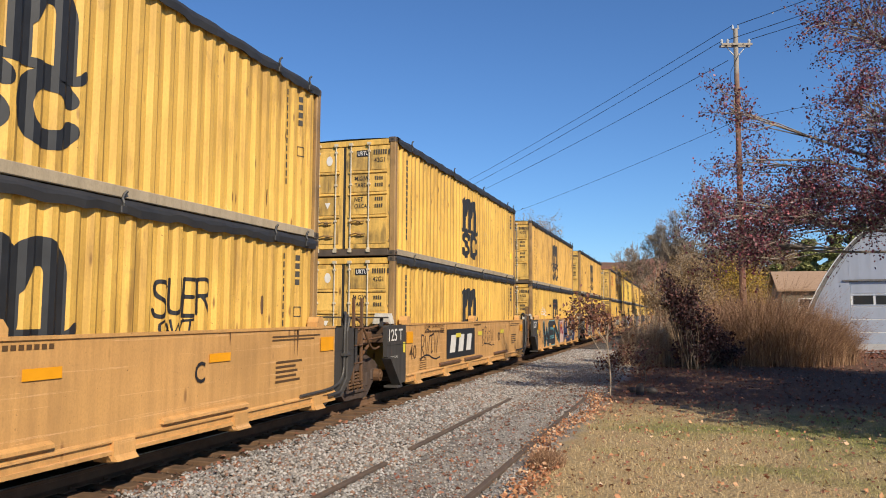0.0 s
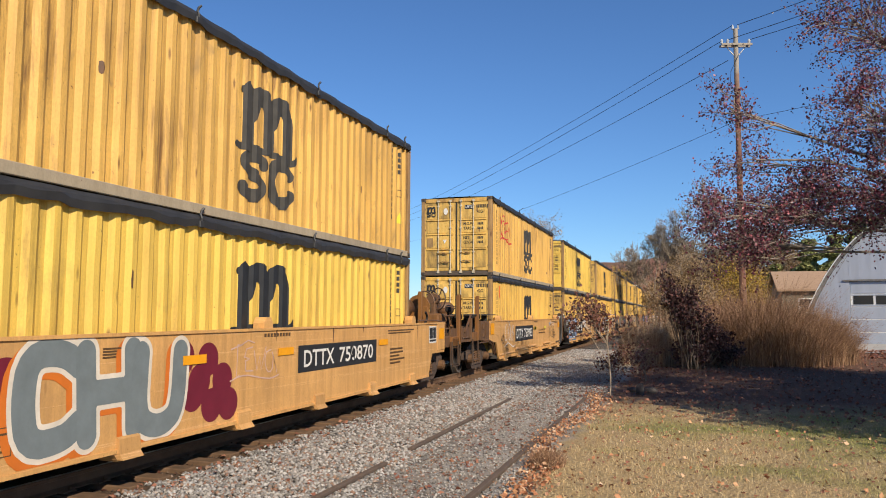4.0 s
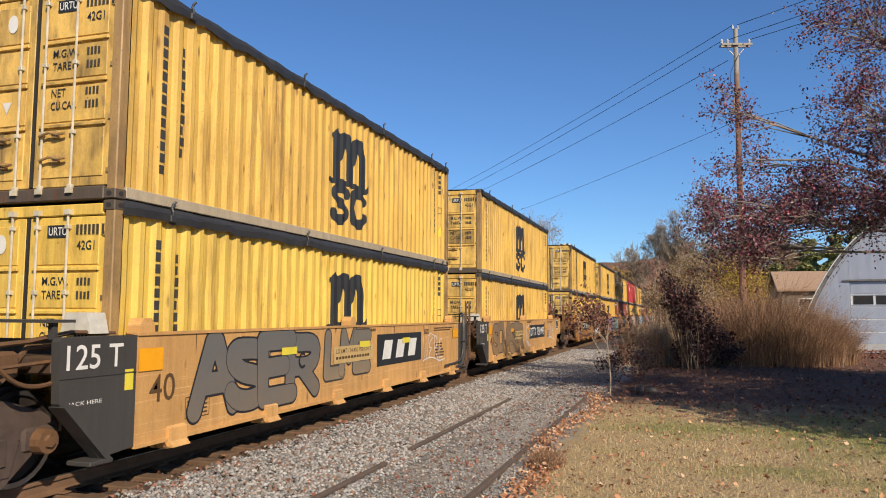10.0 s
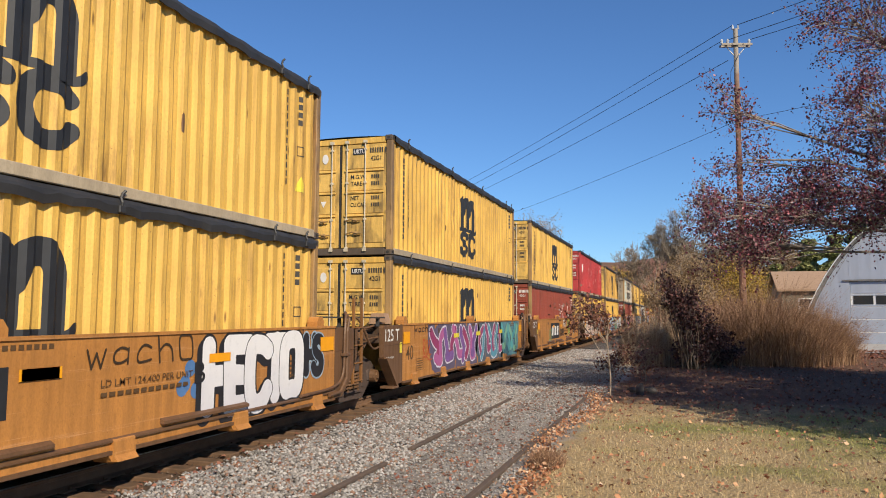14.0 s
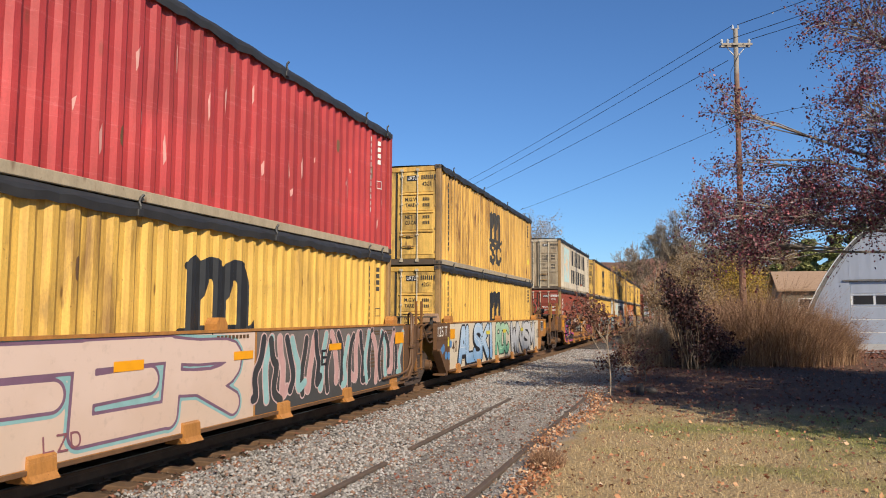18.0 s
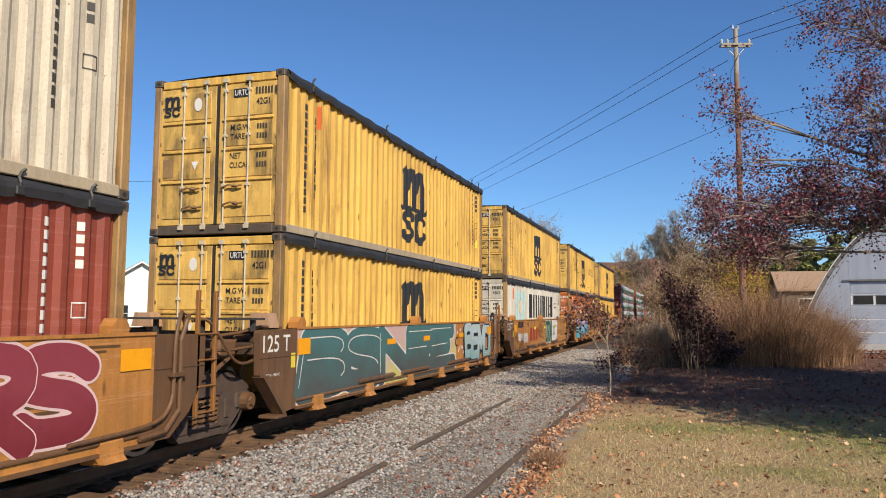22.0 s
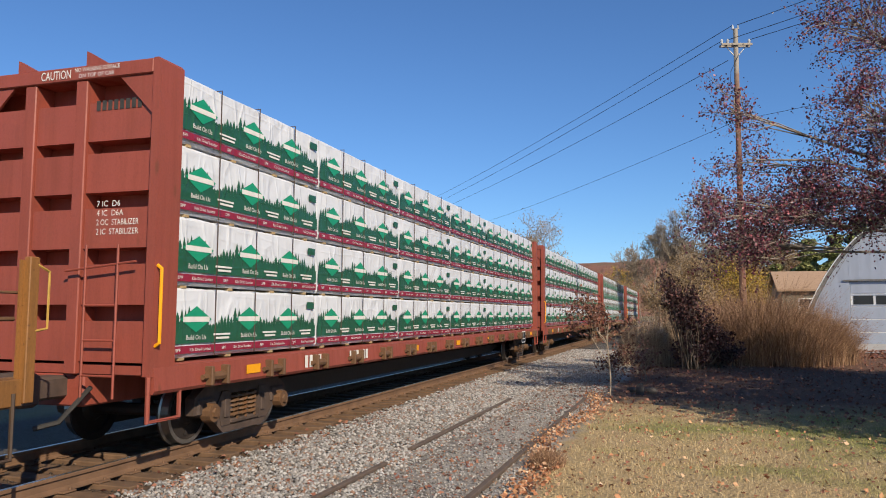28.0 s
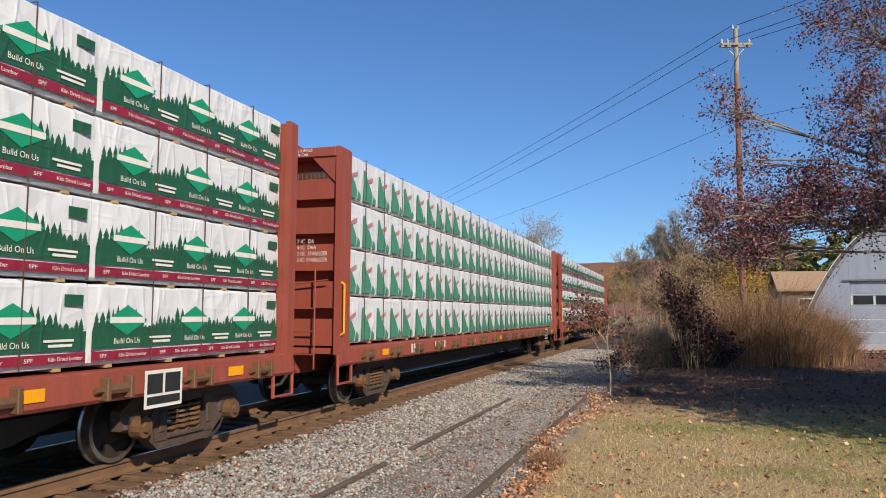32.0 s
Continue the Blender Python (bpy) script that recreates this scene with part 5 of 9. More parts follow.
def centerbeam(y, number_w, rng_seed, label):
    root = thing("centerbeam_wagon", label, "rail wagon", "lumber wagons")
    MOVERS.append((root, y, 0.0))
    for flip in (False, True):
        m = pose(0, 23.47, 0, 0, 0, 180) if flip else pose(0, 0, 0)
        deep = 0.19 if flip else 0.42
        back = deep - 0.1
        bh = put("bulkhead", shared(f"bulkhead{deep}", lambda: Geo().box(-1.29, 1.29, back, deep - 0.01, 1.0, 4.6), CENTER_RED), root, at=m)
        for s in (-1, 1):
            put("corner_post", shared(f"lumber_post{deep}{s}", lambda: post_side(s, deep), CENTER_RED), bh)
            put("corner_brace", shared(f"corner_brace{deep}{s}", lambda: Geo().prism([(s * 1.28, 4.5), (s * 0.80, 4.5), (s * 1.28, 4.02)], "y", 0.03, 0.06), CENTER_RED), bh)
        put("header", shared(f"lumber_header{deep}", lambda: Geo().box(-1.285, 1.285, 0.0, back, 4.5, 4.675, 0.012), CENTER_RED), bh)
        for x in (-0.62, 0.16):
            put("stiffener", shared(f"stiffener{deep}", lambda: Geo().box(0, 0.17, 0.02, back, 1.0, 4.5, 0.012), CENTER_RED), bh, at=pose(x, 0, 0))
        for z in (1.12, 1.78, 2.44, 3.1, 3.72):
            for x0, x1 in ((-1.285, -0.63), (-0.44, 0.15), (0.34, 1.285)):
                put("rib_plate", shared(f"rib{x0}{deep}", lambda x0=x0, x1=x1: Geo().prism([(0.06, 0.03), (back, 0.03), (back, 0.50), (0.06, 0.50)], "x", x0, x1), CENTER_RED), bh, at=pose(0, 0, z))
        put("gusset", shared("gusset", lambda: Geo().prism([(-0.75, 4.68), (-0.45, 4.68), (-0.75, 4.84)], "y", 0.02, 0.09).prism([(0.3, 4.68), (0.62, 4.68), (0.3, 4.86)], "y", 0.02, 0.09), CENTER_RED), bh)
        put("hand_rail", shared("yellow_rail", lambda: Geo().path([(1.40, 0.06, 1.34), (1.46, 0.06, 1.38), (1.46, 0.06, 2.22), (1.40, 0.06, 2.26)], 0.022), SAFETY), bh, SAFETY, "yellow hand rail")
        put("ladder", shared("end_ladder", lambda: Geo().path([(0.5, -0.06, 0.75), (0.5, -0.06, 2.5)], 0.016).path([(0.95, -0.06, 0.75), (0.95, -0.06, 2.5)], 0.016).path([(0.5, -0.06, 1.0), (0.95, -0.06, 1.0)], 0.014).path([(0.5, -0.06, 1.4), (0.95, -0.06, 1.4)], 0.014).path([(0.5, -0.06, 1.8), (0.95, -0.06, 1.8)], 0.014).path([(0.2, -0.06, 2.2), (1.2, -0.06, 2.3)], 0.014), CENTER_RED), bh)
        put("lettering", mark("caution", lambda: on_door(text_bm("CAUTION", -0.35, 4.535, 0.10, 4.64, 0.008)), WHITE_INK), bh, at=pose(0, -0.022, 0))
        put("lettering", mark("caution_small", lambda: on_door(text_bm("ON TOP OF CAR", 0.22, 4.525, 0.74, 4.575, 0.004, text_bm("NO WALKING SURFACE", 0.16, 4.60, 0.82, 4.65, 0.004))), WHITE_INK), bh, at=pose(0, -0.022, 0))
        put("number", mark("end_number", lambda: on_door(marks([rect(0.45 + i * 0.085, 4.12, 0.51 + i * 0.085, 4.24) for i in range(8)])), INK_WORN), bh, at=pose(0, 0.04, 0))
        put("lettering", mark("end_notes", lambda: on_door(text_bm("7 IC  D6", 0.52, 2.96, 0.85, 3.03, 0.0, text_bm("4 IC  D6A", 0.52, 2.85, 0.9, 2.92, 0.0, text_bm("2 OC  STABILIZER", 0.52, 2.74, 1.12, 2.81, 0.0, text_bm("2 IC  STABILIZER", 0.52, 2.63, 1.12, 2.7, 0.0))))), WHITE_INK), bh, at=pose(0, 0.04, 0))
        put("uncoupling_step", shared("end_step", lambda: Geo().path([(1.38, 0.0, 1.0), (1.38, 0.0, 0.5), (1.38, 0.55, 0.5), (1.38, 0.55, 0.95)], 0.03).path([(-1.38, 0.0, 1.0), (-1.38, 0.0, 0.5), (-1.38, 0.55, 0.5), (-1.38, 0.55, 0.95)], 0.03), CENTER_RED), bh)
        put("coupler", shared("coupler_l", lambda: Geo().box(-0.16, 0.16, -0.4, 0.3, 0.72, 0.98, 0.03).box(-0.24, 0.2, -0.58, -0.3, 0.66, 1.04, 0.04), TRUCK_STEEL), root, at=m)
        put("air_hose", shared("air_hose", lambda: Geo().path([(0.5, 0.1, 0.85), (0.5, -0.1, 0.7), (0.45, -0.3, 0.5), (0.3, -0.5, 0.45)], 0.03), GASKET), root, at=m)
    put("center_beam", shared("center_beam", lambda: Geo().box(-0.02, 0.02, 0.42, 23.29, 1.1, 4.5).box(-0.16, 0.16, 0.42, 23.29, 4.5, 4.62, 0.01), CENTER_RED), root)
    put("deck", shared("lumber_deck", lambda: Geo().box(-1.34, 1.34, 0.1, 23.44, 1.0, 1.12, 0.01).box(-0.4, 0.4, 0.1, 23.44, 0.62, 1.0, 0.02), CENTER_RED), root)
    for sg in (1, -1):
        put("side_sill", shared("lumber_sill", lambda: Geo().prism([(1.30, 1.12), (1.40, 1.1), (1.43, 0.84), (1.40, 0.80), (1.30, 0.82)], "y", 0.05, 23.45), CENTER_RED), root, at=Matrix.Diagonal((sg, 1, 1, 1)))
        for i in range(16):
            put("winch", shared("winch", lambda: Geo().tube((1.45, -0.16, 0.93), (1.45, 0.16, 0.93), 0.055, n=8).box(1.4, 1.52, -0.2, -0.14, 0.82, 1.06, 0.01).box(1.4, 1.52, 0.14, 0.2, 0.82, 1.06, 0.01).tube((1.45, -0.3, 0.93), (1.45, -0.2, 0.93), 0.035, n=6), WELL_BROWN), root, at=pose(0, 1.2 + i * 1.42, 0) @ Matrix.Diagonal((sg, 1, 1, 1)))
    put("stencil", mark("lumber_number", lambda: shift_x(marks([rect(3.55 + i * 0.15, 0.87, 3.65 + i * 0.15, 1.06) for i in range(4)] + [rect(5.2 + i * 0.14, 0.89, 5.3 + i * 0.14, 1.06) for i in range(6)]), 1.436), WHITE_INK), root)
    put("reflector", mark("lumber_reflect", lambda: shift_x(marks([rect(1.9 + i * 3.3, 0.9, 2.25 + i * 3.3, 1.02) for i in range(7)]), 1.435), SAFETY), root)
    put("data_panel", mark("lumber_panel", lambda: shift_x(marks([rect(20.1, 0.66, 20.75, 1.08)]), 1.44), WHITE_INK), root)
    put("data_panel", mark("lumber_panel2", lambda: shift_x(marks([rect(20.14, 0.82, 20.4, 1.04), rect(20.44, 0.82, 20.71, 1.04), rect(20.14, 0.7, 20.71, 0.79)]), 1.444), INK), root)
    put("sump", shared("keel", lambda: Geo().prism([(3.2, 0.62), (20.4, 0.62), (19.2, 0.34), (4.4, 0.34)], "x", -0.5, 0.5), WELL_DARK), root, GASKET)
    truck(root, 2.38, 0.42, rng_seed)
    truck(root, 21.28, 0.42, rng_seed + 1)
    return root
# ---------------------------------------------------------------- the train, from its head: the place of each unit along it
UNIT_Y = [20.80, 36.5, 51.86, 67.24, 87.07, 102.54, 118.05, 133.46, 148.95, 168.71, 184.21, 199.67, 215.20, 230.72, 250.55, 266.06, 281.57, 297.02, 312.51]
LUMBER_Y = [329.71, 354.62, 379.68, 404.5]
RAN = [(0, 21.57), (2, 42.81), (4, 63.53), (6, 84.40), (8, 105.62), (10, 126.85), (12, 148.22), (14, 169.48), (16, 191.12), (18, 212.63), (20, 234.11), (22, 255.90), (24, 277.89), (26, 300.19), (28, 322.65), (30, 345.20), (32, 367.79)]
BOXES = [  # lower and upper container of each unit
    ("yellow", "yellow"), ("yellow", "yellow"), ("yellow", "rusty"), ("fresh", "rusty"), ("yellow", "rusty"), ("yellow", "fresh"), ("yellow", "yellow"),
    ("fresh", "cream_yellow"), ("yellow", "yellow"), ("yellow", "yellow"), ("yellow", "yellow"), ("oxide", "yellow"), ("yellow", "red"), ("yellow", "rusty"),
    ("oxide2", "cream"), ("yellow", "yellow"), ("white", "yellow"), ("orange", "yellow"), ("yellow", "yellow")]
FRONT_END, REAR_END = (4, 9, 14), (3, 8, 13, 18)
WELLS, LOWER, UPPER = [], [], []
for u, y in enumerate(UNIT_Y):
    peach = u < 9
    WELLS.append(well_car(u, y, u in FRONT_END, u in REAR_END, WELL_PEACH if peach else WELL_OCHRE, u,
                          "peach-yellow steel well wagon with dark end plates, carrying two containers" if peach else "weathered ochre well wagon with graffiti, carrying two containers"))
    lo, up = BOXES[u]
    LOWER.append(container({"oxide2": "oxide", "cream_yellow": "yellow"}.get(lo, lo), y, 0.36, u * 2))
    UPPER.append(container({"oxide2": "oxide", "cream_yellow": "yellow"}.get(up, up), y, 0.36 + CH + 0.012, u * 2 + 1))
for i, y in enumerate(LUMBER_Y):
    centerbeam(y, 0, 60 + i, "brick-red centre-beam wagon loaded with wrapped timber packs")
    for row in range(6):
        for tier in range(TIERS):
            lumber_pack(y, row, tier, 1 if i == 2 else 0, "timber packs on the wagons")
# ---------------------------------------------------------------- painted marks on the wagons and containers
def ribbon(pts, w):
    """A brush stroke along points: flat bars with rounded joints."""
    n = len(pts)
    way = [Vector((pts[i + 1][0] - pts[i][0], pts[i + 1][1] - pts[i][1])).normalized() for i in range(n - 1)]
    left, right = [], []
    for i in range(n):
        a, b = way[max(i - 1, 0)], way[min(i, n - 2)]
        m = a + b
        m = m.normalized() if m.length > 0.2 else a
        k = min(1.6, 1 / max(0.3, abs(m.dot(a))))
        nx, ny = -m.y * w / 2 * k, m.x * w / 2 * k
        left.append((pts[i][0] + nx, pts[i][1] + ny))
        right.append((pts[i][0] - nx, pts[i][1] - ny))
    return [Strip([right[i], right[i + 1], left[i + 1], left[i]] for i in range(n - 1))]


def scrawl(rng, u0, v0, u1, v1, n, w):
    """A quick looping tag that cannot be read: n strokes with hooks and loops."""
    out = []
    step, h = (u1 - u0) / n, v1 - v0
    last = -1
    for i in range(n):
        a = u0 + i * step
        k = rng.choice([q for q in range(6) if q != last])
        last = k
        up, lo = v1 - h * rng.uniform(0, 0.18), v0 + h * rng.uniform(0.05, 0.25)
        m = up - lo
        if k == 0:    # a round loop with a tail
            pts = [(a + step * (0.45 + 0.4 * math.cos(t)), lo + m * (0.5 + 0.45 * math.sin(t))) for t in [1.2 + j * 0.55 for j in range(12)]] + [(a + step * 1.2, lo)]
        elif k == 1:  # a stem with a bowl and a kick
            pts = [(a + step * 0.12, lo - h * 0.05), (a + step * 0.18, up), (a + step * 0.6, up - m * 0.02), (a + step * 0.78, up - m * 0.22), (a + step * 0.55, lo + m * 0.5), (a + step * 0.22, lo + m * 0.48), (a + step * 1.05, lo - h * 0.06)]
        elif k == 2:  # a sharp zigzag
            pts = [(a, up), (a + step * 0.25, lo), (a + step * 0.5, lo + m * 0.7), (a + step * 0.68, lo), (a + step * 1.1, up + h * 0.08)]
        elif k == 3:  # three arms on a curve
            pts = [(a + step * 0.85, up), (a + step * 0.3, up - m * 0.08), (a + step * 0.15, lo + m * 0.6), (a + step * 0.55, lo + m * 0.52), (a + step * 0.16, lo + m * 0.42), (a + step * 0.25, lo + m * 0.04), (a + step * 0.95, lo + m * 0.06)]
        elif k == 4:  # a crossed stem
            pts = [(a - step * 0.1, up - m * 0.1), (a + step * 0.95, up + h * 0.03), (a + step * 0.5, up), (a + step * 0.42, lo), (a + step * 0.7, lo + m * 0.1)]
        else:         # an S-like hook
            pts = [(a + step * (0.5 + 0.36 * math.cos(0.6 + t) * (1 if t < 3.4 else -1)), up - m * t / 6.6) for t in [j * 0.6 for j in range(12)]]
        out += ribbon([(p + rng.uniform(-0.012, 0.012), q + rng.uniform(-0.012, 0.012)) for p, q in pts], w)
    sw = [(u0 - step * 0.1 + (u1 - u0) * 1.15 * t, v0 + h * (0.02 + 0.12 * math.sin(t * 5.4 + rng.random() * 0.4) + 0.1 * t)) for t in [j / 9 for j in range(10)]]
    out += ribbon(sw, w)
    if n > 3:
        out += ribbon([(u0 + step * 0.9, v1), (u0 + step * 1.4, v1 + h * 0.1), (u0 + step * 2.0, v1 + h * 0.02)], w * 0.8)
    return out


def blob(rng, cx, cy, rx, ry, n=20):
    ph, q = rng.uniform(0, 6), rng.uniform(0.04, 0.12)
    out = []
    for i in range(n):
        a = 2 * math.pi * i / n
        c, s = math.cos(a), math.sin(a)
        k = 1 + q * math.sin(3 * a + ph)
        out.append((cx + rx * k * math.copysign(abs(c) ** 0.7, c), cy + ry * k * math.copysign(abs(s) ** 0.7, s)))
    return out


def daub(name, polys, col, x, parent, label=""):
    return put(name, wall_mesh(name, shift_x(marks(polys), x), col if not isinstance(col, tuple) else ink(col)), parent, label=label)


def words(name, text, u0, v0, u1, v1, col, x, parent, weight=0.01, rng=None, lean=0.12):
    bm = letters(rng, text, u0, v0, u1, v1, weight, lean) if rng else text_bm(text, u0, v0, u1, v1, weight)
    return put(name, wall_mesh(name, shift_x(bm, x), col if not isinstance(col, tuple) else ink(col)), parent)


PX = SILL_X
BLACK, WHITE, NAVY = (0.02, 0.02, 0.024), (0.72, 0.70, 0.68), (0.02, 0.035, 0.10)
LABEL_TEXT = (0.11, 0.06, 0.025)


def sprayed(name, strokes, width, box, col, x, parent, label="", **kw):
    vs, fs = cover(strokes, width / 2, box, **kw)
    if not fs:
        return None
    me = bpy.data.meshes.new(name)
    me.from_pydata([(v[0] + x, v[1], v[2]) for v in vs], [], fs)
    me.materials.append(col if not isinstance(col, tuple) else ink(col))
    return put(name, me, parent, label=label)


FADES = {}


def fade(low, high, mid=0.85, soft=0.7):
    """Two spray colours that run into one another, with cloudy edges."""
    if (low, high, mid) not in FADES:
        n = Nodes("faded_spray_paint", 0.5)
        k = n.math("ADD", n.xyz()[2], n.math("MULTIPLY", n.math("SUBTRACT", n.noise(1.6, 3.0), 0.5), 1.3))
        c = n.mix(n.math("ADD", n.math("MULTIPLY", n.math("SUBTRACT", k, mid), 1 / soft), 0.5, True), low, high)
        c = n.mix(n.ramp(n.noise(7.0, 5.0, 0.7), [(0.55, 0.0), (0.8, 0.35)]), c, tuple(v * 0.45 for v in low))
        FADES[(low, high, mid)] = n.done(c)
    return FADES[(low, high, mid)]


BOX_LO, BOX_HI = 0.315, 1.468


def piece(u, seed, text, u0, v0, u1, v1, fill, edge, pen=0.24, rim=0.05, outer=None, ground=None, shine=None, drop=None, gap=0.12, lean=0.12, n=6):
    """A large painted piece: letters, or curls where no text is given, with a rim, and perhaps a ground, a drop shadow, an outer rim and highlights."""
    w, rng = WELLS[u], random.Random(seed)
    pen = min(pen, 0.25 * (v1 - v0))
    word = pen_word(text, u0 + pen / 2, v0 + pen / 2, u1 - pen / 2, v1 - pen / 2, rng, gap, lean) if text else curls(rng, u0, v0 + pen / 2, u1, v1 - pen / 2, n)
    flat = [st for letter in word for st in letter]
    box = (u0 - 0.35, BOX_LO, u1 + 0.35, BOX_HI)
    if ground:
        sprayed("graffiti_ground", flat, pen + 0.5, box, ground, PX + 0.0032, w, rough=0.07, seed=seed, cell=0.03)
    if outer:
        sprayed("graffiti_glow", flat, pen + rim * 2 + 0.07, box, outer, PX + 0.0044, w)
    if drop:
        sprayed("graffiti_shadow", flat, pen + rim * 2, box, drop, PX + 0.0052, w, shift=(-0.07, -0.06))
    sprayed("graffiti_outline", flat, pen + rim * 2, box, edge, PX + 0.0062, w)
    fills = fill if isinstance(fill, list) else [fill]
    for i, letter in enumerate(word):
        lift = PX + 0.0074 + 0.0009 * (i % 3)
        if i and gap < 0:
            sprayed("graffiti_line", letter, pen + rim * 0.9, box, edge, lift - 0.0004, w)
        sprayed("graffiti", letter, pen, box, fills[i % len(fills)], lift, w)
        if shine:
            sprayed("graffiti_shine", [st[:max(2, len(st) * 2 // 3)] for st in letter], 0.022, box, shine, PX + 0.0104, w, shift=(-pen * 0.26, pen * 0.2))


def bubble_piece(u, seed, text, u0, v0, u1, v1, fill, edge, pen=None, **kw):
    """A quick throw-up: fat letters run together inside one line."""
    h = v1 - v0
    piece(u, seed, text, u0, v0, u1, v1, fill, edge, pen or min(0.4 * h, 0.62 * (u1 - u0) / max(1, len(text))), 0.028, gap=-0.05, lean=0.06, **kw)


def pen_tag(u, seed, text, u0, v0, u1, v1, col, w=0.035):
    """Handwriting with a marker or a can."""
    flat = [st for letter in pen_word(text, u0, v0, u1, v1, random.Random(seed), 0.3, 0.12, 0.12) for st in letter]
    sprayed("tag", flat, w, (u0 - 0.2, BOX_LO, u1 + 0.2, BOX_HI), col, PX + 0.0112, WELLS[u], cell=0.0125)


def clouds(rng, u0, v0, u1, v1, n, r):
    """Round puffs, as strokes of no length, for painted clouds."""
    out = []
    for i in range(n):
        x = u0 + (u1 - u0) * (i + rng.uniform(0.2, 0.8)) / n
        y = rng.uniform(v0, v1)
        out.append([(x, y), (x + 0.01, y)])
    return out


def tag(u, seed, u0, v0, u1, v1, col, n=4, w=0.03):
    daub("tag", scrawl(random.Random(seed), u0, v0, u1, v1, n, w), col, PX + 0.005, WELLS[u])


def number_panel(u, y0, y1, z0, z1, digits, panel=True):
    w = WELLS[u]
    if panel:
        daub("number_panel", [rect(y0, z0, y1, z1)], INK, PX + 0.004, w, "black panel")
    h, k = z1 - z0, (y1 - y0)
    words("lettering", "DTTX", y0 + k * 0.06, z0 + h * 0.2, y0 + k * 0.40, z1 - h * 0.2, WHITE_INK, PX + 0.008, w, 0.012)
    words("number", digits, y0 + k * 0.47, z0 + h * 0.2, y1 - k * 0.06, z1 - h * 0.2, WHITE_INK, PX + 0.008, w, 0.012)


def maker_panel(u, y0, y1, z0, z1, dark=True, col=None):
    """A maker's sign as plain slanted bars."""
    w = WELLS[u]
    if dark:
        daub("sign_panel", [rect(y0, z0, y1, z1)], INK, PX + 0.004, w, "black sign panel")
    k, h = y1 - y0, z1 - z0
    a, b = z0 + h * 0.2, z1 - h * 0.2
    polys = [[(y0 + k * c, a), (y0 + k * (c + 0.17), a), (y0 + k * (c + 0.22), b), (y0 + k * (c + 0.05), b)] for c in (0.1, 0.38, 0.66)]
    daub("sign", polys, col or WHITE_INK, PX + 0.008, w)


PANELS = {3: (6.7, 9.8), 4: (2.6, 5.87), 8: (6.6, 9.88), 9: (2.95, 5.95), 14: (3.0, 5.9), 18: (6.7, 9.8)}  # number panels along the side


def common(u, letter, flip):
    """The stencils that every unit carries."""
    w = WELLS[u]
    def f(y):
        return 12.6 - y if flip else y
    front = u in FRONT_END
    if not front:
        daub("reflector", [rect(0.22, 1.08, 0.62, 1.33)], SAFETY, PX + 0.016, w, "amber reflector")
    else:
        daub("reflector", [rect(-1.0, 1.08, -0.55, 1.42)], SAFETY, PX + 0.016, w, "amber reflector")
    if u not in REAR_END:
        daub("reflector", [rect(11.9, 1.1, 12.38, 1.33)], SAFETY, PX + 0.016, w, "amber reflector")
    for y in (4.1, 6.3, 9.1):
        a = f(y)
        if u in PANELS and PANELS[u][0] - 0.25 < a < PANELS[u][1] + 0.25:
            a = PANELS[u][1] + 0.32
        daub("reflector", [rect(a - 0.22, 1.1, a + 0.24, 1.21)], YELLOW_STICK if u % 3 == 1 else SAFETY, PX + 0.0165, w, "amber reflector")
    words("lettering", "40", 0.42, 0.72, 0.86, 1.03, LABEL_TEXT, PX + 0.0045, w, 0.004)
    a = f(8.7)
    words("lettering", letter, a - 0.1, 0.87, a + 0.1, 1.12, BLACK, PX + 0.0155, w, 0.01)
    rng = random.Random(u)
    daub("small_print", [rect(10.5 + rng.uniform(0, 0.02), 0.98 - i * 0.07, 11.3 + rng.uniform(-0.3, 0.1), 1.015 - i * 0.07) for i in range(5)] + [rect(10.4, 1.36, 11.9, 1.385), rect(10.4, 1.31, 11.7, 1.335)], LABEL_TEXT, PX + 0.0045, w)
    daub("small_print", [rect(1.1, 0.5 + i * 0.05, 1.5, 0.52 + i * 0.05) for i in range(4)] + [rect(1.06, 0.46, 1.54, 0.47), rect(1.06, 0.71, 1.54, 0.72), rect(1.06, 0.47, 1.07, 0.71), rect(1.53, 0.47, 1.54, 0.71)], LABEL_TEXT, PX + 0.0045, w)
    b = f(6.1)
    daub("small_print", [rect(b - 0.4 + i * 0.085, 1.38, b - 0.34 + i * 0.085, 1.43) for i in range(9)], LABEL_TEXT, PX + 0.0045, w)
    c = f(2.75)
    daub("vent", [rect(c - 0.16, 1.25 + i * 0.03, c + 0.16, 1.268 + i * 0.03) for i in range(4)], LABEL_TEXT, PX + 0.0045, w)
    # run-down dirt under the tabs
    for k in range(4):
        y = rng.uniform(0.4, 12.2)
        daub("rust_run", [[(y, 1.47), (y + rng.uniform(0.02, 0.06), 1.47), (y + 0.02, 1.47 - rng.uniform(0.1, 0.5))]], WELL_BROWN, PX + 0.003, w)


ROLE = "CDEAAEDCBBCDEABCDEA"
for u in range(19):
    common(u, ROLE[u], 4 <= u <= 8)


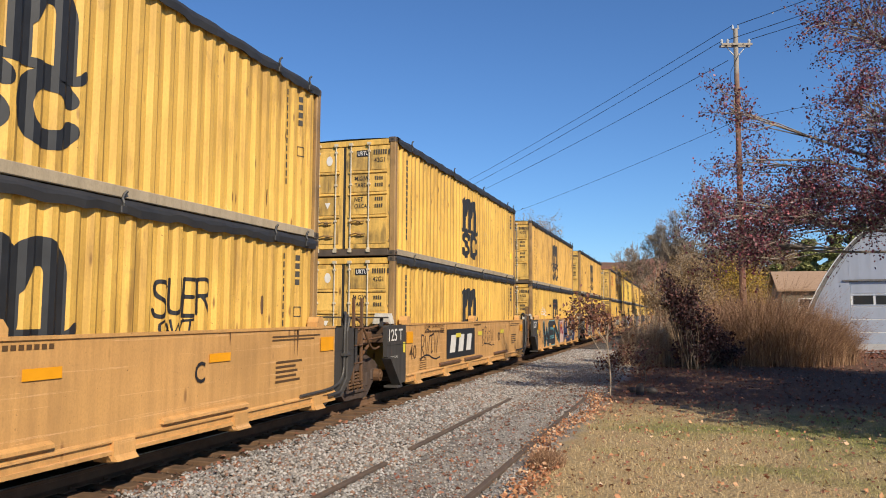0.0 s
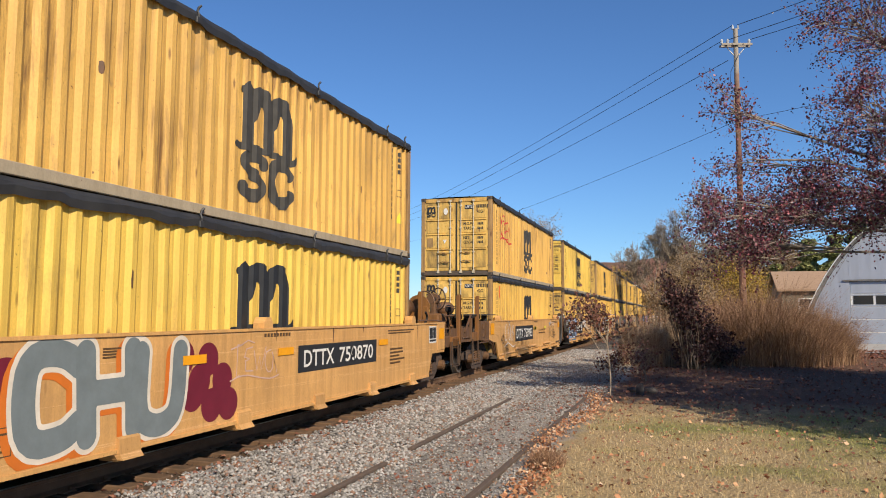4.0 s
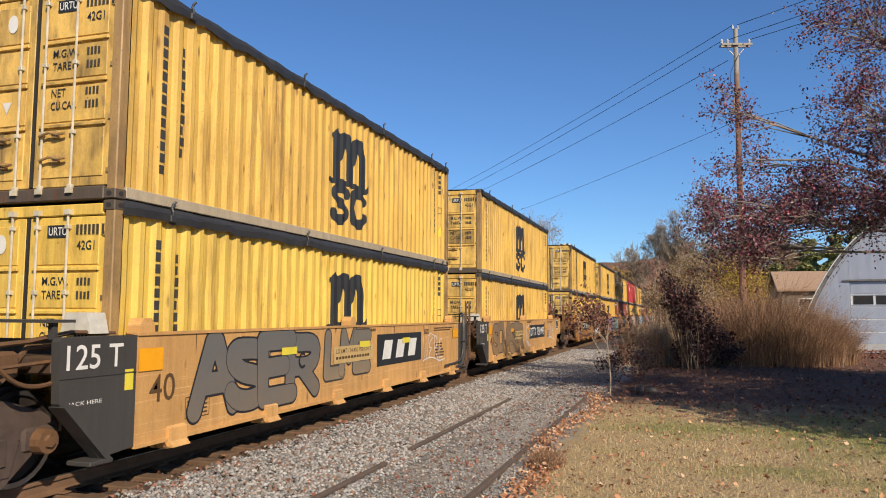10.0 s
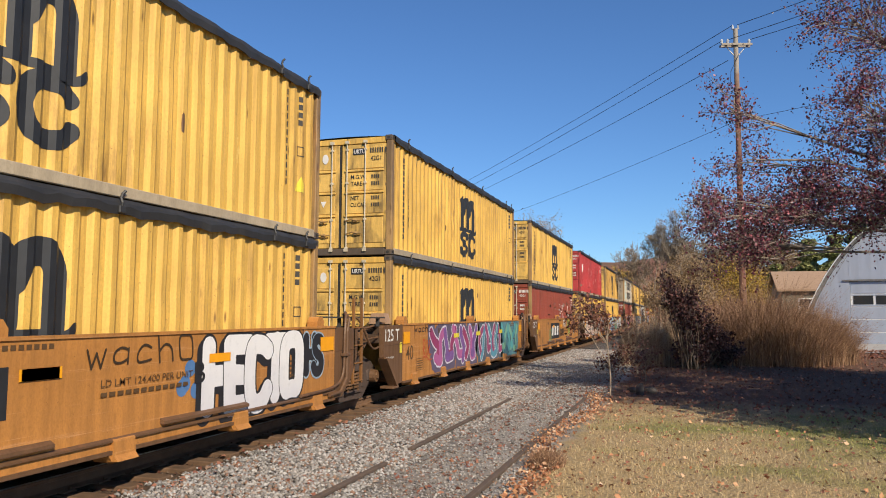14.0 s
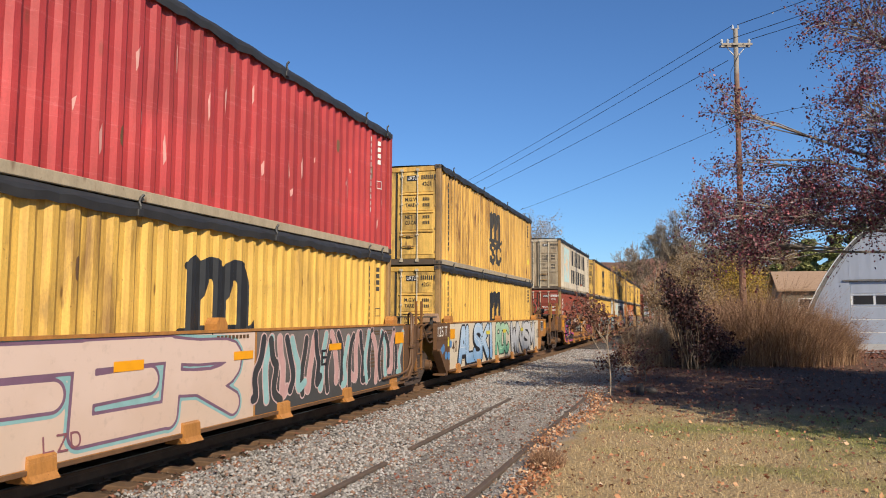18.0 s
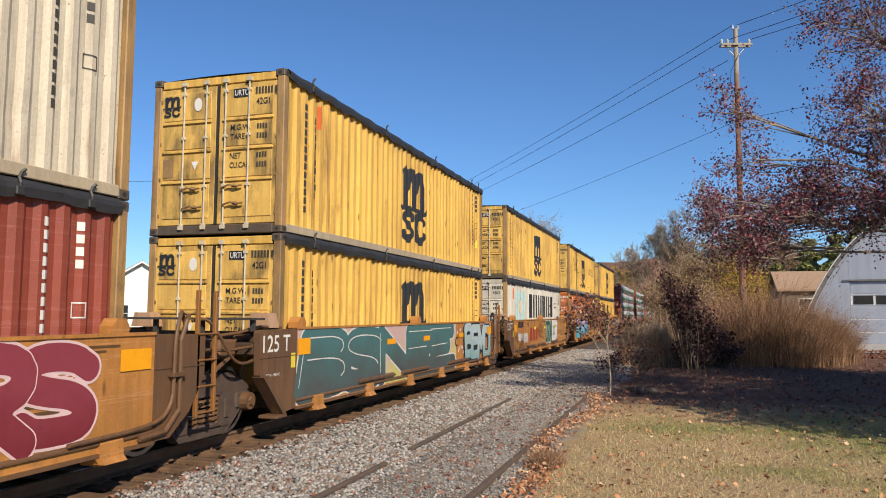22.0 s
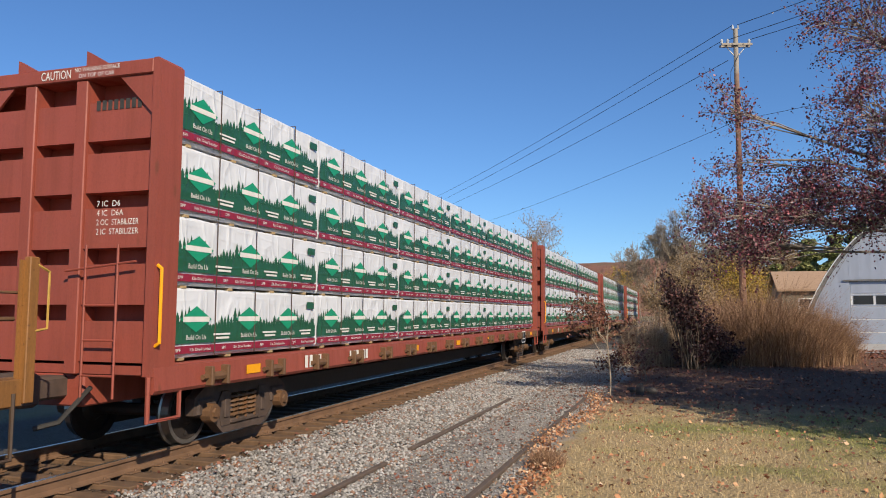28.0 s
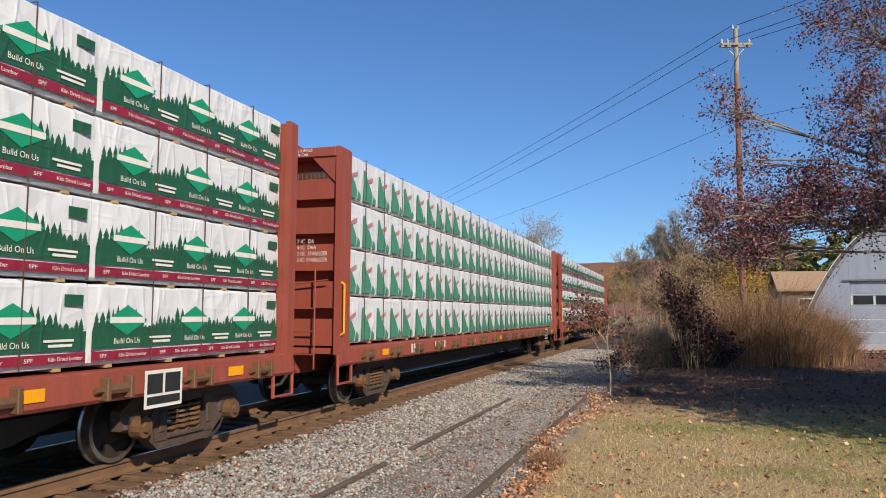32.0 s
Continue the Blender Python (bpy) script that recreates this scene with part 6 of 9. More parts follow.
def load_limit(u, y0, z0, boxed=False, text="LD LMT 124,400 PER UNIT"):
    if boxed:
        daub("label_ground", [rect(y0 - 0.08, z0 - 0.16, y0 + 1.62, z0 + 0.13)], ink((0.55, 0.38, 0.16)), PX + 0.0155, WELLS[u])
    words("lettering", text, y0, z0, y0 + 1.5, z0 + 0.085, LABEL_TEXT, PX + 0.0175, WELLS[u], 0.002)
    daub("small_print", [rect(y0 + i * 0.12, z0 - 0.09, y0 + i * 0.12 + 0.09, z0 - 0.045) for i in range(12)], LABEL_TEXT, PX + 0.0175, WELLS[u])


TEAL, CYAN, PINK = (0.16, 0.36, 0.38), (0.10, 0.42, 0.48), (0.60, 0.33, 0.30)
CREAM_P, PALE_PINK = (0.62, 0.50, 0.36), (0.64, 0.44, 0.37)
# first wagon
maker_panel(1, 3.1, 5.77, 0.58, 1.32)
tag(1, 3, 1.15, 0.66, 2.4, 1.3, BLACK, 4, 0.035)
tag(1, 4, 6.6, 0.76, 7.9, 1.28, BLACK, 5, 0.025)
load_limit(1, 1.4, 1.37)
piece(2, 21, "WEN", 1.4, 0.33, 5.8, 1.45, [BLACK, (0.03, 0.035, 0.04), BLACK], (0.12, 0.40, 0.46), 0.5, 0.035, drop=(0.02, 0.03, 0.035), gap=0.0, lean=0.05)
daub("graffiti_ground", [rect(5.8, 0.36, 7.05, 1.44)], ink(PALE_PINK), PX + 0.003, WELLS[2])
piece(2, 22, "HU", 5.95, 0.72, 6.95, 1.34, (0.30, 0.02, 0.04), (0.66, 0.5, 0.45), 0.16, 0.03)
piece(2, 23, "MUGS", 7.1, 0.32, 11.0, 1.46, [NAVY, NAVY, (0.13, 0.135, 0.125), NAVY], BLACK, 0.44, 0.02, outer=(0.70, 0.56, 0.46), drop=NAVY, gap=0.0, lean=0.05)
for k, (a, b) in enumerate(((0.75, 1.5), (3.85, 4.9))):
    rr = random.Random(k)
    sprayed("graffiti_ground", clouds(rr, a, 0.55, b, 1.3, 7, 0.2), 0.42, (a - 0.4, BOX_LO, b + 0.4, BOX_HI), (0.16, 0.012, 0.03), PX + 0.003, WELLS[3])
piece(3, 31, "CHU", 1.45, 0.36, 4.0, 1.46, (0.17, 0.20, 0.21), (0.70, 0.62, 0.52), 0.26, 0.05, drop=(0.62, 0.16, 0.02))
number_panel(3, 6.7, 9.8, 0.80, 1.22, "750870")
tag(3, 33, 4.9, 0.8, 6.0, 1.3, (0.6, 0.4, 0.33), 4, 0.02)
# second wagon
number_panel(4, 2.6, 5.87, 0.74, 1.28, "750993")
tag(4, 41, 0.95, 0.6, 2.4, 1.42, WHITE, 5, 0.03)
pen_tag(4, 42, "wellsaid", 9.5, 1.2, 10.95, 1.42, WHITE, 0.03)
tag(4, 43, 9.45, 0.66, 10.9, 1.2, (0.10, 0.07, 0.04), 5, 0.02)
load_limit(4, 7.05, 1.02)
piece(5, 51, "POSH", 0.45, 0.46, 3.0, 1.42, fade((0.03, 0.035, 0.05), (0.16, 0.19, 0.25)), (0.70, 0.70, 0.73), 0.25, 0.05, ground=(0.09, 0.22, 0.45), gap=0.0)
maker_panel(5, 3.08, 5.69, 0.63, 1.28)
bubble_piece(5, 52, "NESM", 5.75, 0.9, 7.1, 1.44, WHITE, BLACK)
tag(5, 53, 7.2, 0.8, 8.6, 1.4, WHITE, 5, 0.035)
tag(5, 54, 8.8, 0.6, 10.0, 1.4, WHITE, 4, 0.03)
tag(5, 55, 6.4, 0.4, 7.6, 0.85, (0.1, 0.07, 0.04), 4, 0.02)
# clouds and stars on a pale mint ground
rr = random.Random(6)
MURAL = (1.0, BOX_LO, 6.72, BOX_HI)
sprayed("graffiti_ground", [[(2.9, 0.45), (4.0, 0.75), (6.2, 0.85)], [(3.0, 0.4), (6.3, 0.5)], [(4.2, 1.2), (6.2, 1.25)]], 0.62, MURAL, fade((0.56, 0.58, 0.46), (0.50, 0.62, 0.56)), PX + 0.0032, WELLS[6], "pale mint painted ground")
puffs = clouds(rr, 1.1, 0.4, 2.6, 0.62, 4, 0.3) + clouds(rr, 2.0, 0.75, 2.7, 0.9, 2, 0.3)
sprayed("graffiti_outline", puffs, 0.70, MURAL, (0.06, 0.05, 0.10), PX + 0.0042, WELLS[6])
sprayed("graffiti", puffs, 0.64, MURAL, fade((0.36, 0.33, 0.38), (0.50, 0.47, 0.50)), PX + 0.0054, WELLS[6], "lilac-grey painted clouds")
puffs = clouds(rr, 2.5, 1.15, 3.4, 1.4, 4, 0.2)
sprayed("graffiti_outline", puffs, 0.40, MURAL, (0.06, 0.05, 0.10), PX + 0.0042, WELLS[6])
sprayed("graffiti", puffs, 0.34, MURAL, (0.46, 0.42, 0.46), PX + 0.0054, WELLS[6], "lilac-grey painted clouds")
puffs = clouds(rr, 3.5, 1.15, 5.7, 1.35, 6, 0.3)
sprayed("graffiti_outline", puffs, 0.56, MURAL, (0.05, 0.10, 0.14), PX + 0.0046, WELLS[6])
sprayed("graffiti", puffs, 0.50, MURAL, fade((0.20, 0.46, 0.52), (0.14, 0.40, 0.48), 1.2), PX + 0.0058, WELLS[6], "turquoise painted clouds")
for cx, cy, r in ((2.25, 0.95, 0.34), (2.95, 1.22, 0.26), (6.15, 1.12, 0.28)):
    for k, col, lift in ((1.14, BLACK, 0.0066), (1.0, (0.66, 0.58, 0.44), 0.0076)):
        pts = [(cx + k * r * (0.75 if i % 2 == 0 else 0.26) * (1 if i % 4 else 0.8) * math.sin(i * math.pi / 4), cy + k * r * (1.25 if i % 4 == 0 else 0.8 if i % 2 == 0 else 0.3) * math.cos(i * math.pi / 4)) for i in range(8)]
        daub("graffiti_accent", [[(cx, cy), pts[(i + 1) % 8], pts[i]] for i in range(8)], ink(col), PX + lift, WELLS[6], "cream four-pointed star")
for k, (t, y0, y1, z) in enumerate((("worried", 1.28, 1.86, 1.24), ("and", 1.5, 1.75, 1.06), ("happy", 1.22, 1.62, 0.93))):
    pen_tag(6, 60 + k, t, y0, z, y1, z + 0.16, (0.05, 0.03, 0.06), 0.022)
load_limit(6, 4.2, 0.93, True, "LD LMT 124000 PER UNIT")
maker_panel(6, 6.9, 9.1, 0.5, 1.45, False, ink((0.30, 0.03, 0.03)))
bubble_piece(6, 62, "SO", 9.35, 0.4, 10.3, 1.42, (0.62, 0.5, 0.38), BLACK)
tag(6, 63, 10.4, 1.15, 11.6, 1.45, WHITE, 6, 0.03)
SMOKE = fade((0.17, 0.14, 0.11), (0.13, 0.125, 0.12))
bubble_piece(7, 71, "ASER", 1.1, 0.38, 4.5, 1.47, SMOKE, BLACK, 0.42)
bubble_piece(7, 72, "LME", 4.7, 0.6, 6.6, 1.47, fade((0.26, 0.19, 0.12), (0.17, 0.15, 0.12)), (0.05, 0.045, 0.04))
load_limit(7, 5.1, 1.02, True)
maker_panel(7, 6.93, 9.5, 0.69, 1.31)
tag(7, 73, 9.65, 0.6, 11.1, 1.2, WHITE, 4, 0.025)
HAZE = fade((0.30, 0.18, 0.085), (0.23, 0.155, 0.09))
bubble_piece(8, 81, "SO", 0.7, 0.4, 2.3, 1.44, HAZE, (0.06, 0.05, 0.045))
bubble_piece(8, 82, "ASER", 2.4, 0.34, 5.4, 1.46, HAZE, (0.07, 0.055, 0.045), 0.36)
load_limit(8, 3.9, 0.98, True)
number_panel(8, 6.6, 9.88, 0.76, 1.28, "750993")
tag(8, 83, 5.95, 0.5, 6.7, 1.42, WHITE, 3, 0.035)
tag(8, 84, 10.75, 0.62, 12.15, 1.25, WHITE, 5, 0.03)
# third wagon
tag(9, 91, 0.95, 0.66, 2.1, 1.4, WHITE, 4, 0.035)
number_panel(9, 2.95, 5.95, 0.78, 1.24, "751132")
pen_tag(9, 92, "wachO", 6.8, 1.14, 8.6, 1.48, (0.05, 0.03, 0.015), 0.026)
load_limit(9, 7.05, 0.95)
piece(9, 93, "HECTO", 8.75, 0.36, 11.35, 1.46, fade((0.62, 0.61, 0.64), (0.74, 0.73, 0.73)), BLACK, 0.27, 0.035, drop=BLACK, gap=-0.02, lean=0.05)
sprayed("graffiti_ground", clouds(rr, 8.3, 0.45, 8.75, 1.1, 5, 0.1), 0.2, (8.1, BOX_LO, 9.0, BOX_HI), (0.09, 0.2, 0.42), PX + 0.003, WELLS[9])
bubble_piece(9, 94, "HS", 11.35, 0.7, 12.05, 1.42, BLACK, (0.3, 0.4, 0.5))
pen_tag(10, 101, "wachO", 0.9, 1.3, 2.1, 1.46, (0.05, 0.03, 0.015), 0.02)
tag(10, 102, 1.5, 0.65, 2.1, 1.2, (0.45, 0.07, 0.02), 3, 0.03)
piece(10, 103, "", 2.2, 0.36, 6.2, 1.46, [(0.30, 0.05, 0.14), (0.42, 0.12, 0.30), (0.2, 0.1, 0.3)], (0.62, 0.58, 0.66), 0.24, 0.04, ground=(0.12, 0.1, 0.16), n=9)
piece(10, 104, "", 6.4, 0.36, 9.2, 1.46, [(0.32, 0.06, 0.16), (0.1, 0.3, 0.4)], (0.6, 0.6, 0.66), 0.2, 0.04, ground=(0.09, 0.12, 0.16), n=7)
piece(10, 105, "", 9.3, 0.4, 11.7, 1.46, [(0.10, 0.36, 0.38), (0.2, 0.42, 0.3)], (0.07, 0.14, 0.2), 0.22, 0.04, ground=(0.1, 0.24, 0.28), n=6)
maker_panel(11, 3.4, 5.86, 0.6, 1.3)
tag(11, 111, 2.95, 0.5, 3.75, 1.1, (0.20, 0.32, 0.16), 3, 0.04)
pen_tag(11, 112, "FhT", 7.0, 1.05, 8.1, 1.42, WHITE, 0.06)
sprayed("graffiti_ground", clouds(rr, 6.0, 0.8, 7.2, 0.95, 4, 0.1), 0.16, (5.8, BOX_LO, 7.4, BOX_HI), (0.16, 0.09, 0.04), PX + 0.003, WELLS[11])
pen_tag(11, 113, "JAVONE", 5.98, 0.66, 7.25, 1.0, (0.04, 0.035, 0.03), 0.05)
piece(11, 114, "9t", 8.4, 0.66, 9.3, 1.42, (0.02, 0.05, 0.03), (0.50, 0.62, 0.10), 0.08, 0.05)
load_limit(11, 7.0, 0.96)
tag(11, 116, 9.5, 0.7, 10.1, 1.3, (0.34, 0.13, 0.10), 3, 0.04)
for k, ch in enumerate("SIER"):
    pen_tag(11, 115 + k, ch, 10.25 + 0.11 * k, 1.22 - 0.2 * k, 10.5 + 0.11 * k, 1.42 - 0.2 * k, WHITE, 0.04)
daub("graffiti_ground", [rect(0.22, 0.31, 6.6, 1.462)], fade((0.60, 0.45, 0.35), (0.66, 0.50, 0.41)), PX + 0.0028, WELLS[12], "pale pink painted ground")
piece(12, 121, "AFER", 0.6, 0.36, 6.3, 1.46, fade((0.60, 0.44, 0.35), (0.66, 0.50, 0.42)), (0.20, 0.11, 0.17), 0.36, 0.035, outer=(0.26, 0.46, 0.46), gap=0.05)
for k, (t, y0, y1) in enumerate((("LZD", 3.0, 3.5), ("ESAP", 1.1, 2.1))):
    pen_tag(12, 124 + k, t, y0, 0.40, y1, 0.58, (0.26, 0.10, 0.12), 0.022)
daub("graffiti_ground", [rect(6.65, 0.31, 12.4, 1.462)], fade((0.06, 0.06, 0.06), (0.15, 0.13, 0.12)), PX + 0.0028, WELLS[12], "black painted ground")
piece(12, 122, "", 6.6, 0.34, 12.3, 1.46, [(0.045, 0.045, 0.05), (0.30, 0.5, 0.5), (0.05, 0.05, 0.05), (0.56, 0.33, 0.31)], (0.60, 0.42, 0.40), 0.13, 0.022, n=26)
daub("graffiti_ground", [rect(0.22, 0.31, 12.38, 1.462)], fade((0.60, 0.50, 0.37), (0.66, 0.58, 0.46)), PX + 0.0028, WELLS[13], "cream painted ground")
piece(13, 131, "ALSKI", 0.95, 0.34, 5.0, 1.46, fade((0.20, 0.36, 0.58), (0.44, 0.58, 0.74)), BLACK, 0.33, 0.05, outer=(0.70, 0.66, 0.58), drop=BLACK, shine=(0.7, 0.74, 0.78), gap=-0.02)
piece(13, 132, "ROC", 5.05, 0.4, 7.05, 1.44, fade((0.16, 0.42, 0.26), (0.40, 0.60, 0.42)), (0.03, 0.06, 0.04), 0.22, 0.045, shine=(0.6, 0.72, 0.6))
piece(13, 133, "WNSM", 7.15, 0.34, 11.7, 1.46, fade((0.40, 0.41, 0.42), (0.56, 0.56, 0.57)), BLACK, 0.30, 0.05, outer=(0.70, 0.68, 0.64), drop=BLACK, shine=(0.72, 0.72, 0.72))
sprayed("graffiti_ground", clouds(rr, -0.6, 0.6, 0.4, 1.0, 5, 0.1), 0.2, (-0.7, 0.5, 0.6, 1.44), (0.10, 0.25, 0.5), PX + 0.0125, WELLS[13])
pen_tag(13, 134, "SO", 12.0, 0.75, 12.6, 1.1, BLACK, 0.03)
# fourth wagon
piece(14, 141, "SOL", -0.1, 0.33, 3.0, 1.47, BLACK, (0.55, 0.06, 0.36), 0.42, 0.075, ground=(0.72, 0.30, 0.02), shine=(0.70, 0.62, 0.68), gap=0.06)
pen_tag(14, 142, "SUER.SUER.", 2.95, 1.22, 5.2, 1.45, WHITE, 0.045)
number_panel(14, 3.0, 5.9, 0.72, 1.14, "751356")
pen_tag(14, 143, "SUERO", 6.9, 1.12, 8.1, 1.42, WHITE, 0.045)
daub("graffiti_ground", [rect(6.02, 0.9, 6.5, 1.3)], SAFETY, PX + 0.0028, WELLS[14])
tag(14, 145, 6.0, 0.72, 6.5, 1.05, WHITE, 3, 0.04)
bubble_piece(14, 144, "HERS", 8.25, 0.38, 11.6, 1.47, fade((0.17, 0.02, 0.03), (0.24, 0.04, 0.06)), (0.70, 0.50, 0.50), 0.48)
daub("graffiti_ground", [rect(0.22, 0.33, 8.7, 1.462)], fade((0.50, 0.46, 0.16), (0.52, 0.36, 0.34)), PX + 0.0028, WELLS[15], "pink and yellow painted ground")
TEAL_DARK = fade((0.07, 0.085, 0.085), (0.06, 0.15, 0.155))
piece(15, 151, "BSNEE", 0.3, 0.33, 8.5, 1.46, TEAL_DARK, TEAL_DARK, 0.28, 0.07, outer=(0.66, 0.62, 0.60), shine=(0.66, 0.64, 0.62), gap=0.0, lean=0.25)
sprayed("graffiti_accent", clouds(rr, 8.6, 0.5, 9.4, 1.3, 9, 0.06), 0.09, (8.4, BOX_LO, 9.6, BOX_HI), (0.68, 0.56, 0.54), PX + 0.0034, WELLS[15], "pale pink paint dots")
piece(15, 152, "BEMO", 9.5, 0.40, 12.35, 1.46, fade((0.20, 0.34, 0.36), (0.40, 0.50, 0.56)), BLACK, 0.24, 0.05, outer=(0.60, 0.40, 0.37), drop=BLACK, shine=(0.5, 0.55, 0.3), gap=0.0)
maker_panel(16, 2.9, 5.0, 0.5, 1.34, False, ink((0.34, 0.03, 0.025)))
pen_tag(16, 160, "OREGONE", 0.95, 1.22, 1.9, 1.42, BLACK, 0.04)
pen_tag(16, 161, "CUEBAll!!", 0.95, 0.74, 1.85, 1.0, WHITE, 0.05)
pen_tag(16, 166, "WXON", 1.98, 0.66, 2.6, 1.0, WHITE, 0.06)
tag(16, 162, 4.9, 0.72, 6.0, 1.28, BLACK, 4, 0.03)
bubble_piece(16, 163, "DOPON", 6.6, 0.46, 8.1, 1.46, (0.015, 0.10, 0.05), WHITE)
bubble_piece(16, 164, "BER", 8.2, 0.5, 9.7, 1.46, (0.7, 0.69, 0.67), BLACK)
tag(16, 165, 9.8, 0.62, 11.2, 1.4, (0.6, 0.45, 0.25), 5, 0.025)
sprayed("graffiti_ground", clouds(rr, 0.3, 0.45, 5.2, 1.3, 12, 0.06), 0.2, (0.2, BOX_LO, 5.6, BOX_HI), (0.42, 0.05, 0.06), PX + 0.003, WELLS[17], "red sprayed blots")
piece(17, 171, "EARN", 0.85, 0.33, 5.6, 1.46, fade((0.07, 0.40, 0.50), (0.46, 0.36, 0.66), 1.05, 0.45), BLACK, 0.36, 0.045, outer=(0.66, 0.52, 0.56), drop=BLACK, shine=(0.68, 0.70, 0.74))
bubble_piece(17, 173, "SK", 5.7, 0.55, 6.6, 1.45, (0.14, 0.26, 0.5), BLACK)
pen_tag(17, 174, "vent.", 0.3, 1.2, 0.85, 1.42, BLACK, 0.022)
maker_panel(17, 7.2, 9.3, 0.55, 1.36, False, ink((0.17, 0.055, 0.02)))
tag(17, 172, 9.2, 0.6, 11.8, 1.4, (0.5, 0.36, 0.2), 7, 0.035)
piece(18, 181, "", 0.8, 0.4, 5.2, 1.44, [(0.42, 0.36, 0.08), (0.1, 0.3, 0.3)], (0.04, 0.12, 0.12), 0.22, 0.04, n=8)
number_panel(18, 6.7, 9.8, 0.78, 1.2, "751356")
bubble_piece(18, 182, "SOEN", 10.15, 0.42, 12.8, 1.46, (0.03, 0.03, 0.034), WHITE)


def on_box(box, polys, col, name="tag", label=""):
    return put(name, wall_mesh(name, conform(marks(polys)), col if not isinstance(col, tuple) else ink(col)), box, label=label)


def box_word(box, seed, text, u0, v0, u1, v1, col, w=0.05, name="tag"):
    """Handwriting sprayed over the corrugated side."""
    flat = [st for letter in pen_word(text, u0, v0, u1, v1, random.Random(seed), 0.22, 0.1, 0.1) for st in letter]
    vs, fs = cover(flat, w / 2, (u0 - 0.2, v0 - 0.15, u1 + 0.2, v1 + 0.15), cell=0.0125)
    bm = bmesh.new()
    pts = [bm.verts.new(p) for p in vs]
    for f in fs:
        bm.faces.new([pts[i] for i in f])
    return put(name, wall_mesh(name, conform(bm), ink(col)), box)


box_word(LOWER[0], 1, "SUER", 8.1, 1.32, 9.2, 1.78, BLACK)
on_box(LOWER[0], scrawl(random.Random(2), 8.2, 1.05, 8.9, 1.28, 3, 0.03), BLACK)
on_box(LOWER[2], scrawl(random.Random(3), 2.2, 1.3, 3.4, 1.6, 4, 0.03), WHITE)
on_box(UPPER[4], scrawl(random.Random(4), 1.3, 1.25, 2.8, 2.1, 5, 0.05), (0.5, 0.03, 0.03))
box_word(LOWER[6], 5, "SHOT", 3.4, 1.2, 5.2, 2.0, BLACK)
for i, ch in enumerate("SUER"):
    box_word(LOWER[6], 6 + i, ch, 7.1 + 0.1 * i, 1.98 - 0.27 * i, 7.45 + 0.1 * i, 2.2 - 0.27 * i, BLACK)
on_box(LOWER[6], scrawl(random.Random(7), 10.4, 1.2, 11.2, 1.8, 3, 0.04), WHITE)
on_box(LOWER[9], scrawl(random.Random(8), 3.0, 1.36, 4.6, 1.86, 5, 0.03), (0.2, 0.09, 0.03))
box_word(LOWER[11], 9, "SHOT", 7.2, 1.18, 9.2, 1.82, WHITE)
on_box(LOWER[11], ribbon([(9.35, 1.5), (9.85, 1.5)], 0.04) + ribbon([(9.7, 1.62), (9.85, 1.5), (9.7, 1.38)], 0.04) + scrawl(random.Random(3), 10.05, 1.2, 10.5, 1.8, 1, 0.045), WHITE)
on_box(UPPER[12], [rect(0.75, 1.35, 1.05, 1.8), rect(1.1, 1.45, 1.3, 1.85), rect(1.35, 1.45, 1.45, 1.9)], WHITE_INK, "emblem", "white painted emblem")


def letter_bars(y0, y1, z0, z1, n):
    """Plain bars that stand for large painted lettering."""
    step = (y1 - y0) / n
    return [rect(y0 + (i + k) * step, z0, y0 + (i + k + 0.3) * step, z1) for i in range(n) for k in (0.1, 0.56)]


on_box(UPPER[14], letter_bars(4.0, 10.0, 1.45, 2.3, 6), INK, "lettering", "large dark lettering bars")
on_box(UPPER[14], letter_bars(3.9, 10.0, 0.45, 1.2, 7), INK, "lettering", "large dark lettering bars")
on_box(UPPER[14], [rect(1.4, 0.45, 3.05, 2.25)], ink((0.40, 0.55, 0.55)), "emblem", "faded pale-blue square")
on_box(LOWER[16], letter_bars(4.0, 10.0, 1.2, 2.15, 6), INK, "lettering", "large dark lettering bars")
on_box(LOWER[16], [rect(1.6, 1.1, 3.25, 2.2)], ink((0.40, 0.56, 0.56)), "emblem", "faded pale-blue square")
for box, cy, cz, r in ((LOWER[16], 2.4, 1.62, 0.5), (UPPER[14], 2.22, 1.35, 0.75)):
    star = [(cy + (r if i % 2 else 0.4 * r) * math.cos(i * math.pi / 7), cz + (r if i % 2 else 0.4 * r) * math.sin(i * math.pi / 7)) for i in range(14)]
    put("emblem_star", wall_mesh("emblem_star", shift_x(conform(marks([[(cy, cz), star[i], star[(i + 1) % 14]] for i in range(14)])), 0.005), ink((0.62, 0.50, 0.36))), box, label="pale faded star")
on_box(LOWER[14], [rect(0.7, 2.0 - i * 0.19, 0.86, 2.14 - i * 0.19) for i in range(9)], WHITE_INK, "lettering")
box_word(LOWER[17], 11, "SHOTER", 2.2, 1.15, 5.7, 1.85, WHITE)
on_box(LOWER[17], scrawl(random.Random(12), 7.4, 1.3, 9.6, 1.8, 5, 0.04), (0.5, 0.6, 0.66))
on_box(LOWER[17], [[(1.0, 1.95), (1.15, 1.95), (1.3, 2.3), (1.15, 2.3)], [(1.25, 1.95), (1.35, 1.95), (1.45, 2.2), (1.38, 2.25)]] + [rect(0.95 + i * 0.09, 1.76, 1.02 + i * 0.09, 1.86) for i in range(7)], WHITE_INK, "emblem", "small white emblem")
on_box(UPPER[17], scrawl(random.Random(13), 1.8, 1.2, 3.6, 1.95, 5, 0.035), BLACK)
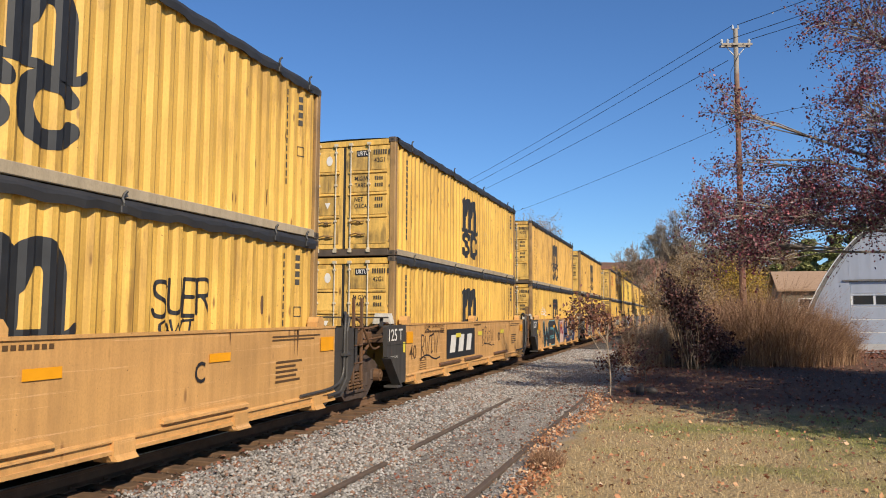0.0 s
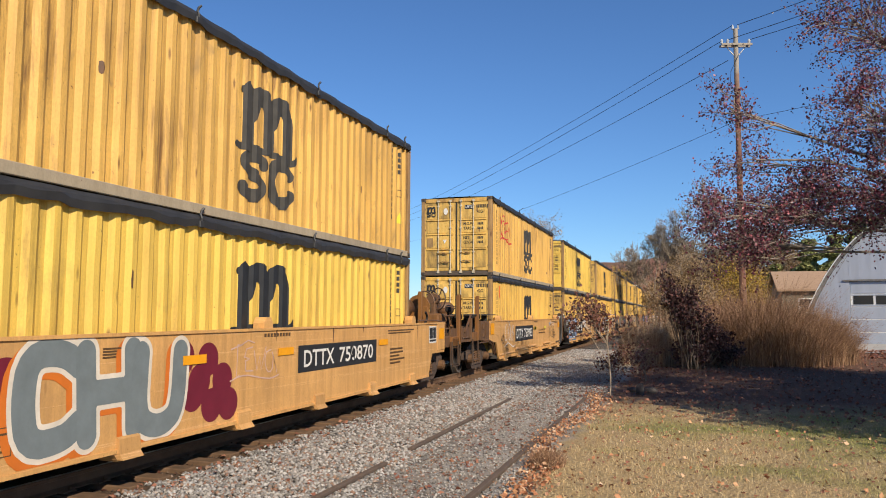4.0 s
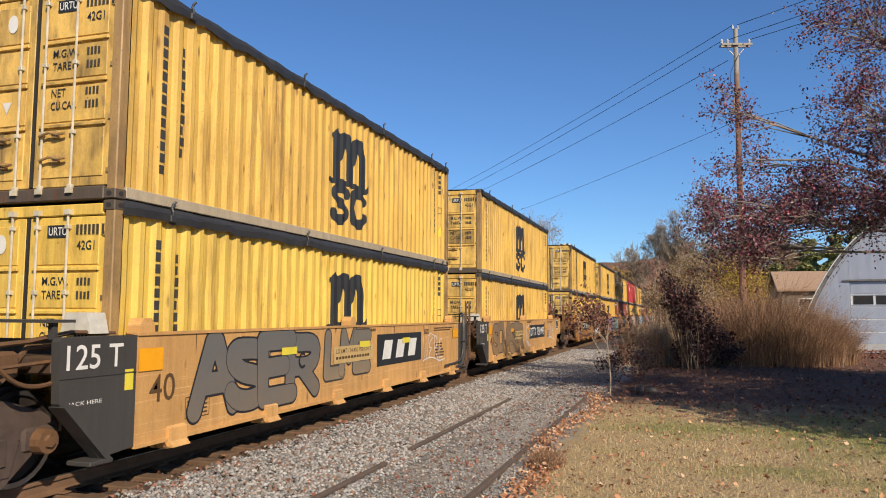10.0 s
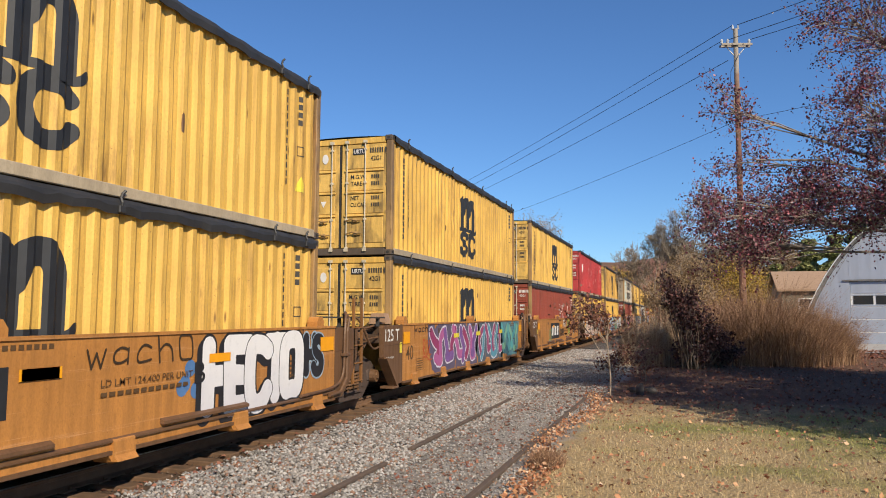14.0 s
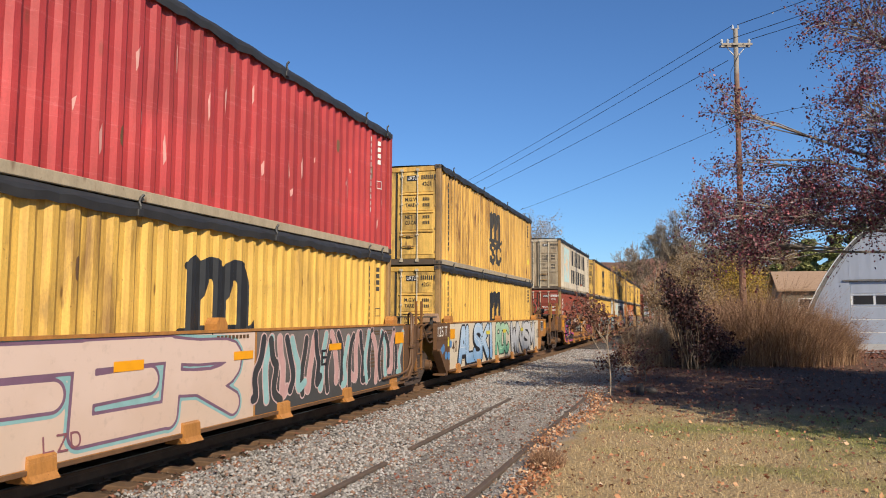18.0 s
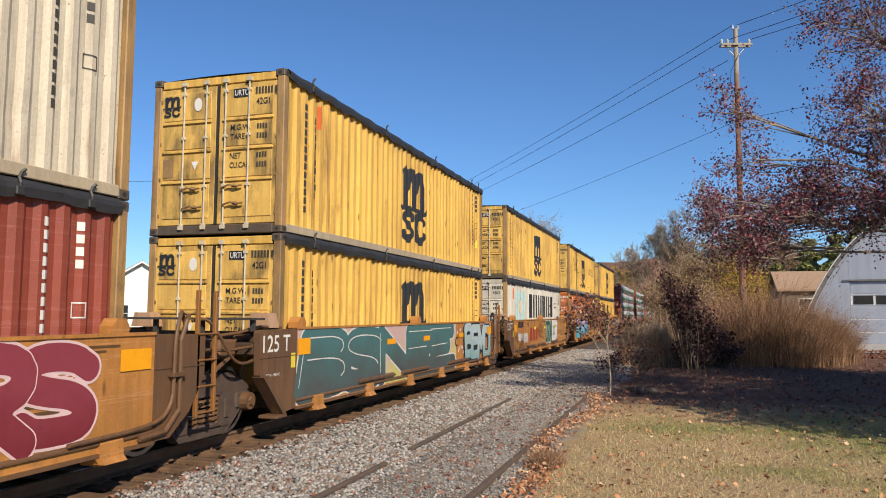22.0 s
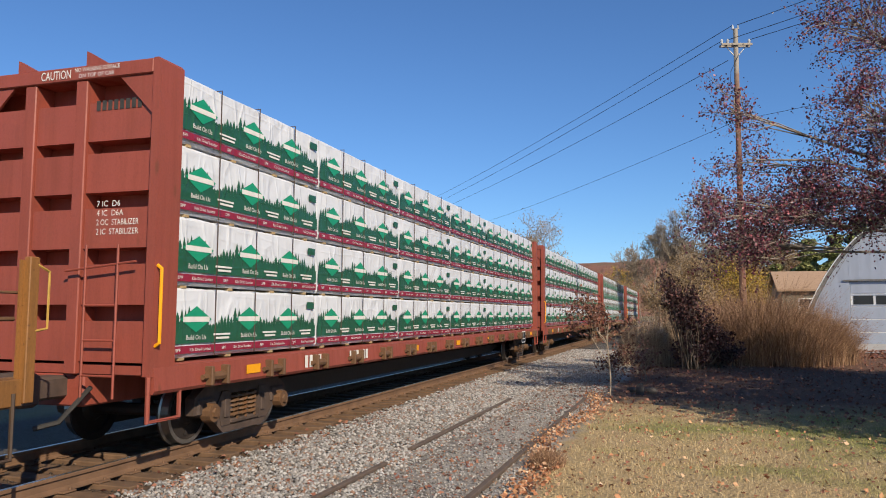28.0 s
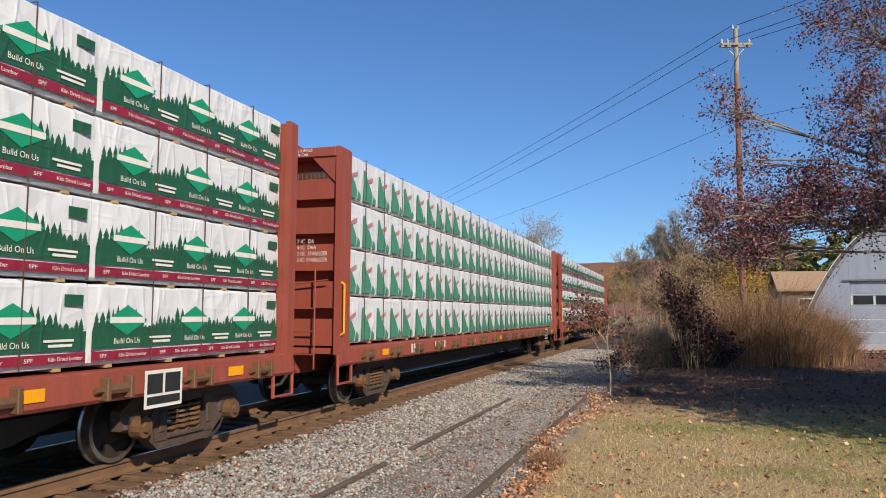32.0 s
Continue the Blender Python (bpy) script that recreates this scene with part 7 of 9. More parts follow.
on_box(UPPER[17], scrawl(random.Random(14), 8.7, 1.3, 11.3, 1.75, 6, 0.025), BLACK)
on_box(LOWER[18], scrawl(random.Random(15), 8.0, 1.2, 10.6, 2.0, 4, 0.045), BLACK)

# chalky scrapes on the red container
crng = random.Random(44)
for k in range(26):
    y, z, h = crng.uniform(1.5, 11.8), crng.uniform(0.4, 2.0), crng.uniform(0.08, 0.45)
    on_box(UPPER[12], [[(y, z), (y + crng.uniform(0.012, 0.04), z + h * 0.2), (y + crng.uniform(0.0, 0.05), z + h), (y - 0.012, z + h * 0.7)]], (0.60, 0.30, 0.27), "scrape")

# rear number columns, warning triangles and patches of bare rust along the sides
def tail_bars():
    return [rect(11.05, 2.2 - i * 0.13, 11.13, 2.29 - i * 0.13) for i in range(12)] + [rect(11.5, 2.2 - i * 0.13, 11.57, 2.29 - i * 0.13) for i in range(4)] + [rect(11.47, 1.3, 11.63, 1.315), rect(11.47, 1.45, 11.63, 1.465), rect(11.47, 1.315, 11.485, 1.45), rect(11.615, 1.315, 11.63, 1.45)]


for i, box in enumerate(LOWER + UPPER):
    rng = random.Random(300 + i)
    dark = BOXES[i % 19][0 if i < 19 else 1] in ("oxide", "oxide2", "red", "orange")
    put("number", mark("tail_bars", lambda: conform(marks(tail_bars())), INK), box, WHITE_INK if dark else INK_WORN)
    put("warning_sign", mark("triangle", lambda: conform(marks([[(11.42, 0.72), (11.72, 0.72), (11.57, 0.98)]])), YELLOW_STICK), box, label="yellow warning triangle") if i % 2 == 0 else None
    for k in range(rng.randint(1, 3)):
        y, z = rng.uniform(0.6, 11.6), rng.uniform(0.4, 2.2)
        put("scuff", wall_mesh("scuff", conform(marks([blob(rng, y, z, rng.uniform(0.015, 0.035), rng.uniform(0.05, 0.16), 8)])), WELL_BROWN), box)
    if rng.random() < 0.3:
        y = rng.uniform(0.8, 1.3)
        put("paint_mark", wall_mesh("paint_mark", conform(marks([rect(y, 1.9, y + 0.09, 2.3)])), ink((0.62, 0.12, 0.02))), box)


# a torn scrap of pale sheet lying on one top corner
def scrap_geo():
    rng = random.Random(5)
    g, m = Geo(), 8
    vs = [(0.55 + 0.09 * i + rng.uniform(-0.02, 0.02), 0.05 + 0.07 * j + rng.uniform(-0.02, 0.02), 2.6 + rng.uniform(0.0, 0.09) + 0.05 * math.sin(i * 1.7 + j)) for i in range(m) for j in range(5)]
    return g.add(vs, [(i * 5 + j, i * 5 + j + 1, i * 5 + j + 6, i * 5 + j + 5) for i in range(m - 1) for j in range(4)])


part("torn_sheet", scrap_geo(), ink((0.62, 0.55, 0.48)), UPPER[9], "crumpled pale scrap of sheet")
for k in range(4):
    part("loose_cord", Geo().path([(1.1 + 0.05 * k, 0.0 - 0.01 * k, 2.58), (1.18, -0.03, 2.4 - 0.1 * k), (1.08 - 0.03 * k, -0.02, 2.1 - 0.16 * k)], 0.006, 4), TARP, UPPER[9])
# ---------------------------------------------------------------- ground
def smooth(a, b, x):
    k = min(1, max(0, (x - a) / (b - a)))
    return k * k * (3 - 2 * k)


def ground_z(x, y):
    z = -0.25
    z += 0.025 * (1 - smooth(1.5, 2.6, abs(x)))
    z += 0.03 * smooth(5.2, 6.5, x)
    z += 0.42 * smooth(30, 46, y) * smooth(7, 14, x)
    return z


def lawn_green(n):
    """Where the lawn is green: in patches, and more towards the middle and the oaks."""
    x, y, z = n.xyz()
    k = n.math("ADD", n.noise(0.55, 6.0, 0.62), n.math("MULTIPLY", n.math("SUBTRACT", x, 7.6), 0.045))
    d = n.math("ABSOLUTE", n.math("SUBTRACT", y, 13.6))
    k = n.math("SUBTRACT", k, n.math("MULTIPLY", d, 0.04))
    return n.ramp(k, [(0.36, 0.0), (0.60, 1.0)])


def ground_mat():
    n = Nodes("ground_cover", 0.95)
    x, y, z = n.xyz()
    wob = n.math("MULTIPLY", n.math("SUBTRACT", n.noise(0.8, 6.0, 0.65), 0.5), 1.1)
    xe = n.math("ADD", x, wob)
    stone = n.xyz(n.voronoi(20.0, out="Color"))[0]
    grey = n.mix(stone, (0.10, 0.095, 0.09), (0.34, 0.32, 0.30))
    # gaps between the stones coloured dark, with the shade there drawn in
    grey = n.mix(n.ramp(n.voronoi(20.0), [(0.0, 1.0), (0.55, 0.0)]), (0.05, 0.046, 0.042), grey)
    warm = n.mix(n.ramp(n.noise(0.9, 5.0), [(0.45, 0.0), (0.75, 0.5)]), grey, (0.20, 0.135, 0.095))
    fines = n.mix(n.noise(18.0, 6.0, 0.75), (0.13, 0.12, 0.11), (0.50, 0.47, 0.43))
    fines = n.mix(n.ramp(n.noise(1.1, 5.0), [(0.42, 0.0), (0.66, 0.6)]), fines, (0.15, 0.10, 0.07))
    # brown track dirt, its colour darkened to deepen the shade under the train
    shaded_dirt = n.mix(n.noise(8.0, 5.0), (0.03, 0.019, 0.013), (0.15, 0.085, 0.045))
    soil = n.mix(n.noise(5.0, 5.0), (0.13, 0.09, 0.055), (0.26, 0.19, 0.12))
    dry = n.mix(n.noise(3.0, 6.0, 0.7), (0.55, 0.41, 0.20), (0.34, 0.245, 0.12))
    green = n.mix(n.noise(9.0, 4.0), (0.17, 0.19, 0.042), (0.28, 0.265, 0.085))
    lawn = n.mix(lawn_green(n), dry, green)
    lawn = n.mix(n.ramp(n.noise(30.0, 4.0, 0.7), [(0.40, 0.0), (0.72, 0.85)]), lawn, soil)
    # brown leaf litter, its colour also darkened to deepen the shade under the trees
    litter = n.mix(n.noise(30.0, 5.0, 0.7), (0.055, 0.028, 0.017), (0.18, 0.09, 0.05))
    lawn = n.mix(n.math("MULTIPLY", n.math("SUBTRACT", n.math("ADD", y, n.math("MULTIPLY", wob, 3.0)), 15.6), 0.3, True), lawn, litter)
    far = n.mix(n.noise(0.05, 4.0), (0.14, 0.125, 0.055), (0.2, 0.16, 0.08))
    c = n.mix(n.math("MULTIPLY", n.math("SUBTRACT", xe, 1.45), 2.0, True), shaded_dirt, warm)
    c = n.mix(n.math("MULTIPLY", n.math("SUBTRACT", xe, 3.2), 1.4, True), c, fines)
    c = n.mix(n.math("MULTIPLY", n.math("SUBTRACT", xe, 5.15), 3.0, True), c, lawn)
    # ground beyond the far rail coloured near black for the train's shade
    far_side_shade = n.mix(n.noise(14.0, 6.0, 0.75), (0.02, 0.016, 0.013), (0.12, 0.095, 0.075))
    c = n.mix(n.math("MULTIPLY", n.math("SUBTRACT", -1.3, xe), 2.0, True), c, far_side_shade)
    c = n.mix(n.math("MULTIPLY", n.math("SUBTRACT", -4.2, xe), 1.2, True), c, far)
    n.bump(n.math("ADD", n.voronoi(20.0), n.noise(45.0, 3.0)), 0.9, 0.03)
    return n.done(c)


def lines(lo, hi, dense_lo, dense_hi, step, grow=1.35):
    out, v, s = [], dense_lo, step
    while v < dense_hi:
        out.append(v)
        v += step
    while v < hi:
        out.append(v)
        s *= grow
        v += s
    out.append(hi)
    v, s = dense_lo, step
    while v > lo:
        s *= grow
        v -= s
        out.insert(0, max(v, lo))
    return out


gx, gy = lines(-1500, 1500, -8, 22, 0.4), lines(-300, 3000, -4, 60, 0.8)
g = Geo()
g.add([(x, y, ground_z(x, y) + (0.012 * noise.noise((x * 1.3, y * 1.3, 0)) if abs(x) < 60 and abs(y) < 90 else 0)) for x in gx for y in gy],
      [(i * len(gy) + j, (i + 1) * len(gy) + j, (i + 1) * len(gy) + j + 1, i * len(gy) + j + 1) for i in range(len(gx) - 1) for j in range(len(gy) - 1)])
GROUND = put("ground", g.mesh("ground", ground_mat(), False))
tagged(GROUND, "grey ballast, gravel and dry autumn lawn", "ground", kind="structure")

# ---------------------------------------------------------------- track
RAIL_SIDE = plain("rusty_rail", (0.19, 0.105, 0.058), 0.8, 0.35, 4.0)
RAIL_TOP = plain("worn_rail_head", (0.36, 0.33, 0.30), 0.3, 0.15, metal=0.85)
TIE_WOOD = plain("creosoted_tie", (0.16, 0.092, 0.05), 0.9, 0.45, 5.0, bump=0.5)
OLD_RAIL = plain("brown_old_rail", (0.12, 0.085, 0.065), 0.85, 0.35, 5.0)


def rail_geo(y0, y1):
    prof = [(-0.07, -0.165), (0.07, -0.165), (0.07, -0.15), (0.012, -0.125), (0.012, -0.045), (0.036, -0.035), (0.036, -0.006), (0.028, 0.0), (-0.028, 0.0), (-0.036, -0.006), (-0.036, -0.035), (-0.012, -0.045), (-0.012, -0.125), (-0.07, -0.15)]
    return Geo().prism(prof, "y", y0, y1)


TRACK = thing("track", "rusty rails on brown wooden ties in grey ballast", "railway track", kind="structure")
for x in (-0.7525, 0.7525):
    r = put("rail", shared("rail", lambda: rail_geo(-60, 520), RAIL_SIDE), TRACK, at=pose(x, 0, 0))
    put("rail_head", shared("rail_head", lambda: Geo().box(-0.026, 0.026, -60, 520, -0.001, 0.0015), RAIL_TOP), r)
trng = random.Random(3)
for i in range(300):
    y = -8 + i * 0.5
    me = shared(f"tie{i % 4}", lambda: Geo().box(-1.3 + trng.uniform(-0.03, 0.03), 1.3 + trng.uniform(-0.05, 0.05), -0.115, 0.115, -0.36, -0.165, 0.012), TIE_WOOD)
    put("tie", me, TRACK, at=pose(trng.uniform(-0.04, 0.04), y + trng.uniform(-0.03, 0.03), trng.uniform(-0.012, 0.004), 0, 0, trng.uniform(-0.8, 0.8)))
for i in range(150):
    for x in (-0.7525, 0.7525):
        if i < 70:
            put("tie_plate", shared("tie_plate", lambda: Geo().box(-0.15, 0.15, -0.09, 0.09, -0.168, -0.15, 0.004).tube((0.1, 0.05, -0.15), (0.1, 0.05, -0.125), 0.016, n=6).tube((-0.1, -0.05, -0.15), (-0.1, -0.05, -0.125), 0.016, n=6), RAIL_SIDE), TRACK, at=pose(x, -8 + i * 0.5, 0.0))
SIDING = thing("siding_track", "half-buried brown rails of an unused siding", "railway track", kind="structure")
for x, y0, y1 in ((3.39, 6.6, 9.15), (3.41, 10.2, 16.9), (4.90, 3.5, 17.6)):
    put("old_rail", rail_geo(y0, y1).mesh("old_rail", OLD_RAIL), SIDING, at=pose(x, 0, -0.175, 0, 0, 0.35 if y0 > 10 else 0))

# ---------------------------------------------------------------- scatter helpers
def nprng(seed):
    return np.random.default_rng(seed)


def cloud_mesh(name, verts, faces, material, smooth_shade=False):
    """A mesh from arrays of points and of faces that all have one size."""
    me = bpy.data.meshes.new(name)
    k = faces.shape[1]
    me.vertices.add(len(verts))
    me.vertices.foreach_set("co", verts.astype(np.float32).ravel())
    me.loops.add(faces.size)
    me.loops.foreach_set("vertex_index", faces.astype(np.int32).ravel())
    me.polygons.add(len(faces))
    me.polygons.foreach_set("loop_start", np.arange(0, faces.size, k, dtype=np.int32))
    me.update(calc_edges=True)
    if smooth_shade:
        me.shade_smooth()
    me.materials.append(material)
    return me


def leaf_arrays(pts, size, rng, flat=0.0, long=1.5):
    """A small folded leaf at every point: four corners and two faces."""
    n = len(pts)
    a = rng.normal(size=(n, 3))
    if flat > 0:
        a[:, 2] *= 1 - flat
    a /= np.linalg.norm(a, axis=1)[:, None] + 1e-9
    b = rng.normal(size=(n, 3))
    if flat > 0:
        b[:, 2] *= 1 - flat
    b -= a * (a * b).sum(1)[:, None]
    b /= np.linalg.norm(b, axis=1)[:, None] + 1e-9
    c = np.cross(a, b)
    s = (size * rng.uniform(0.6, 1.3, n))[:, None]
    v = np.stack([pts - a * s * long / 2, pts + b * s / 2 + c * s * 0.18, pts + a * s * long / 2, pts - b * s / 2 + c * s * 0.18], 1).reshape(-1, 3)
    i = np.arange(n)[:, None] * 4
    f = np.concatenate([i + [[0, 1, 2]], i + [[0, 2, 3]]], 0)
    return v, f


def tube_arrays(segs, sides=4):
    """Tapered tubes: segs holds start, end and the two radii."""
    segs = np.asarray(segs, float)
    p0, p1, r0, r1 = segs[:, 0:3], segs[:, 3:6], segs[:, 6], segs[:, 7]
    d = p1 - p0
    d /= np.linalg.norm(d, axis=1)[:, None] + 1e-9
    h = np.where(np.abs(d[:, 2:3]) > 0.9, [[1.0, 0, 0]], [[0, 0, 1.0]])
    u = np.cross(d, h)
    u /= np.linalg.norm(u, axis=1)[:, None] + 1e-9
    w = np.cross(d, u)
    out = []
    for p, r in ((p0, r0), (p1, r1)):
        for k in range(sides):
            t = 2 * math.pi * k / sides
            out.append(p + (u * math.cos(t) + w * math.sin(t)) * r[:, None])
    v = np.stack(out, 1).reshape(-1, 3)
    i = np.arange(len(segs))[:, None] * 2 * sides
    f = np.concatenate([i + [[k, (k + 1) % sides, sides + (k + 1) % sides, sides + k]] for k in range(sides)], 0)
    return v, f


def leaf_mat(name, stops, rough=0.7, trans=0.12):
    n = Nodes(name, rough)
    n.p.inputs["Transmission Weight"].default_value = 0.0
    c = n.ramp(n.island(), stops)
    c = n.mix(n.math("MULTIPLY", n.noise(60.0, 2.0), 0.35), c, (0.03, 0.02, 0.012))
    return n.done(c)


OAK_LEAF = leaf_mat("maroon_leaf", [(0.0, (0.05, 0.02, 0.033)), (0.4, (0.125, 0.036, 0.06)), (0.8, (0.25, 0.058, 0.085)), (1.0, (0.42, 0.11, 0.135))], 0.42)
FALLEN = leaf_mat("fallen_leaf", [(0.0, (0.20, 0.075, 0.04)), (0.35, (0.46, 0.19, 0.085)), (0.75, (0.66, 0.36, 0.18)), (1.0, (0.78, 0.56, 0.38))])
FALLEN_RED = leaf_mat("fallen_red_leaf", [(0.0, (0.14, 0.05, 0.03)), (0.5, (0.26, 0.09, 0.055)), (1.0, (0.42, 0.2, 0.12))])
STRAW = leaf_mat("straw_blade", [(0.0, (0.13, 0.06, 0.035)), (0.5, (0.30, 0.16, 0.085)), (1.0, (0.60, 0.39, 0.23))])
n = Nodes("mown_grass", 0.8)
straw = n.ramp(n.island(), [(0.0, (0.30, 0.20, 0.09)), (0.5, (0.54, 0.40, 0.21)), (1.0, (0.72, 0.56, 0.34))])
sward = n.ramp(n.island(), [(0.0, (0.15, 0.19, 0.03)), (0.6, (0.33, 0.35, 0.07)), (0.8, (0.33, 0.29, 0.10)), (1.0, (0.52, 0.41, 0.2))])
TURF = n.done(n.mix(lawn_green(n), straw, sward))
OAK_TWIG = plain("oak_twig", (0.30, 0.25, 0.21), 0.9, 0.35, 9.0)
SHRUB_LEAF = leaf_mat("dark_plum_leaf", [(0.0, (0.025, 0.014, 0.016)), (0.6, (0.065, 0.027, 0.03)), (1.0, (0.16, 0.06, 0.05))])
SAPLING_LEAF = leaf_mat("dull_red_leaf", [(0.0, (0.10, 0.04, 0.03)), (0.6, (0.2, 0.08, 0.055)), (1.0, (0.34, 0.16, 0.1))])
GOLD_LEAF = leaf_mat("golden_leaf", [(0.0, (0.26, 0.15, 0.02)), (0.6, (0.52, 0.34, 0.045)), (1.0, (0.74, 0.52, 0.09))])
BROWN_LEAF = leaf_mat("brown_leaf", [(0.0, (0.18, 0.105, 0.05)), (0.6, (0.33, 0.215, 0.10)), (1.0, (0.48, 0.34, 0.175))])
PINE_LEAF = leaf_mat("dark_needles", [(0.0, (0.14, 0.16, 0.05)), (0.6, (0.30, 0.32, 0.10)), (1.0, (0.44, 0.43, 0.17))])
PALE_TWIG = plain("pale_twig", (0.34, 0.27, 0.20), 0.85, 0.3, 9.0)
BARK = plain("grey_bark", (0.16, 0.12, 0.09), 0.9, 0.4, 9.0, bump=0.6)
STONE_MAT = leaf_mat("ballast_stone", [(0.0, (0.13, 0.12, 0.11)), (0.3, (0.27, 0.253, 0.235)), (0.6, (0.39, 0.37, 0.345)), (0.84, (0.54, 0.515, 0.485)), (0.88, (0.30, 0.19, 0.13)), (1.0, (0.24, 0.13, 0.09))], 0.9)


def stones(name, n, x0, x1, y0, y1, s0, s1, seed, keep_by=None, mat=None):
    """Loose angular stones lying on the ground."""
    rng = nprng(seed)
    k = rng.random(n)
    y = y0 + (y1 - y0) * k ** 1.7
    x = rng.uniform(x0, x1, n)
    if keep_by is not None:
        keep = rng.random(n) < keep_by(x, y)
        x, y = x[keep], y[keep]
        n = len(x)
    s = rng.uniform(s0, s1, n) * (1 + 0.25 * (y > 14))
    z = np.array([ground_z(a, b) for a, b in zip(x, y)]) + s * 0.22
    base = np.array([[1, 0, 0], [-1, 0, 0], [0, 1, 0], [0, -1, 0], [0, 0, 0.8], [0, 0, -0.8]], float)
    v = base[None] * rng.uniform(0.55, 1.25, (n, 6, 1)) + rng.normal(0, 0.16, (n, 6, 3))
    a = rng.uniform(0, 6.28, n)
    ca, sa = np.cos(a)[:, None], np.sin(a)[:, None]
    v = np.stack([v[..., 0] * ca - v[..., 1] * sa, v[..., 0] * sa + v[..., 1] * ca, v[..., 2] * 0.8], -1)
    v = v * (s / 2)[:, None, None] + np.stack([x, y, z], 1)[:, None]
    t = np.array([[0, 2, 4], [2, 1, 4], [1, 3, 4], [3, 0, 4], [2, 0, 5], [1, 2, 5], [3, 1, 5], [0, 3, 5]])
    f = (np.arange(n)[:, None, None] * 6 + t[None]).reshape(-1, 3)
    return tagged(put(name, cloud_mesh(name, v.reshape(-1, 3), f, mat or STONE_MAT)), "loose grey ballast stones, some rusty brown", "gravel", kind="stuff")


stones("ballast_stones", 66000, 1.25, 3.6, 2.5, 42, 0.03, 0.085, 1, lambda x, y: np.clip((x - 1.2 - 0.16 * np.sin(y * 12.6)) * 3.0, 0.05, 1.0))
stones("siding_gravel", 30000, 3.1, 5.2, 3.0, 40, 0.015, 0.052, 2)
# darker copy of the stone colours, putting the train's shade between the rails
SHADED_STONE = leaf_mat("shaded_stone", [(0.0, (0.03, 0.022, 0.017)), (0.6, (0.085, 0.058, 0.04)), (1.0, (0.19, 0.125, 0.08))], 0.9)
stones("track_stones", 7000, -1.6, 1.2, 2.5, 40, 0.025, 0.055, 4, None, SHADED_STONE)


def scatter(name, mat, n, x0, x1, y0, y1, size, seed, label, category, weight=None, lift=0.02, flat=0.8, power=1.4):
    rng = nprng(seed)
    x, y = rng.uniform(x0, x1, n), y0 + (y1 - y0) * rng.random(n) ** power
    if weight is not None:
        keep = rng.random(n) < weight(x, y)
        x, y = x[keep], y[keep]
    z = np.array([ground_z(a, b) for a, b in zip(x, y)]) + rng.uniform(0.2, 1.0, len(x)) * lift
    v, f = leaf_arrays(np.stack([x, y, z], 1), size, rng, flat, 1.35)
    return tagged(put(name, cloud_mesh(name, v, f, mat)), label, category, kind="stuff")


def near_line(c, w):
    return lambda x, y: np.exp(-((x - c - 0.18 * np.sin(y * 0.9)) / w) ** 2)


scatter("fallen_leaves", FALLEN, 11000, 4.75, 6.2, 4, 19, 0.042, 11, "tan fallen leaves piled along the old rail", "leaves", near_line(5.18, 0.19), 0.09, 0.5)
scatter("lawn_leaves", FALLEN, 1100, 5.4, 14, 5, 18, 0.05, 12, "scattered tan leaves on the lawn", "leaves", None, 0.05, 0.6)
scatter("lawn_leaf_bits", FALLEN_RED, 2600, 5.4, 14, 5, 20, 0.035, 16, "small brown leaf scraps in the lawn", "leaves", None, 0.04, 0.6)
scatter("gravel_leaves", FALLEN_RED, 5000, 1.1, 5.0, 4, 22, 0.05, 13, "red-brown leaves lying on the gravel", "leaves", lambda x, y: 0.10 + 0.5 * np.exp(-((x - 4.2) / 0.75) ** 2) * (0.35 + 0.65 * np.sin(x * 3.1 + y * 1.3) ** 2), 0.035, 0.7)
scatter("shade_leaves", FALLEN_RED, 6000, 4.6, 19, 15.0, 36, 0.06, 14, "brown leaf litter under the trees", "leaves", None, 0.05, 0.6, 1.0)
scatter("drive_leaves", FALLEN_RED, 1500, 12.0, 17.5, 35.6, 40.0, 0.10, 17, "red leaves drifted along the drive", "leaves", None, 0.05, 0.5, 1.0)
scatter("tie_leaves", FALLEN_RED, 420, 1.0, 1.7, 5, 30, 0.05, 15, "brown leaves along the tie ends", "leaves", None, 0.05, 0.7)


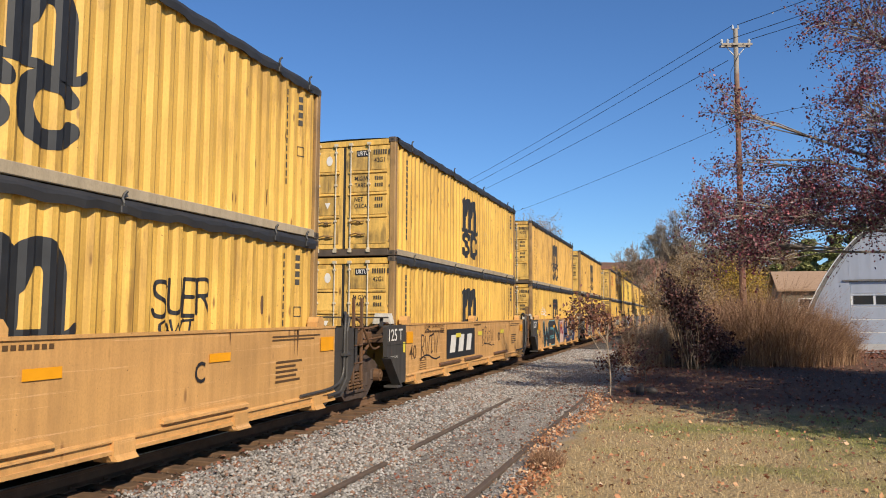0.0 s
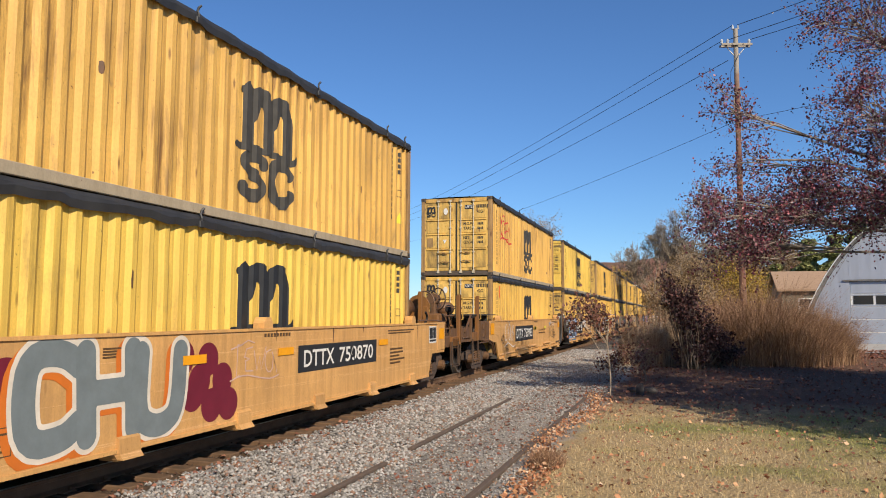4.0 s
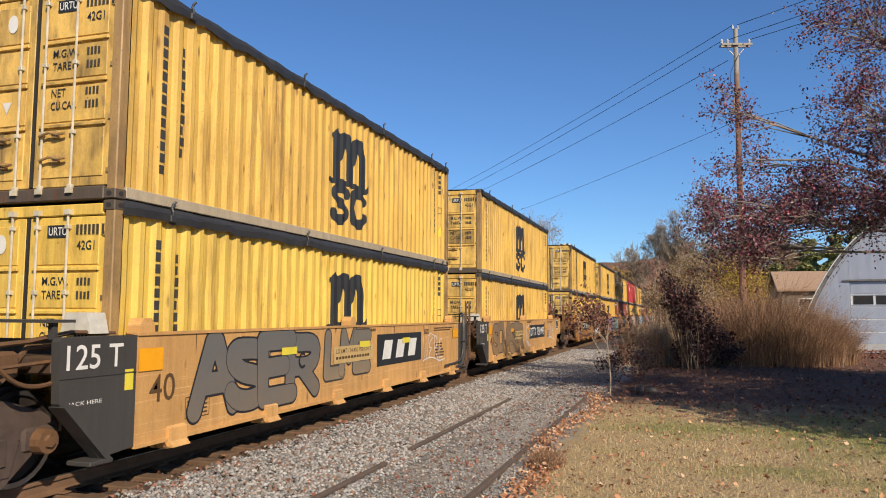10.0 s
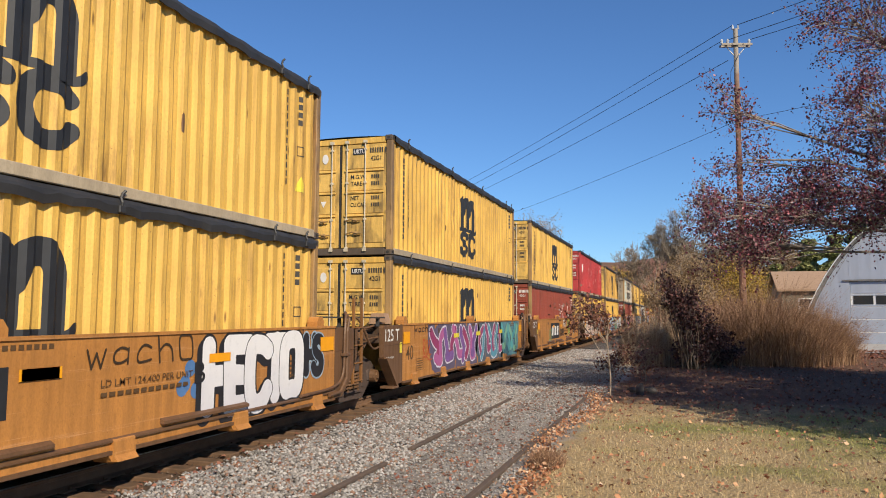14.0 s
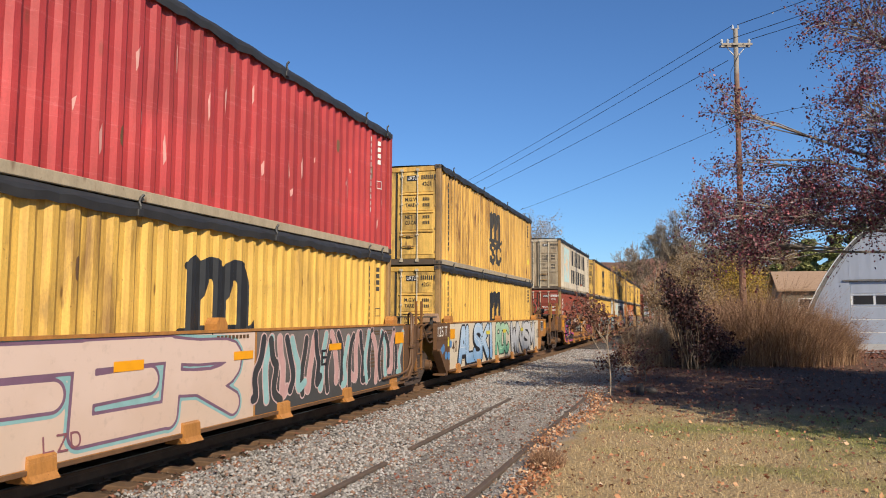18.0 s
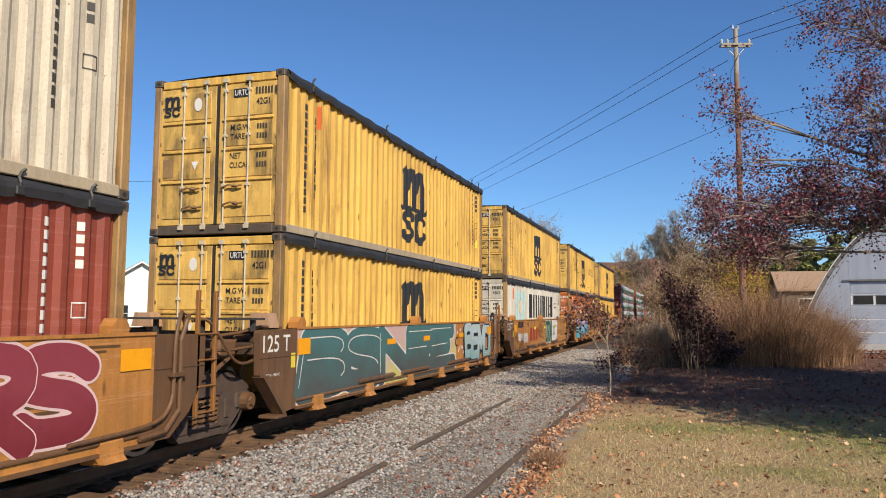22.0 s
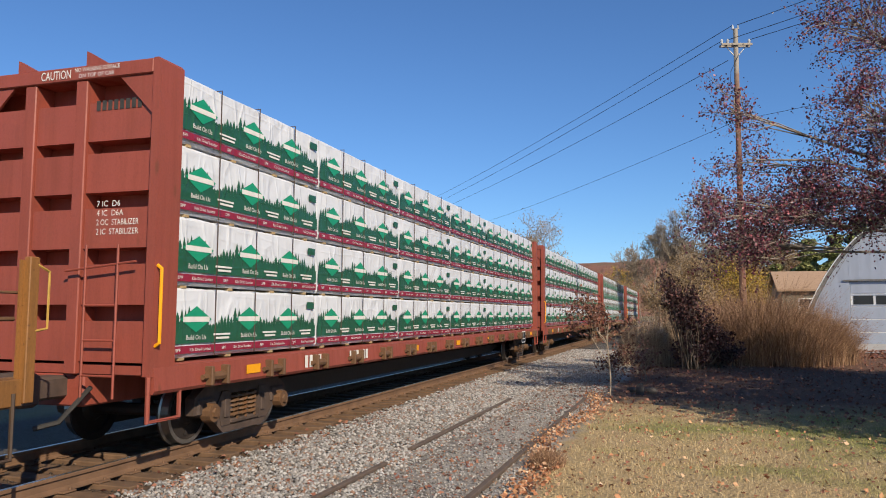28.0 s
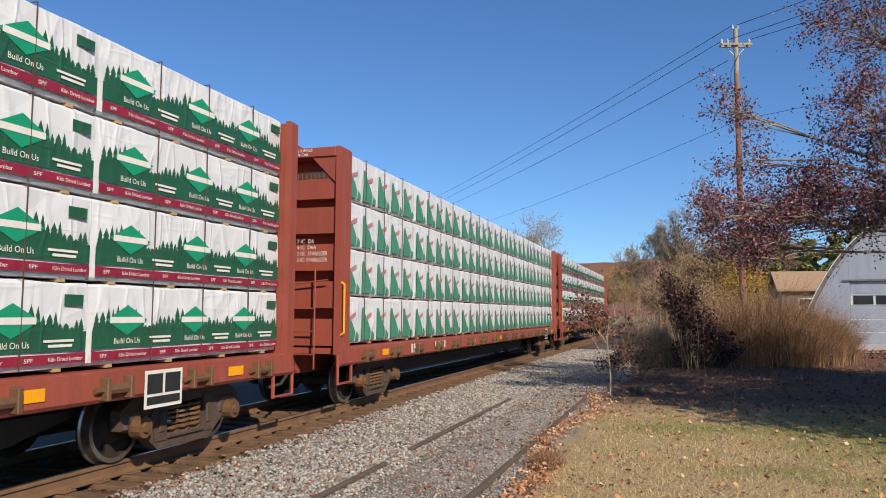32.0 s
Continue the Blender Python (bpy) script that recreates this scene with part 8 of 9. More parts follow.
def blades(name, mat, n, place, h0, h1, wid, seed, label, category, lean=0.4, bends=2, kind="stuff"):
    """Tapering bent blades: place(rng, n) gives their feet and a factor of their height."""
    rng = nprng(seed)
    x, y, k, *way = place(rng, n)
    n = len(x)
    z = np.array([ground_z(a, b) for a, b in zip(x, y)]) - 0.01
    h = rng.uniform(h0, h1, n) * k
    a, t = rng.uniform(0, 6.28, n), rng.uniform(0.1, 1.0, n) * lean
    if way:
        a = way[0] + rng.normal(0, 0.5, n)
    dx, dy = np.cos(a) * t * h, np.sin(a) * t * h
    b = rng.uniform(0, 6.28, n)
    wx, wy = np.cos(b) * wid * 0.5, np.sin(b) * wid * 0.5
    rows = []
    for i in range(bends + 1):
        q = i / (bends + 0.0)
        cx, cy, cz = x + dx * q ** 1.8, y + dy * q ** 1.8, z + h * (q - 0.12 * t * q ** 3)
        taper = 1 - 0.8 * q
        rows += [np.stack([cx - wx * taper, cy - wy * taper, cz], 1), np.stack([cx + wx * taper, cy + wy * taper, cz], 1)]
    v = np.stack(rows, 1)
    m = 2 * (bends + 1)
    q = np.concatenate([np.arange(n)[:, None] * m + [[2 * i, 2 * i + 1, 2 * i + 3, 2 * i + 2]] for i in range(bends)], 0)
    return tagged(put(name, cloud_mesh(name, v.reshape(-1, 3), q, mat)), label, category, kind=kind)


def turf_place(rng, n):
    x, y = 5.2 + 11.5 * rng.random(n), 3.5 + 17 * rng.random(n) ** 1.6
    keep = (x > 5.25 + 0.25 * np.sin(y * 1.7) + 0.3 * rng.random(n)) & (x < 7.2 + y * 0.45) & (y < 14.6 + 2.2 * rng.random(n) + 0.5 * np.sin(x * 1.4))
    return x[keep], y[keep], np.ones(keep.sum())


blades("lawn_grass", TURF, 170000, turf_place, 0.02, 0.065, 0.006, 21, "short dry lawn grass, half green and half straw", "grass", 0.9, 1)


def clump(cx, cy, rx, ry, top):
    def place(rng, n):
        a, r = rng.uniform(0, 6.28, n), np.sqrt(rng.random(n))
        return cx + rx * r * np.cos(a), cy + ry * r * np.sin(a), top * (1.05 - 0.4 * r ** 2) * rng.uniform(0.75, 1.1, n)
    return place


def tufts(cx, cy, rx, ry, top, m, seed, w=0.22):
    """Feet of blades in many fountain-like tufts; the blades lean out of each tuft."""
    r2 = nprng(seed)
    a, r = r2.uniform(0, 6.28, m), np.sqrt(r2.random(m))
    tx, ty, tk = cx + rx * r * np.cos(a), cy + ry * r * np.sin(a), top * (1.05 - 0.35 * r ** 2) * r2.uniform(0.6, 1.15, m)

    def place(rng, n):
        i = rng.integers(0, m, n)
        b, q = rng.uniform(0, 6.28, n), np.abs(rng.normal(0, w, n))
        return tx[i] + q * np.cos(b), ty[i] + q * np.sin(b), tk[i] * rng.uniform(0.6, 1.08, n), np.where(rng.random(n) < 0.3, a[i], b)
    return place


PLUME = leaf_mat("feathery_plume", [(0.0, (0.20, 0.10, 0.055)), (0.5, (0.34, 0.19, 0.105)), (1.0, (0.50, 0.32, 0.20))])
REED = leaf_mat("pale_reed", [(0.0, (0.22, 0.14, 0.08)), (0.5, (0.44, 0.31, 0.19)), (1.0, (0.70, 0.54, 0.36))])


def stand(name, mat, n, place, h0, h1, wid, seed, label, lean, heads, bends=5):
    """A stand of tall grass: fine bent stalks and a feathery head of seed on some of them."""
    root = blades(name, mat, n, place, h0, h1, wid, seed, label, name.replace("_", " "), lean, bends, "")
    if heads:
        co = np.empty(len(root.data.vertices) * 3, np.float32)
        root.data.vertices.foreach_get("co", co)
        co = co.reshape(-1, 2 * (bends + 1), 3)
        rng = nprng(seed + 100)
        pick = rng.choice(len(co), heads, replace=False)
        tip, low = co[pick, -1], co[pick, -5]
        k = rng.uniform(-0.1, 1.0, (heads, 14, 1))
        pts = tip[:, None] + (low - tip)[:, None] * k * 0.7 + rng.normal(0, 0.035, (heads, 14, 3))
        v, f = leaf_arrays(pts.reshape(-1, 3), 0.02, rng, 0.0, 3.0)
        put("seed_heads", cloud_mesh("seed_heads", v, f, PLUME), root, label="pale feathery seed heads")
    return root


stand("tall_grass", STRAW, 32000, tufts(10.1, 32.6, 2.4, 1.8, 1.10, 110, 5, 0.34), 1.5, 3.0, 0.012, 31, "tall tan ornamental grass clump", 0.7, 4200)
stand("tall_grass", STRAW, 12000, tufts(12.0, 33.4, 1.15, 1.1, 0.90, 40, 6, 0.34), 1.4, 2.7, 0.012, 32, "tan ornamental grass clump beside the drive", 0.8, 1700)
stand("reeds", REED, 5200, tufts(5.9, 30.6, 1.1, 1.2, 0.9, 34, 7, 0.2), 1.2, 2.8, 0.012, 33, "pale upright dry reeds", 0.25, 500, 4)
blades("dry_weeds", STRAW, 1500, clump(5.35, 9.9, 0.22, 0.3, 1.0), 0.12, 0.3, 0.01, 34, "small dry weed tuft by the old rail", "weeds", 0.9, 2, "")


# ---------------------------------------------------------------- trees and shrubs
def grow(base, aim, length, radius, levels, rng, kids=(4, 6), spread=0.7, shrink=0.62, up=0.12, start=0.25, bend=0.12):
    """Limbs that fork: returns the segments, and the tips with their direction."""
    segs, tips = [], []
    stack = [(np.array(base, float), np.array(aim, float) / np.linalg.norm(aim), length, radius, levels)]
    while stack:
        p, d, ln, r, lv = stack.pop()
        steps = 4 if lv > 1 else 3
        pts = [p]
        for i in range(steps):
            d = d + rng.normal(0, bend, 3) + np.array([0, 0, up * 0.3])
            d /= np.linalg.norm(d)
            q = pts[-1] + d * ln / steps
            segs.append((*pts[-1], *q, r * (1 - 0.6 * i / steps), r * (1 - 0.6 * (i + 1) / steps)))
            pts.append(q)
        tips.append((pts[-1], lv))
        if lv <= 0:
            tips.append(((pts[-1] + pts[-2]) / 2, lv))
            continue
        for k in range(rng.integers(kids[0], kids[1] + 1)):
            t = start + (1 - start) * (k + rng.random()) / kids[1]
            i = min(int(t * steps), steps - 1)
            o = pts[i] + (pts[i + 1] - pts[i]) * (t * steps - i)
            side = rng.normal(size=3)
            side -= d * (side @ d)
            side /= np.linalg.norm(side) + 1e-9
            nd = d * (1 - spread * 0.5) + side * spread + np.array([0, 0, up])
            stack.append((o, nd / np.linalg.norm(nd), ln * shrink * rng.uniform(0.75, 1.15), r * 0.5, lv - 1))
    return segs, tips


def tree(name, label, category, base, height, radius, levels, seed, bark=BARK, leaf=None, leaves=0, size=0.1, fuzz=0.35, sides=5, aim=(0, 0, 1), group="", least=0.0, **kw):
    rng = nprng(seed)
    segs, tips = grow(base, aim, height, radius, levels, rng, **kw)
    segs = np.array(segs)
    segs[:, 6:8] = np.maximum(segs[:, 6:8], least)
    root = thing(name, label, category, group, at=Matrix.Translation(base))
    off = np.array(base)
    cut = 4 if leaf is None else len(segs)
    v, f = tube_arrays(segs[:cut], sides)
    put("trunk", cloud_mesh("trunk", v - off, f, bark, True), root)
    if leaf is None:
        v, f = tube_arrays(segs[cut:], sides)
        put("crown", cloud_mesh("crown", v - off, f, bark, True), root, label="leafless twigs")
    if leaf is not None and leaves:
        t = np.array([p for p, lv in tips if lv <= 1])
        idx = rng.integers(0, len(t), leaves)
        pts = t[idx] + rng.normal(0, fuzz, (leaves, 3))
        v, f = leaf_arrays(pts - off, size, rng)
        put("crown", cloud_mesh("crown", v, f, leaf), root)
    return root


# the red oak whose limbs reach into view, its trunk beyond the lawn
def oak():
    rng = nprng(77)
    base = np.array([15.2, 19.5, ground_z(15.2, 19.5) - 0.05])
    root = thing("oak_tree", "large oak with maroon autumn leaves and bare grey twigs", "tree", at=Matrix.Translation(base))
    lobes = [((7.75, 18.0, 4.0), (0.65, 1.0, 0.6), 24), ((8.3, 18.0, 3.35), (0.8, 1.0, 0.55), 28), ((8.25, 17.8, 6.3), (0.5, 0.9, 0.8), 10), ((8.5, 17.9, 5.2), (0.6, 0.9, 0.5), 9),
             ((9.0, 18.2, 3.9), (0.9, 1.2, 0.8), 40), ((9.8, 18.4, 4.6), (1.1, 1.3, 0.9), 44), ((10.5, 18.4, 3.9), (0.8, 1.2, 0.5), 26), ((10.9, 18.2, 6.1), (1.1, 1.4, 1.2), 42),
             ((10.7, 18.0, 8.3), (1.1, 1.6, 1.1), 36), ((11.6, 18.6, 4.5), (1.0, 1.4, 0.75), 40), ((12.3, 18.4, 5.6), (1.3, 1.5, 1.3), 44), ((12.6, 18.4, 8.4), (1.6, 1.8, 1.9), 56), ((15.0, 19.3, 6.6), (2.4, 2.6, 2.6), 70),
             ((15.3, 18.6, 8.6), (2.2, 2.2, 1.6), 50), ((18.2, 20.0, 7.6), (2.2, 2.6, 2.8), 56), ((15.0, 23.0, 6.5), (2.4, 1.8, 2.4), 44)]
    segs = []
    top = base + [0, 0, 9.5]
    for i in range(6):
        segs.append((*(base + (top - base) * i / 6 + [0, 0.05 * (i % 2), 0]), *(base + (top - base) * (i + 1) / 6 + [0, 0.05 * ((i + 1) % 2), 0]), 0.34 * (1 - i / 7.5), 0.34 * (1 - (i + 1) / 7.5)))
    pts = []
    for c, r, n in lobes:
        c, r = np.array(c), np.array(r)
        z0 = base[2] + max(2.4, (c[2] - base[2]) * 0.62)
        a = np.array([base[0], base[1], z0])
        mid = (a + c) / 2 + [0, 0, 0.35] + rng.normal(0, 0.15, 3)
        one, two = (a + mid) / 2 + rng.normal(0, 0.12, 3), (mid + c) / 2 + rng.normal(0, 0.1, 3)
        segs += [(*a, *one, 0.075, 0.055), (*one, *mid, 0.055, 0.038), (*mid, *two, 0.038, 0.026), (*two, *c, 0.026, 0.014)]
        for _ in range(n):
            q = rng.normal(size=3)
            q = c + r * q / np.linalg.norm(q) * rng.random() ** 0.4
            k = rng.uniform(0.35, 1.0)
            o = mid + (c - mid) * k
            m = (o + q) / 2 + rng.normal(0, 0.12, 3)
            segs += [(*o, *m, 0.016, 0.011), (*m, *q, 0.011, 0.005)]
            for _ in range(4):
                e = q + rng.normal(0, 0.33, 3)
                s = m + (q - m) * rng.uniform(0.3, 1)
                segs.append((*s, *e, 0.006, 0.003))
                pts += [s + (e - s) * t + rng.normal(0, 0.085, 3) for t in rng.uniform(0.2, 1.15, 22)]
    v, f = tube_arrays(segs, 6)
    put("trunk", cloud_mesh("trunk", v - base, f, OAK_TWIG, True), root, label="grey forking limbs")
    v, f = leaf_arrays(np.array(pts) - base, 0.047, rng, 0.0, 1.35)
    put("crown", cloud_mesh("crown", v, f, OAK_LEAF), root, label="maroon leaves")
    return root


def shade_tree(x, y, h, r, seed, n=9000, size=0.16):
    """A full tree beyond the edge of the view, whose shade falls across the lawn."""
    rng = nprng(seed)
    base = np.array([x, y, ground_z(x, y) - 0.05])
    root = thing("oak_tree", "full maroon-leaved oak shading the lawn", "tree", "oaks by the lawn", at=Matrix.Translation(base))
    segs = [(0, 0, 0, 0, 0, h * 0.45, 0.34, 0.26), (0, 0, h * 0.45, 0.2, 0.1, h * 0.85, 0.26, 0.08)]
    pts = []
    for i in range(n // 60):
        q = rng.normal(size=3)
        q = q / np.linalg.norm(q) * rng.random() ** 0.35 * [r, r, h * 0.36] + [0, 0, h * 0.62]
        o = np.array([0, 0, h * rng.uniform(0.3, 0.75)])
        segs += [(*o, *((o + q) / 2 + [0, 0, 0.2]), 0.05, 0.03), (*((o + q) / 2 + [0, 0, 0.2]), *q, 0.03, 0.008)]
        pts.append(q + rng.normal(0, 0.5, (60, 3)))
    v, f = tube_arrays(segs, 5)
    put("trunk", cloud_mesh("trunk", v, f, BARK, True), root)
    v, f = leaf_arrays(np.concatenate(pts), size, rng)
    put("crown", cloud_mesh("crown", v, f, OAK_LEAF), root)


oak()
shade_tree(16.0, 11.4, 8.9, 3.3, 70, 9500)
shade_tree(20.5, 13.0, 10.5, 3.8, 71, 9000)
shade_tree(18.4, 16.6, 7.0, 2.6, 72)
shade_tree(19.4, 19.6, 10.0, 3.3, 74, 13000)


def shrub(name, label, lobes, leaves, seed):
    """An upright many-stemmed bush with ragged tufts of leaves."""
    rng = nprng(seed)
    base = np.array([lobes[0][0][0], lobes[0][0][1], -0.24])
    root = thing(name, label, "shrub", at=Matrix.Translation(base))
    segs, pts = [], []
    for c, r in lobes:
        c, r = np.array(c) - base, np.array(r)
        for _ in range(16):
            q = rng.normal(size=3)
            q = c + r * q / np.linalg.norm(q) * rng.uniform(0.35, 1.12)
            o = np.array([rng.normal(0, 0.15) + q[0] * 0.3, rng.normal(0, 0.15) + q[1] * 0.3, 0.0])
            m = (o + q) / 2 + rng.normal(0, 0.07, 3)
            segs += [(*o, *m, 0.022, 0.015), (*m, *q, 0.015, 0.004)]
            k = rng.uniform(0.35, 1.1, leaves // (16 * len(lobes)))[:, None]
            pts.append(m + (q - m) * k + rng.normal(0, 0.11, (len(k), 3)))
    v, f = tube_arrays(segs, 5)
    put("stem", cloud_mesh("stem", v, f, BARK, True), root)
    v, f = leaf_arrays(np.concatenate(pts), 0.075, rng)
    put("crown", cloud_mesh("crown", v, f, SHRUB_LEAF), root)


shrub("shrub", "dark plum-leaved upright shrub before the tall grass", (((7.45, 28.6, 0.55), (0.75, 0.5, 0.6)), ((6.6, 28.6, 2.8), (0.35, 0.4, 0.5)), ((6.95, 28.6, 2.1), (0.5, 0.45, 0.55)), ((7.4, 28.7, 2.5), (0.3, 0.4, 0.5)), ((7.75, 28.7, 1.5), (0.55, 0.5, 0.65)), ((8.2, 28.8, 0.9), (0.4, 0.4, 0.5))), 5600, 41)
shrub("shrub", "low dark-leaved bush before the tall grass", (((8.0, 29.4, 0.55), (0.5, 0.5, 0.6)), ((8.5, 29.7, 0.35), (0.6, 0.5, 0.5))), 1500, 42)
tree("sapling", "small bare sapling with dull red leaves", "sapling", (5.36, 18.7, -0.24), 1.75, 0.024, 3, 43, PALE_TWIG, SAPLING_LEAF, 900, 0.065, 0.10, kids=(4, 6), spread=0.72, shrink=0.55, start=0.42, up=0.1, least=0.0035)
for i, (x, y, h) in enumerate(((5.0, 24.0, 0.5), (5.6, 26.0, 0.8), (4.8, 29.0, 0.5), (6.0, 23.0, 0.6), (5.3, 33.0, 0.7), (5.6, 38.0, 1.0), (6.2, 40.0, 1.6), (5.6, 45.0, 1.3))):
    tree("brush", "leafless pale twiggy brush beside the siding", "brush", (x, y, -0.25), h, 0.02, 3, 50 + i, PALE_TWIG, SAPLING_LEAF, 160, 0.07, 0.12, 4, group="brush by the siding", kids=(4, 6), spread=0.8, shrink=0.7)

# stones by the sapling
for i, (x, y, sx, sy, sz) in enumerate(((6.05, 19.0, 0.11, 0.11, 0.2), (6.25, 19.6, 0.18, 0.14, 0.1), (5.8, 19.9, 0.14, 0.14, 0.08))):
    bm = bmesh.new()
    bmesh.ops.create_icosphere(bm, subdivisions=2, radius=1)
    srng = random.Random(i)
    for v in bm.verts:
        v.co = Vector((v.co.x * sx, v.co.y * sy, v.co.z * sz)) * (1 + 0.25 * noise.noise(v.co * 1.6 + Vector((i * 7, 0, 0))))
    me = bpy.data.meshes.new("boulder")
    bm.to_mesh(me), bm.free()
    me.materials.append(plain("grey_stone", (0.07, 0.06, 0.055), 0.9, 0.35, 8.0, bump=0.5))
    tagged(put("boulder", me, at=pose(x, y, ground_z(x, y) + sz * 0.5)), "rough grey stone on the leaf litter", "stone", "stones by the sapling")

# woods beyond the siding and round the bend
wrng = random.Random(8)
WOODS = [("bare_tree", (4.9, 71, 0), 6.6, 0.11, 5, "brown", 250), ("bare_tree", (6.9, 73, 0), 7.6, 0.11, 5, "brown", 350), ("bare_tree", (9.0, 70, 0), 5.6, 0.13, 5, "brown", 900), ("bare_tree", (7.6, 60, 0), 4.4, 0.1, 4, "brown", 3200),
         ("bare_tree", (6.2, 62, 0), 3.4, 0.08, 4, "brown", 2600), ("bare_tree", (5.6, 95, 0), 4.6, 0.12, 4, "brown", 2600), ("bare_tree", (6.2, 110, 0), 6.0, 0.13, 4, "brown", 2600), ("bare_tree", (4.6, 128, 0), 4.6, 0.12, 4, "brown", 2600),
         ("bare_tree", (9.4, 57, 0), 4.2, 0.1, 4, "brown", 3600), ("gold_tree", (10.3, 54, 0), 3.4, 0.11, 3, "gold", 3000), ("gold_tree", (12.2, 62, 0), 2.2, 0.09, 3, "gold", 1800), ("gold_tree", (-7.0, 200, 0), 9.0, 0.2, 3, "gold", 2600),
         ("bare_tree", (-8.8, 92, 0), 7.6, 0.12, 4, "brown", 700), ("bare_tree", (-15.6, 98, 0), 8.0, 0.12, 4, "brown", 700), ("bare_tree", (11.8, 80, 0), 6.6, 0.14, 4, "brown", 4000), ("bare_tree", (15.2, 84, 0), 6.4, 0.14, 4, "brown", 4000), ("bare_tree", (18.6, 86, 0), 7.0, 0.14, 4, "brown", 4000),
         ("bare_tree", (6.0, 52, 0), 2.0, 0.06, 4, "brown", 900), ("bare_tree", (6.6, 48, 0), 2.2, 0.06, 4, "brown", 900), ("bare_tree", (8.2, 46, 0), 2.4, 0.06, 4, "brown", 1400),
         ("bare_tree", (-5.5, 150, 0), 6.0, 0.14, 4, "brown", 2600), ("bare_tree", (-11.0, 190, 0), 8.0, 0.16, 4, "brown", 2600), ("bare_tree", (-4.6, 230, 0), 9.0, 0.16, 4, "brown", 2600),
         ("bare_tree", (-41.5, 66, 0), 6.6, 0.14, 4, None, 0), ("bare_tree", (-38.2, 68, 0), 6.2, 0.14, 4, None, 0), ("bare_tree", (-47, 72, 0), 5.0, 0.14, 4, "brown", 900), ("bare_tree", (-34, 72, 0), 6.0, 0.13, 4, "brown", 400)]
for i, (nm, b, h, r, lv, lf, nl) in enumerate(WOODS):
    leaf = {"brown": BROWN_LEAF, "gold": GOLD_LEAF, None: None}[lf]
    lab = {"brown": "thin tree with few brown autumn leaves", "gold": "young tree with golden autumn leaves", None: "leafless pale-grey deciduous tree"}[lf]
    tree(nm, lab, "tree", (b[0], b[1], -0.2), h, r, lv, 100 + i, PALE_TWIG if lf != "gold" else BARK, leaf, nl * 3, 0.075 if b[1] < 85 else 0.13, 0.42, 4 if lv < 5 else 3, group="trees beyond the line", least=0.009 + 0.00009 * b[1], kids=(4, 6), spread=0.6, shrink=0.6, start=0.3, up=0.2)


def fir(x, y, h, seed):
    rng = nprng(seed)
    root = thing("fir_tree", "dark green conifer behind the barn", "tree", "conifers behind the barn", at=pose(x, y, 0))
    v, f = tube_arrays([(0, 0, -0.3, 0, 0, h * 0.95, 0.16, 0.03)], 6)
    put("trunk", cloud_mesh("trunk", v, f, BARK), root)
    n = 13000
    k = rng.random(n) ** 0.8
    a, r = rng.uniform(0, 6.28, n), (1 - k * 0.85) * h * 0.42 * np.sqrt(rng.random(n)) * (0.75 + 0.35 * np.sin(k * 40))
    pts = np.stack([r * np.cos(a), r * np.sin(a), 0.6 + k * (h - 0.6) - 0.2 * r], 1)
    v, f = leaf_arrays(pts, 0.17, rng, 0.4, 2.0)
    put("crown", cloud_mesh("crown", v, f, PINE_LEAF), root)


for i, (x, y, h) in enumerate(((17.6, 72, 7.2), (19.6, 71, 8.6), (21.8, 72, 10.2), (24.2, 74, 11.6), (15.4, 76, 6.4), (18.4, 77, 8.8))):
    fir(x, y, h, 200 + i)

# the wooded ridge beyond
def ridge_mat():
    n = Nodes("autumn_woods", 0.95)
    sp = n.space((0.05, 0.05, 0.09))
    c = n.mix(n.noise(1.0, 8.0, 0.75, vec=sp), (0.10, 0.045, 0.032), (0.38, 0.17, 0.10))
    c = n.mix(n.ramp(n.noise(0.35, 5.0, vec=sp), [(0.5, 0.0), (0.7, 0.7)]), c, (0.17, 0.13, 0.06))
    n.bump(n.noise(3.0, 6.0, 0.8, vec=sp), 1.0, 3.0)
    return n.done(c)


rg = Geo()
rv, rn, rm = [], 150, 14
for i in range(rn + 1):
    a = radians(-62 + 130 * i / rn)
    for j in range(rm + 1):
        k = j / rm
        dist = 620 + 420 * k
        top = smooth(-21, -10, math.degrees(a)) * 58 + 12 * math.sin(i * 0.11 + 0.6) + 5 * math.sin(i * 0.37) + 1.6 * noise.noise((i * 0.9, j * 0.7, 0))
        jag = 3.5 * noise.noise((i * 3.1, j * 2.7, 4))
        rv.append((7 + dist * math.sin(a), dist * math.cos(a), -3 + (top + jag) * smooth(0, 0.75, k)))
rg.add(rv, [(i * (rm + 1) + j, (i + 1) * (rm + 1) + j, (i + 1) * (rm + 1) + j + 1, i * (rm + 1) + j + 1) for i in range(rn) for j in range(rm)])
tagged(put("hills", rg.mesh("hills", ridge_mat(), False)), "low ridge of brown autumn woods", "hill", kind="structure")

# ---------------------------------------------------------------- barn, houses, poles
def boards(name, col, step=0.24, axis=0):
    n = Nodes(name, 0.6)
    v = n.noise(3.0, 5.0, vec=n.space((1, 1, 0.2)))
    c = n.mix(n.ramp(v, [(0.3, 0.0), (0.7, 1.0)]), tuple(x * 0.86 for x in col), col)
    n.bump(n.noise(20.0, 4.0, vec=n.space((1, 1, 0.1))), 0.2, 0.01)
    return n.done(c)


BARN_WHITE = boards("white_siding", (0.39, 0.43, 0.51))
TRIM_WHITE = plain("white_trim", (0.78, 0.78, 0.76), 0.5, 0.1)
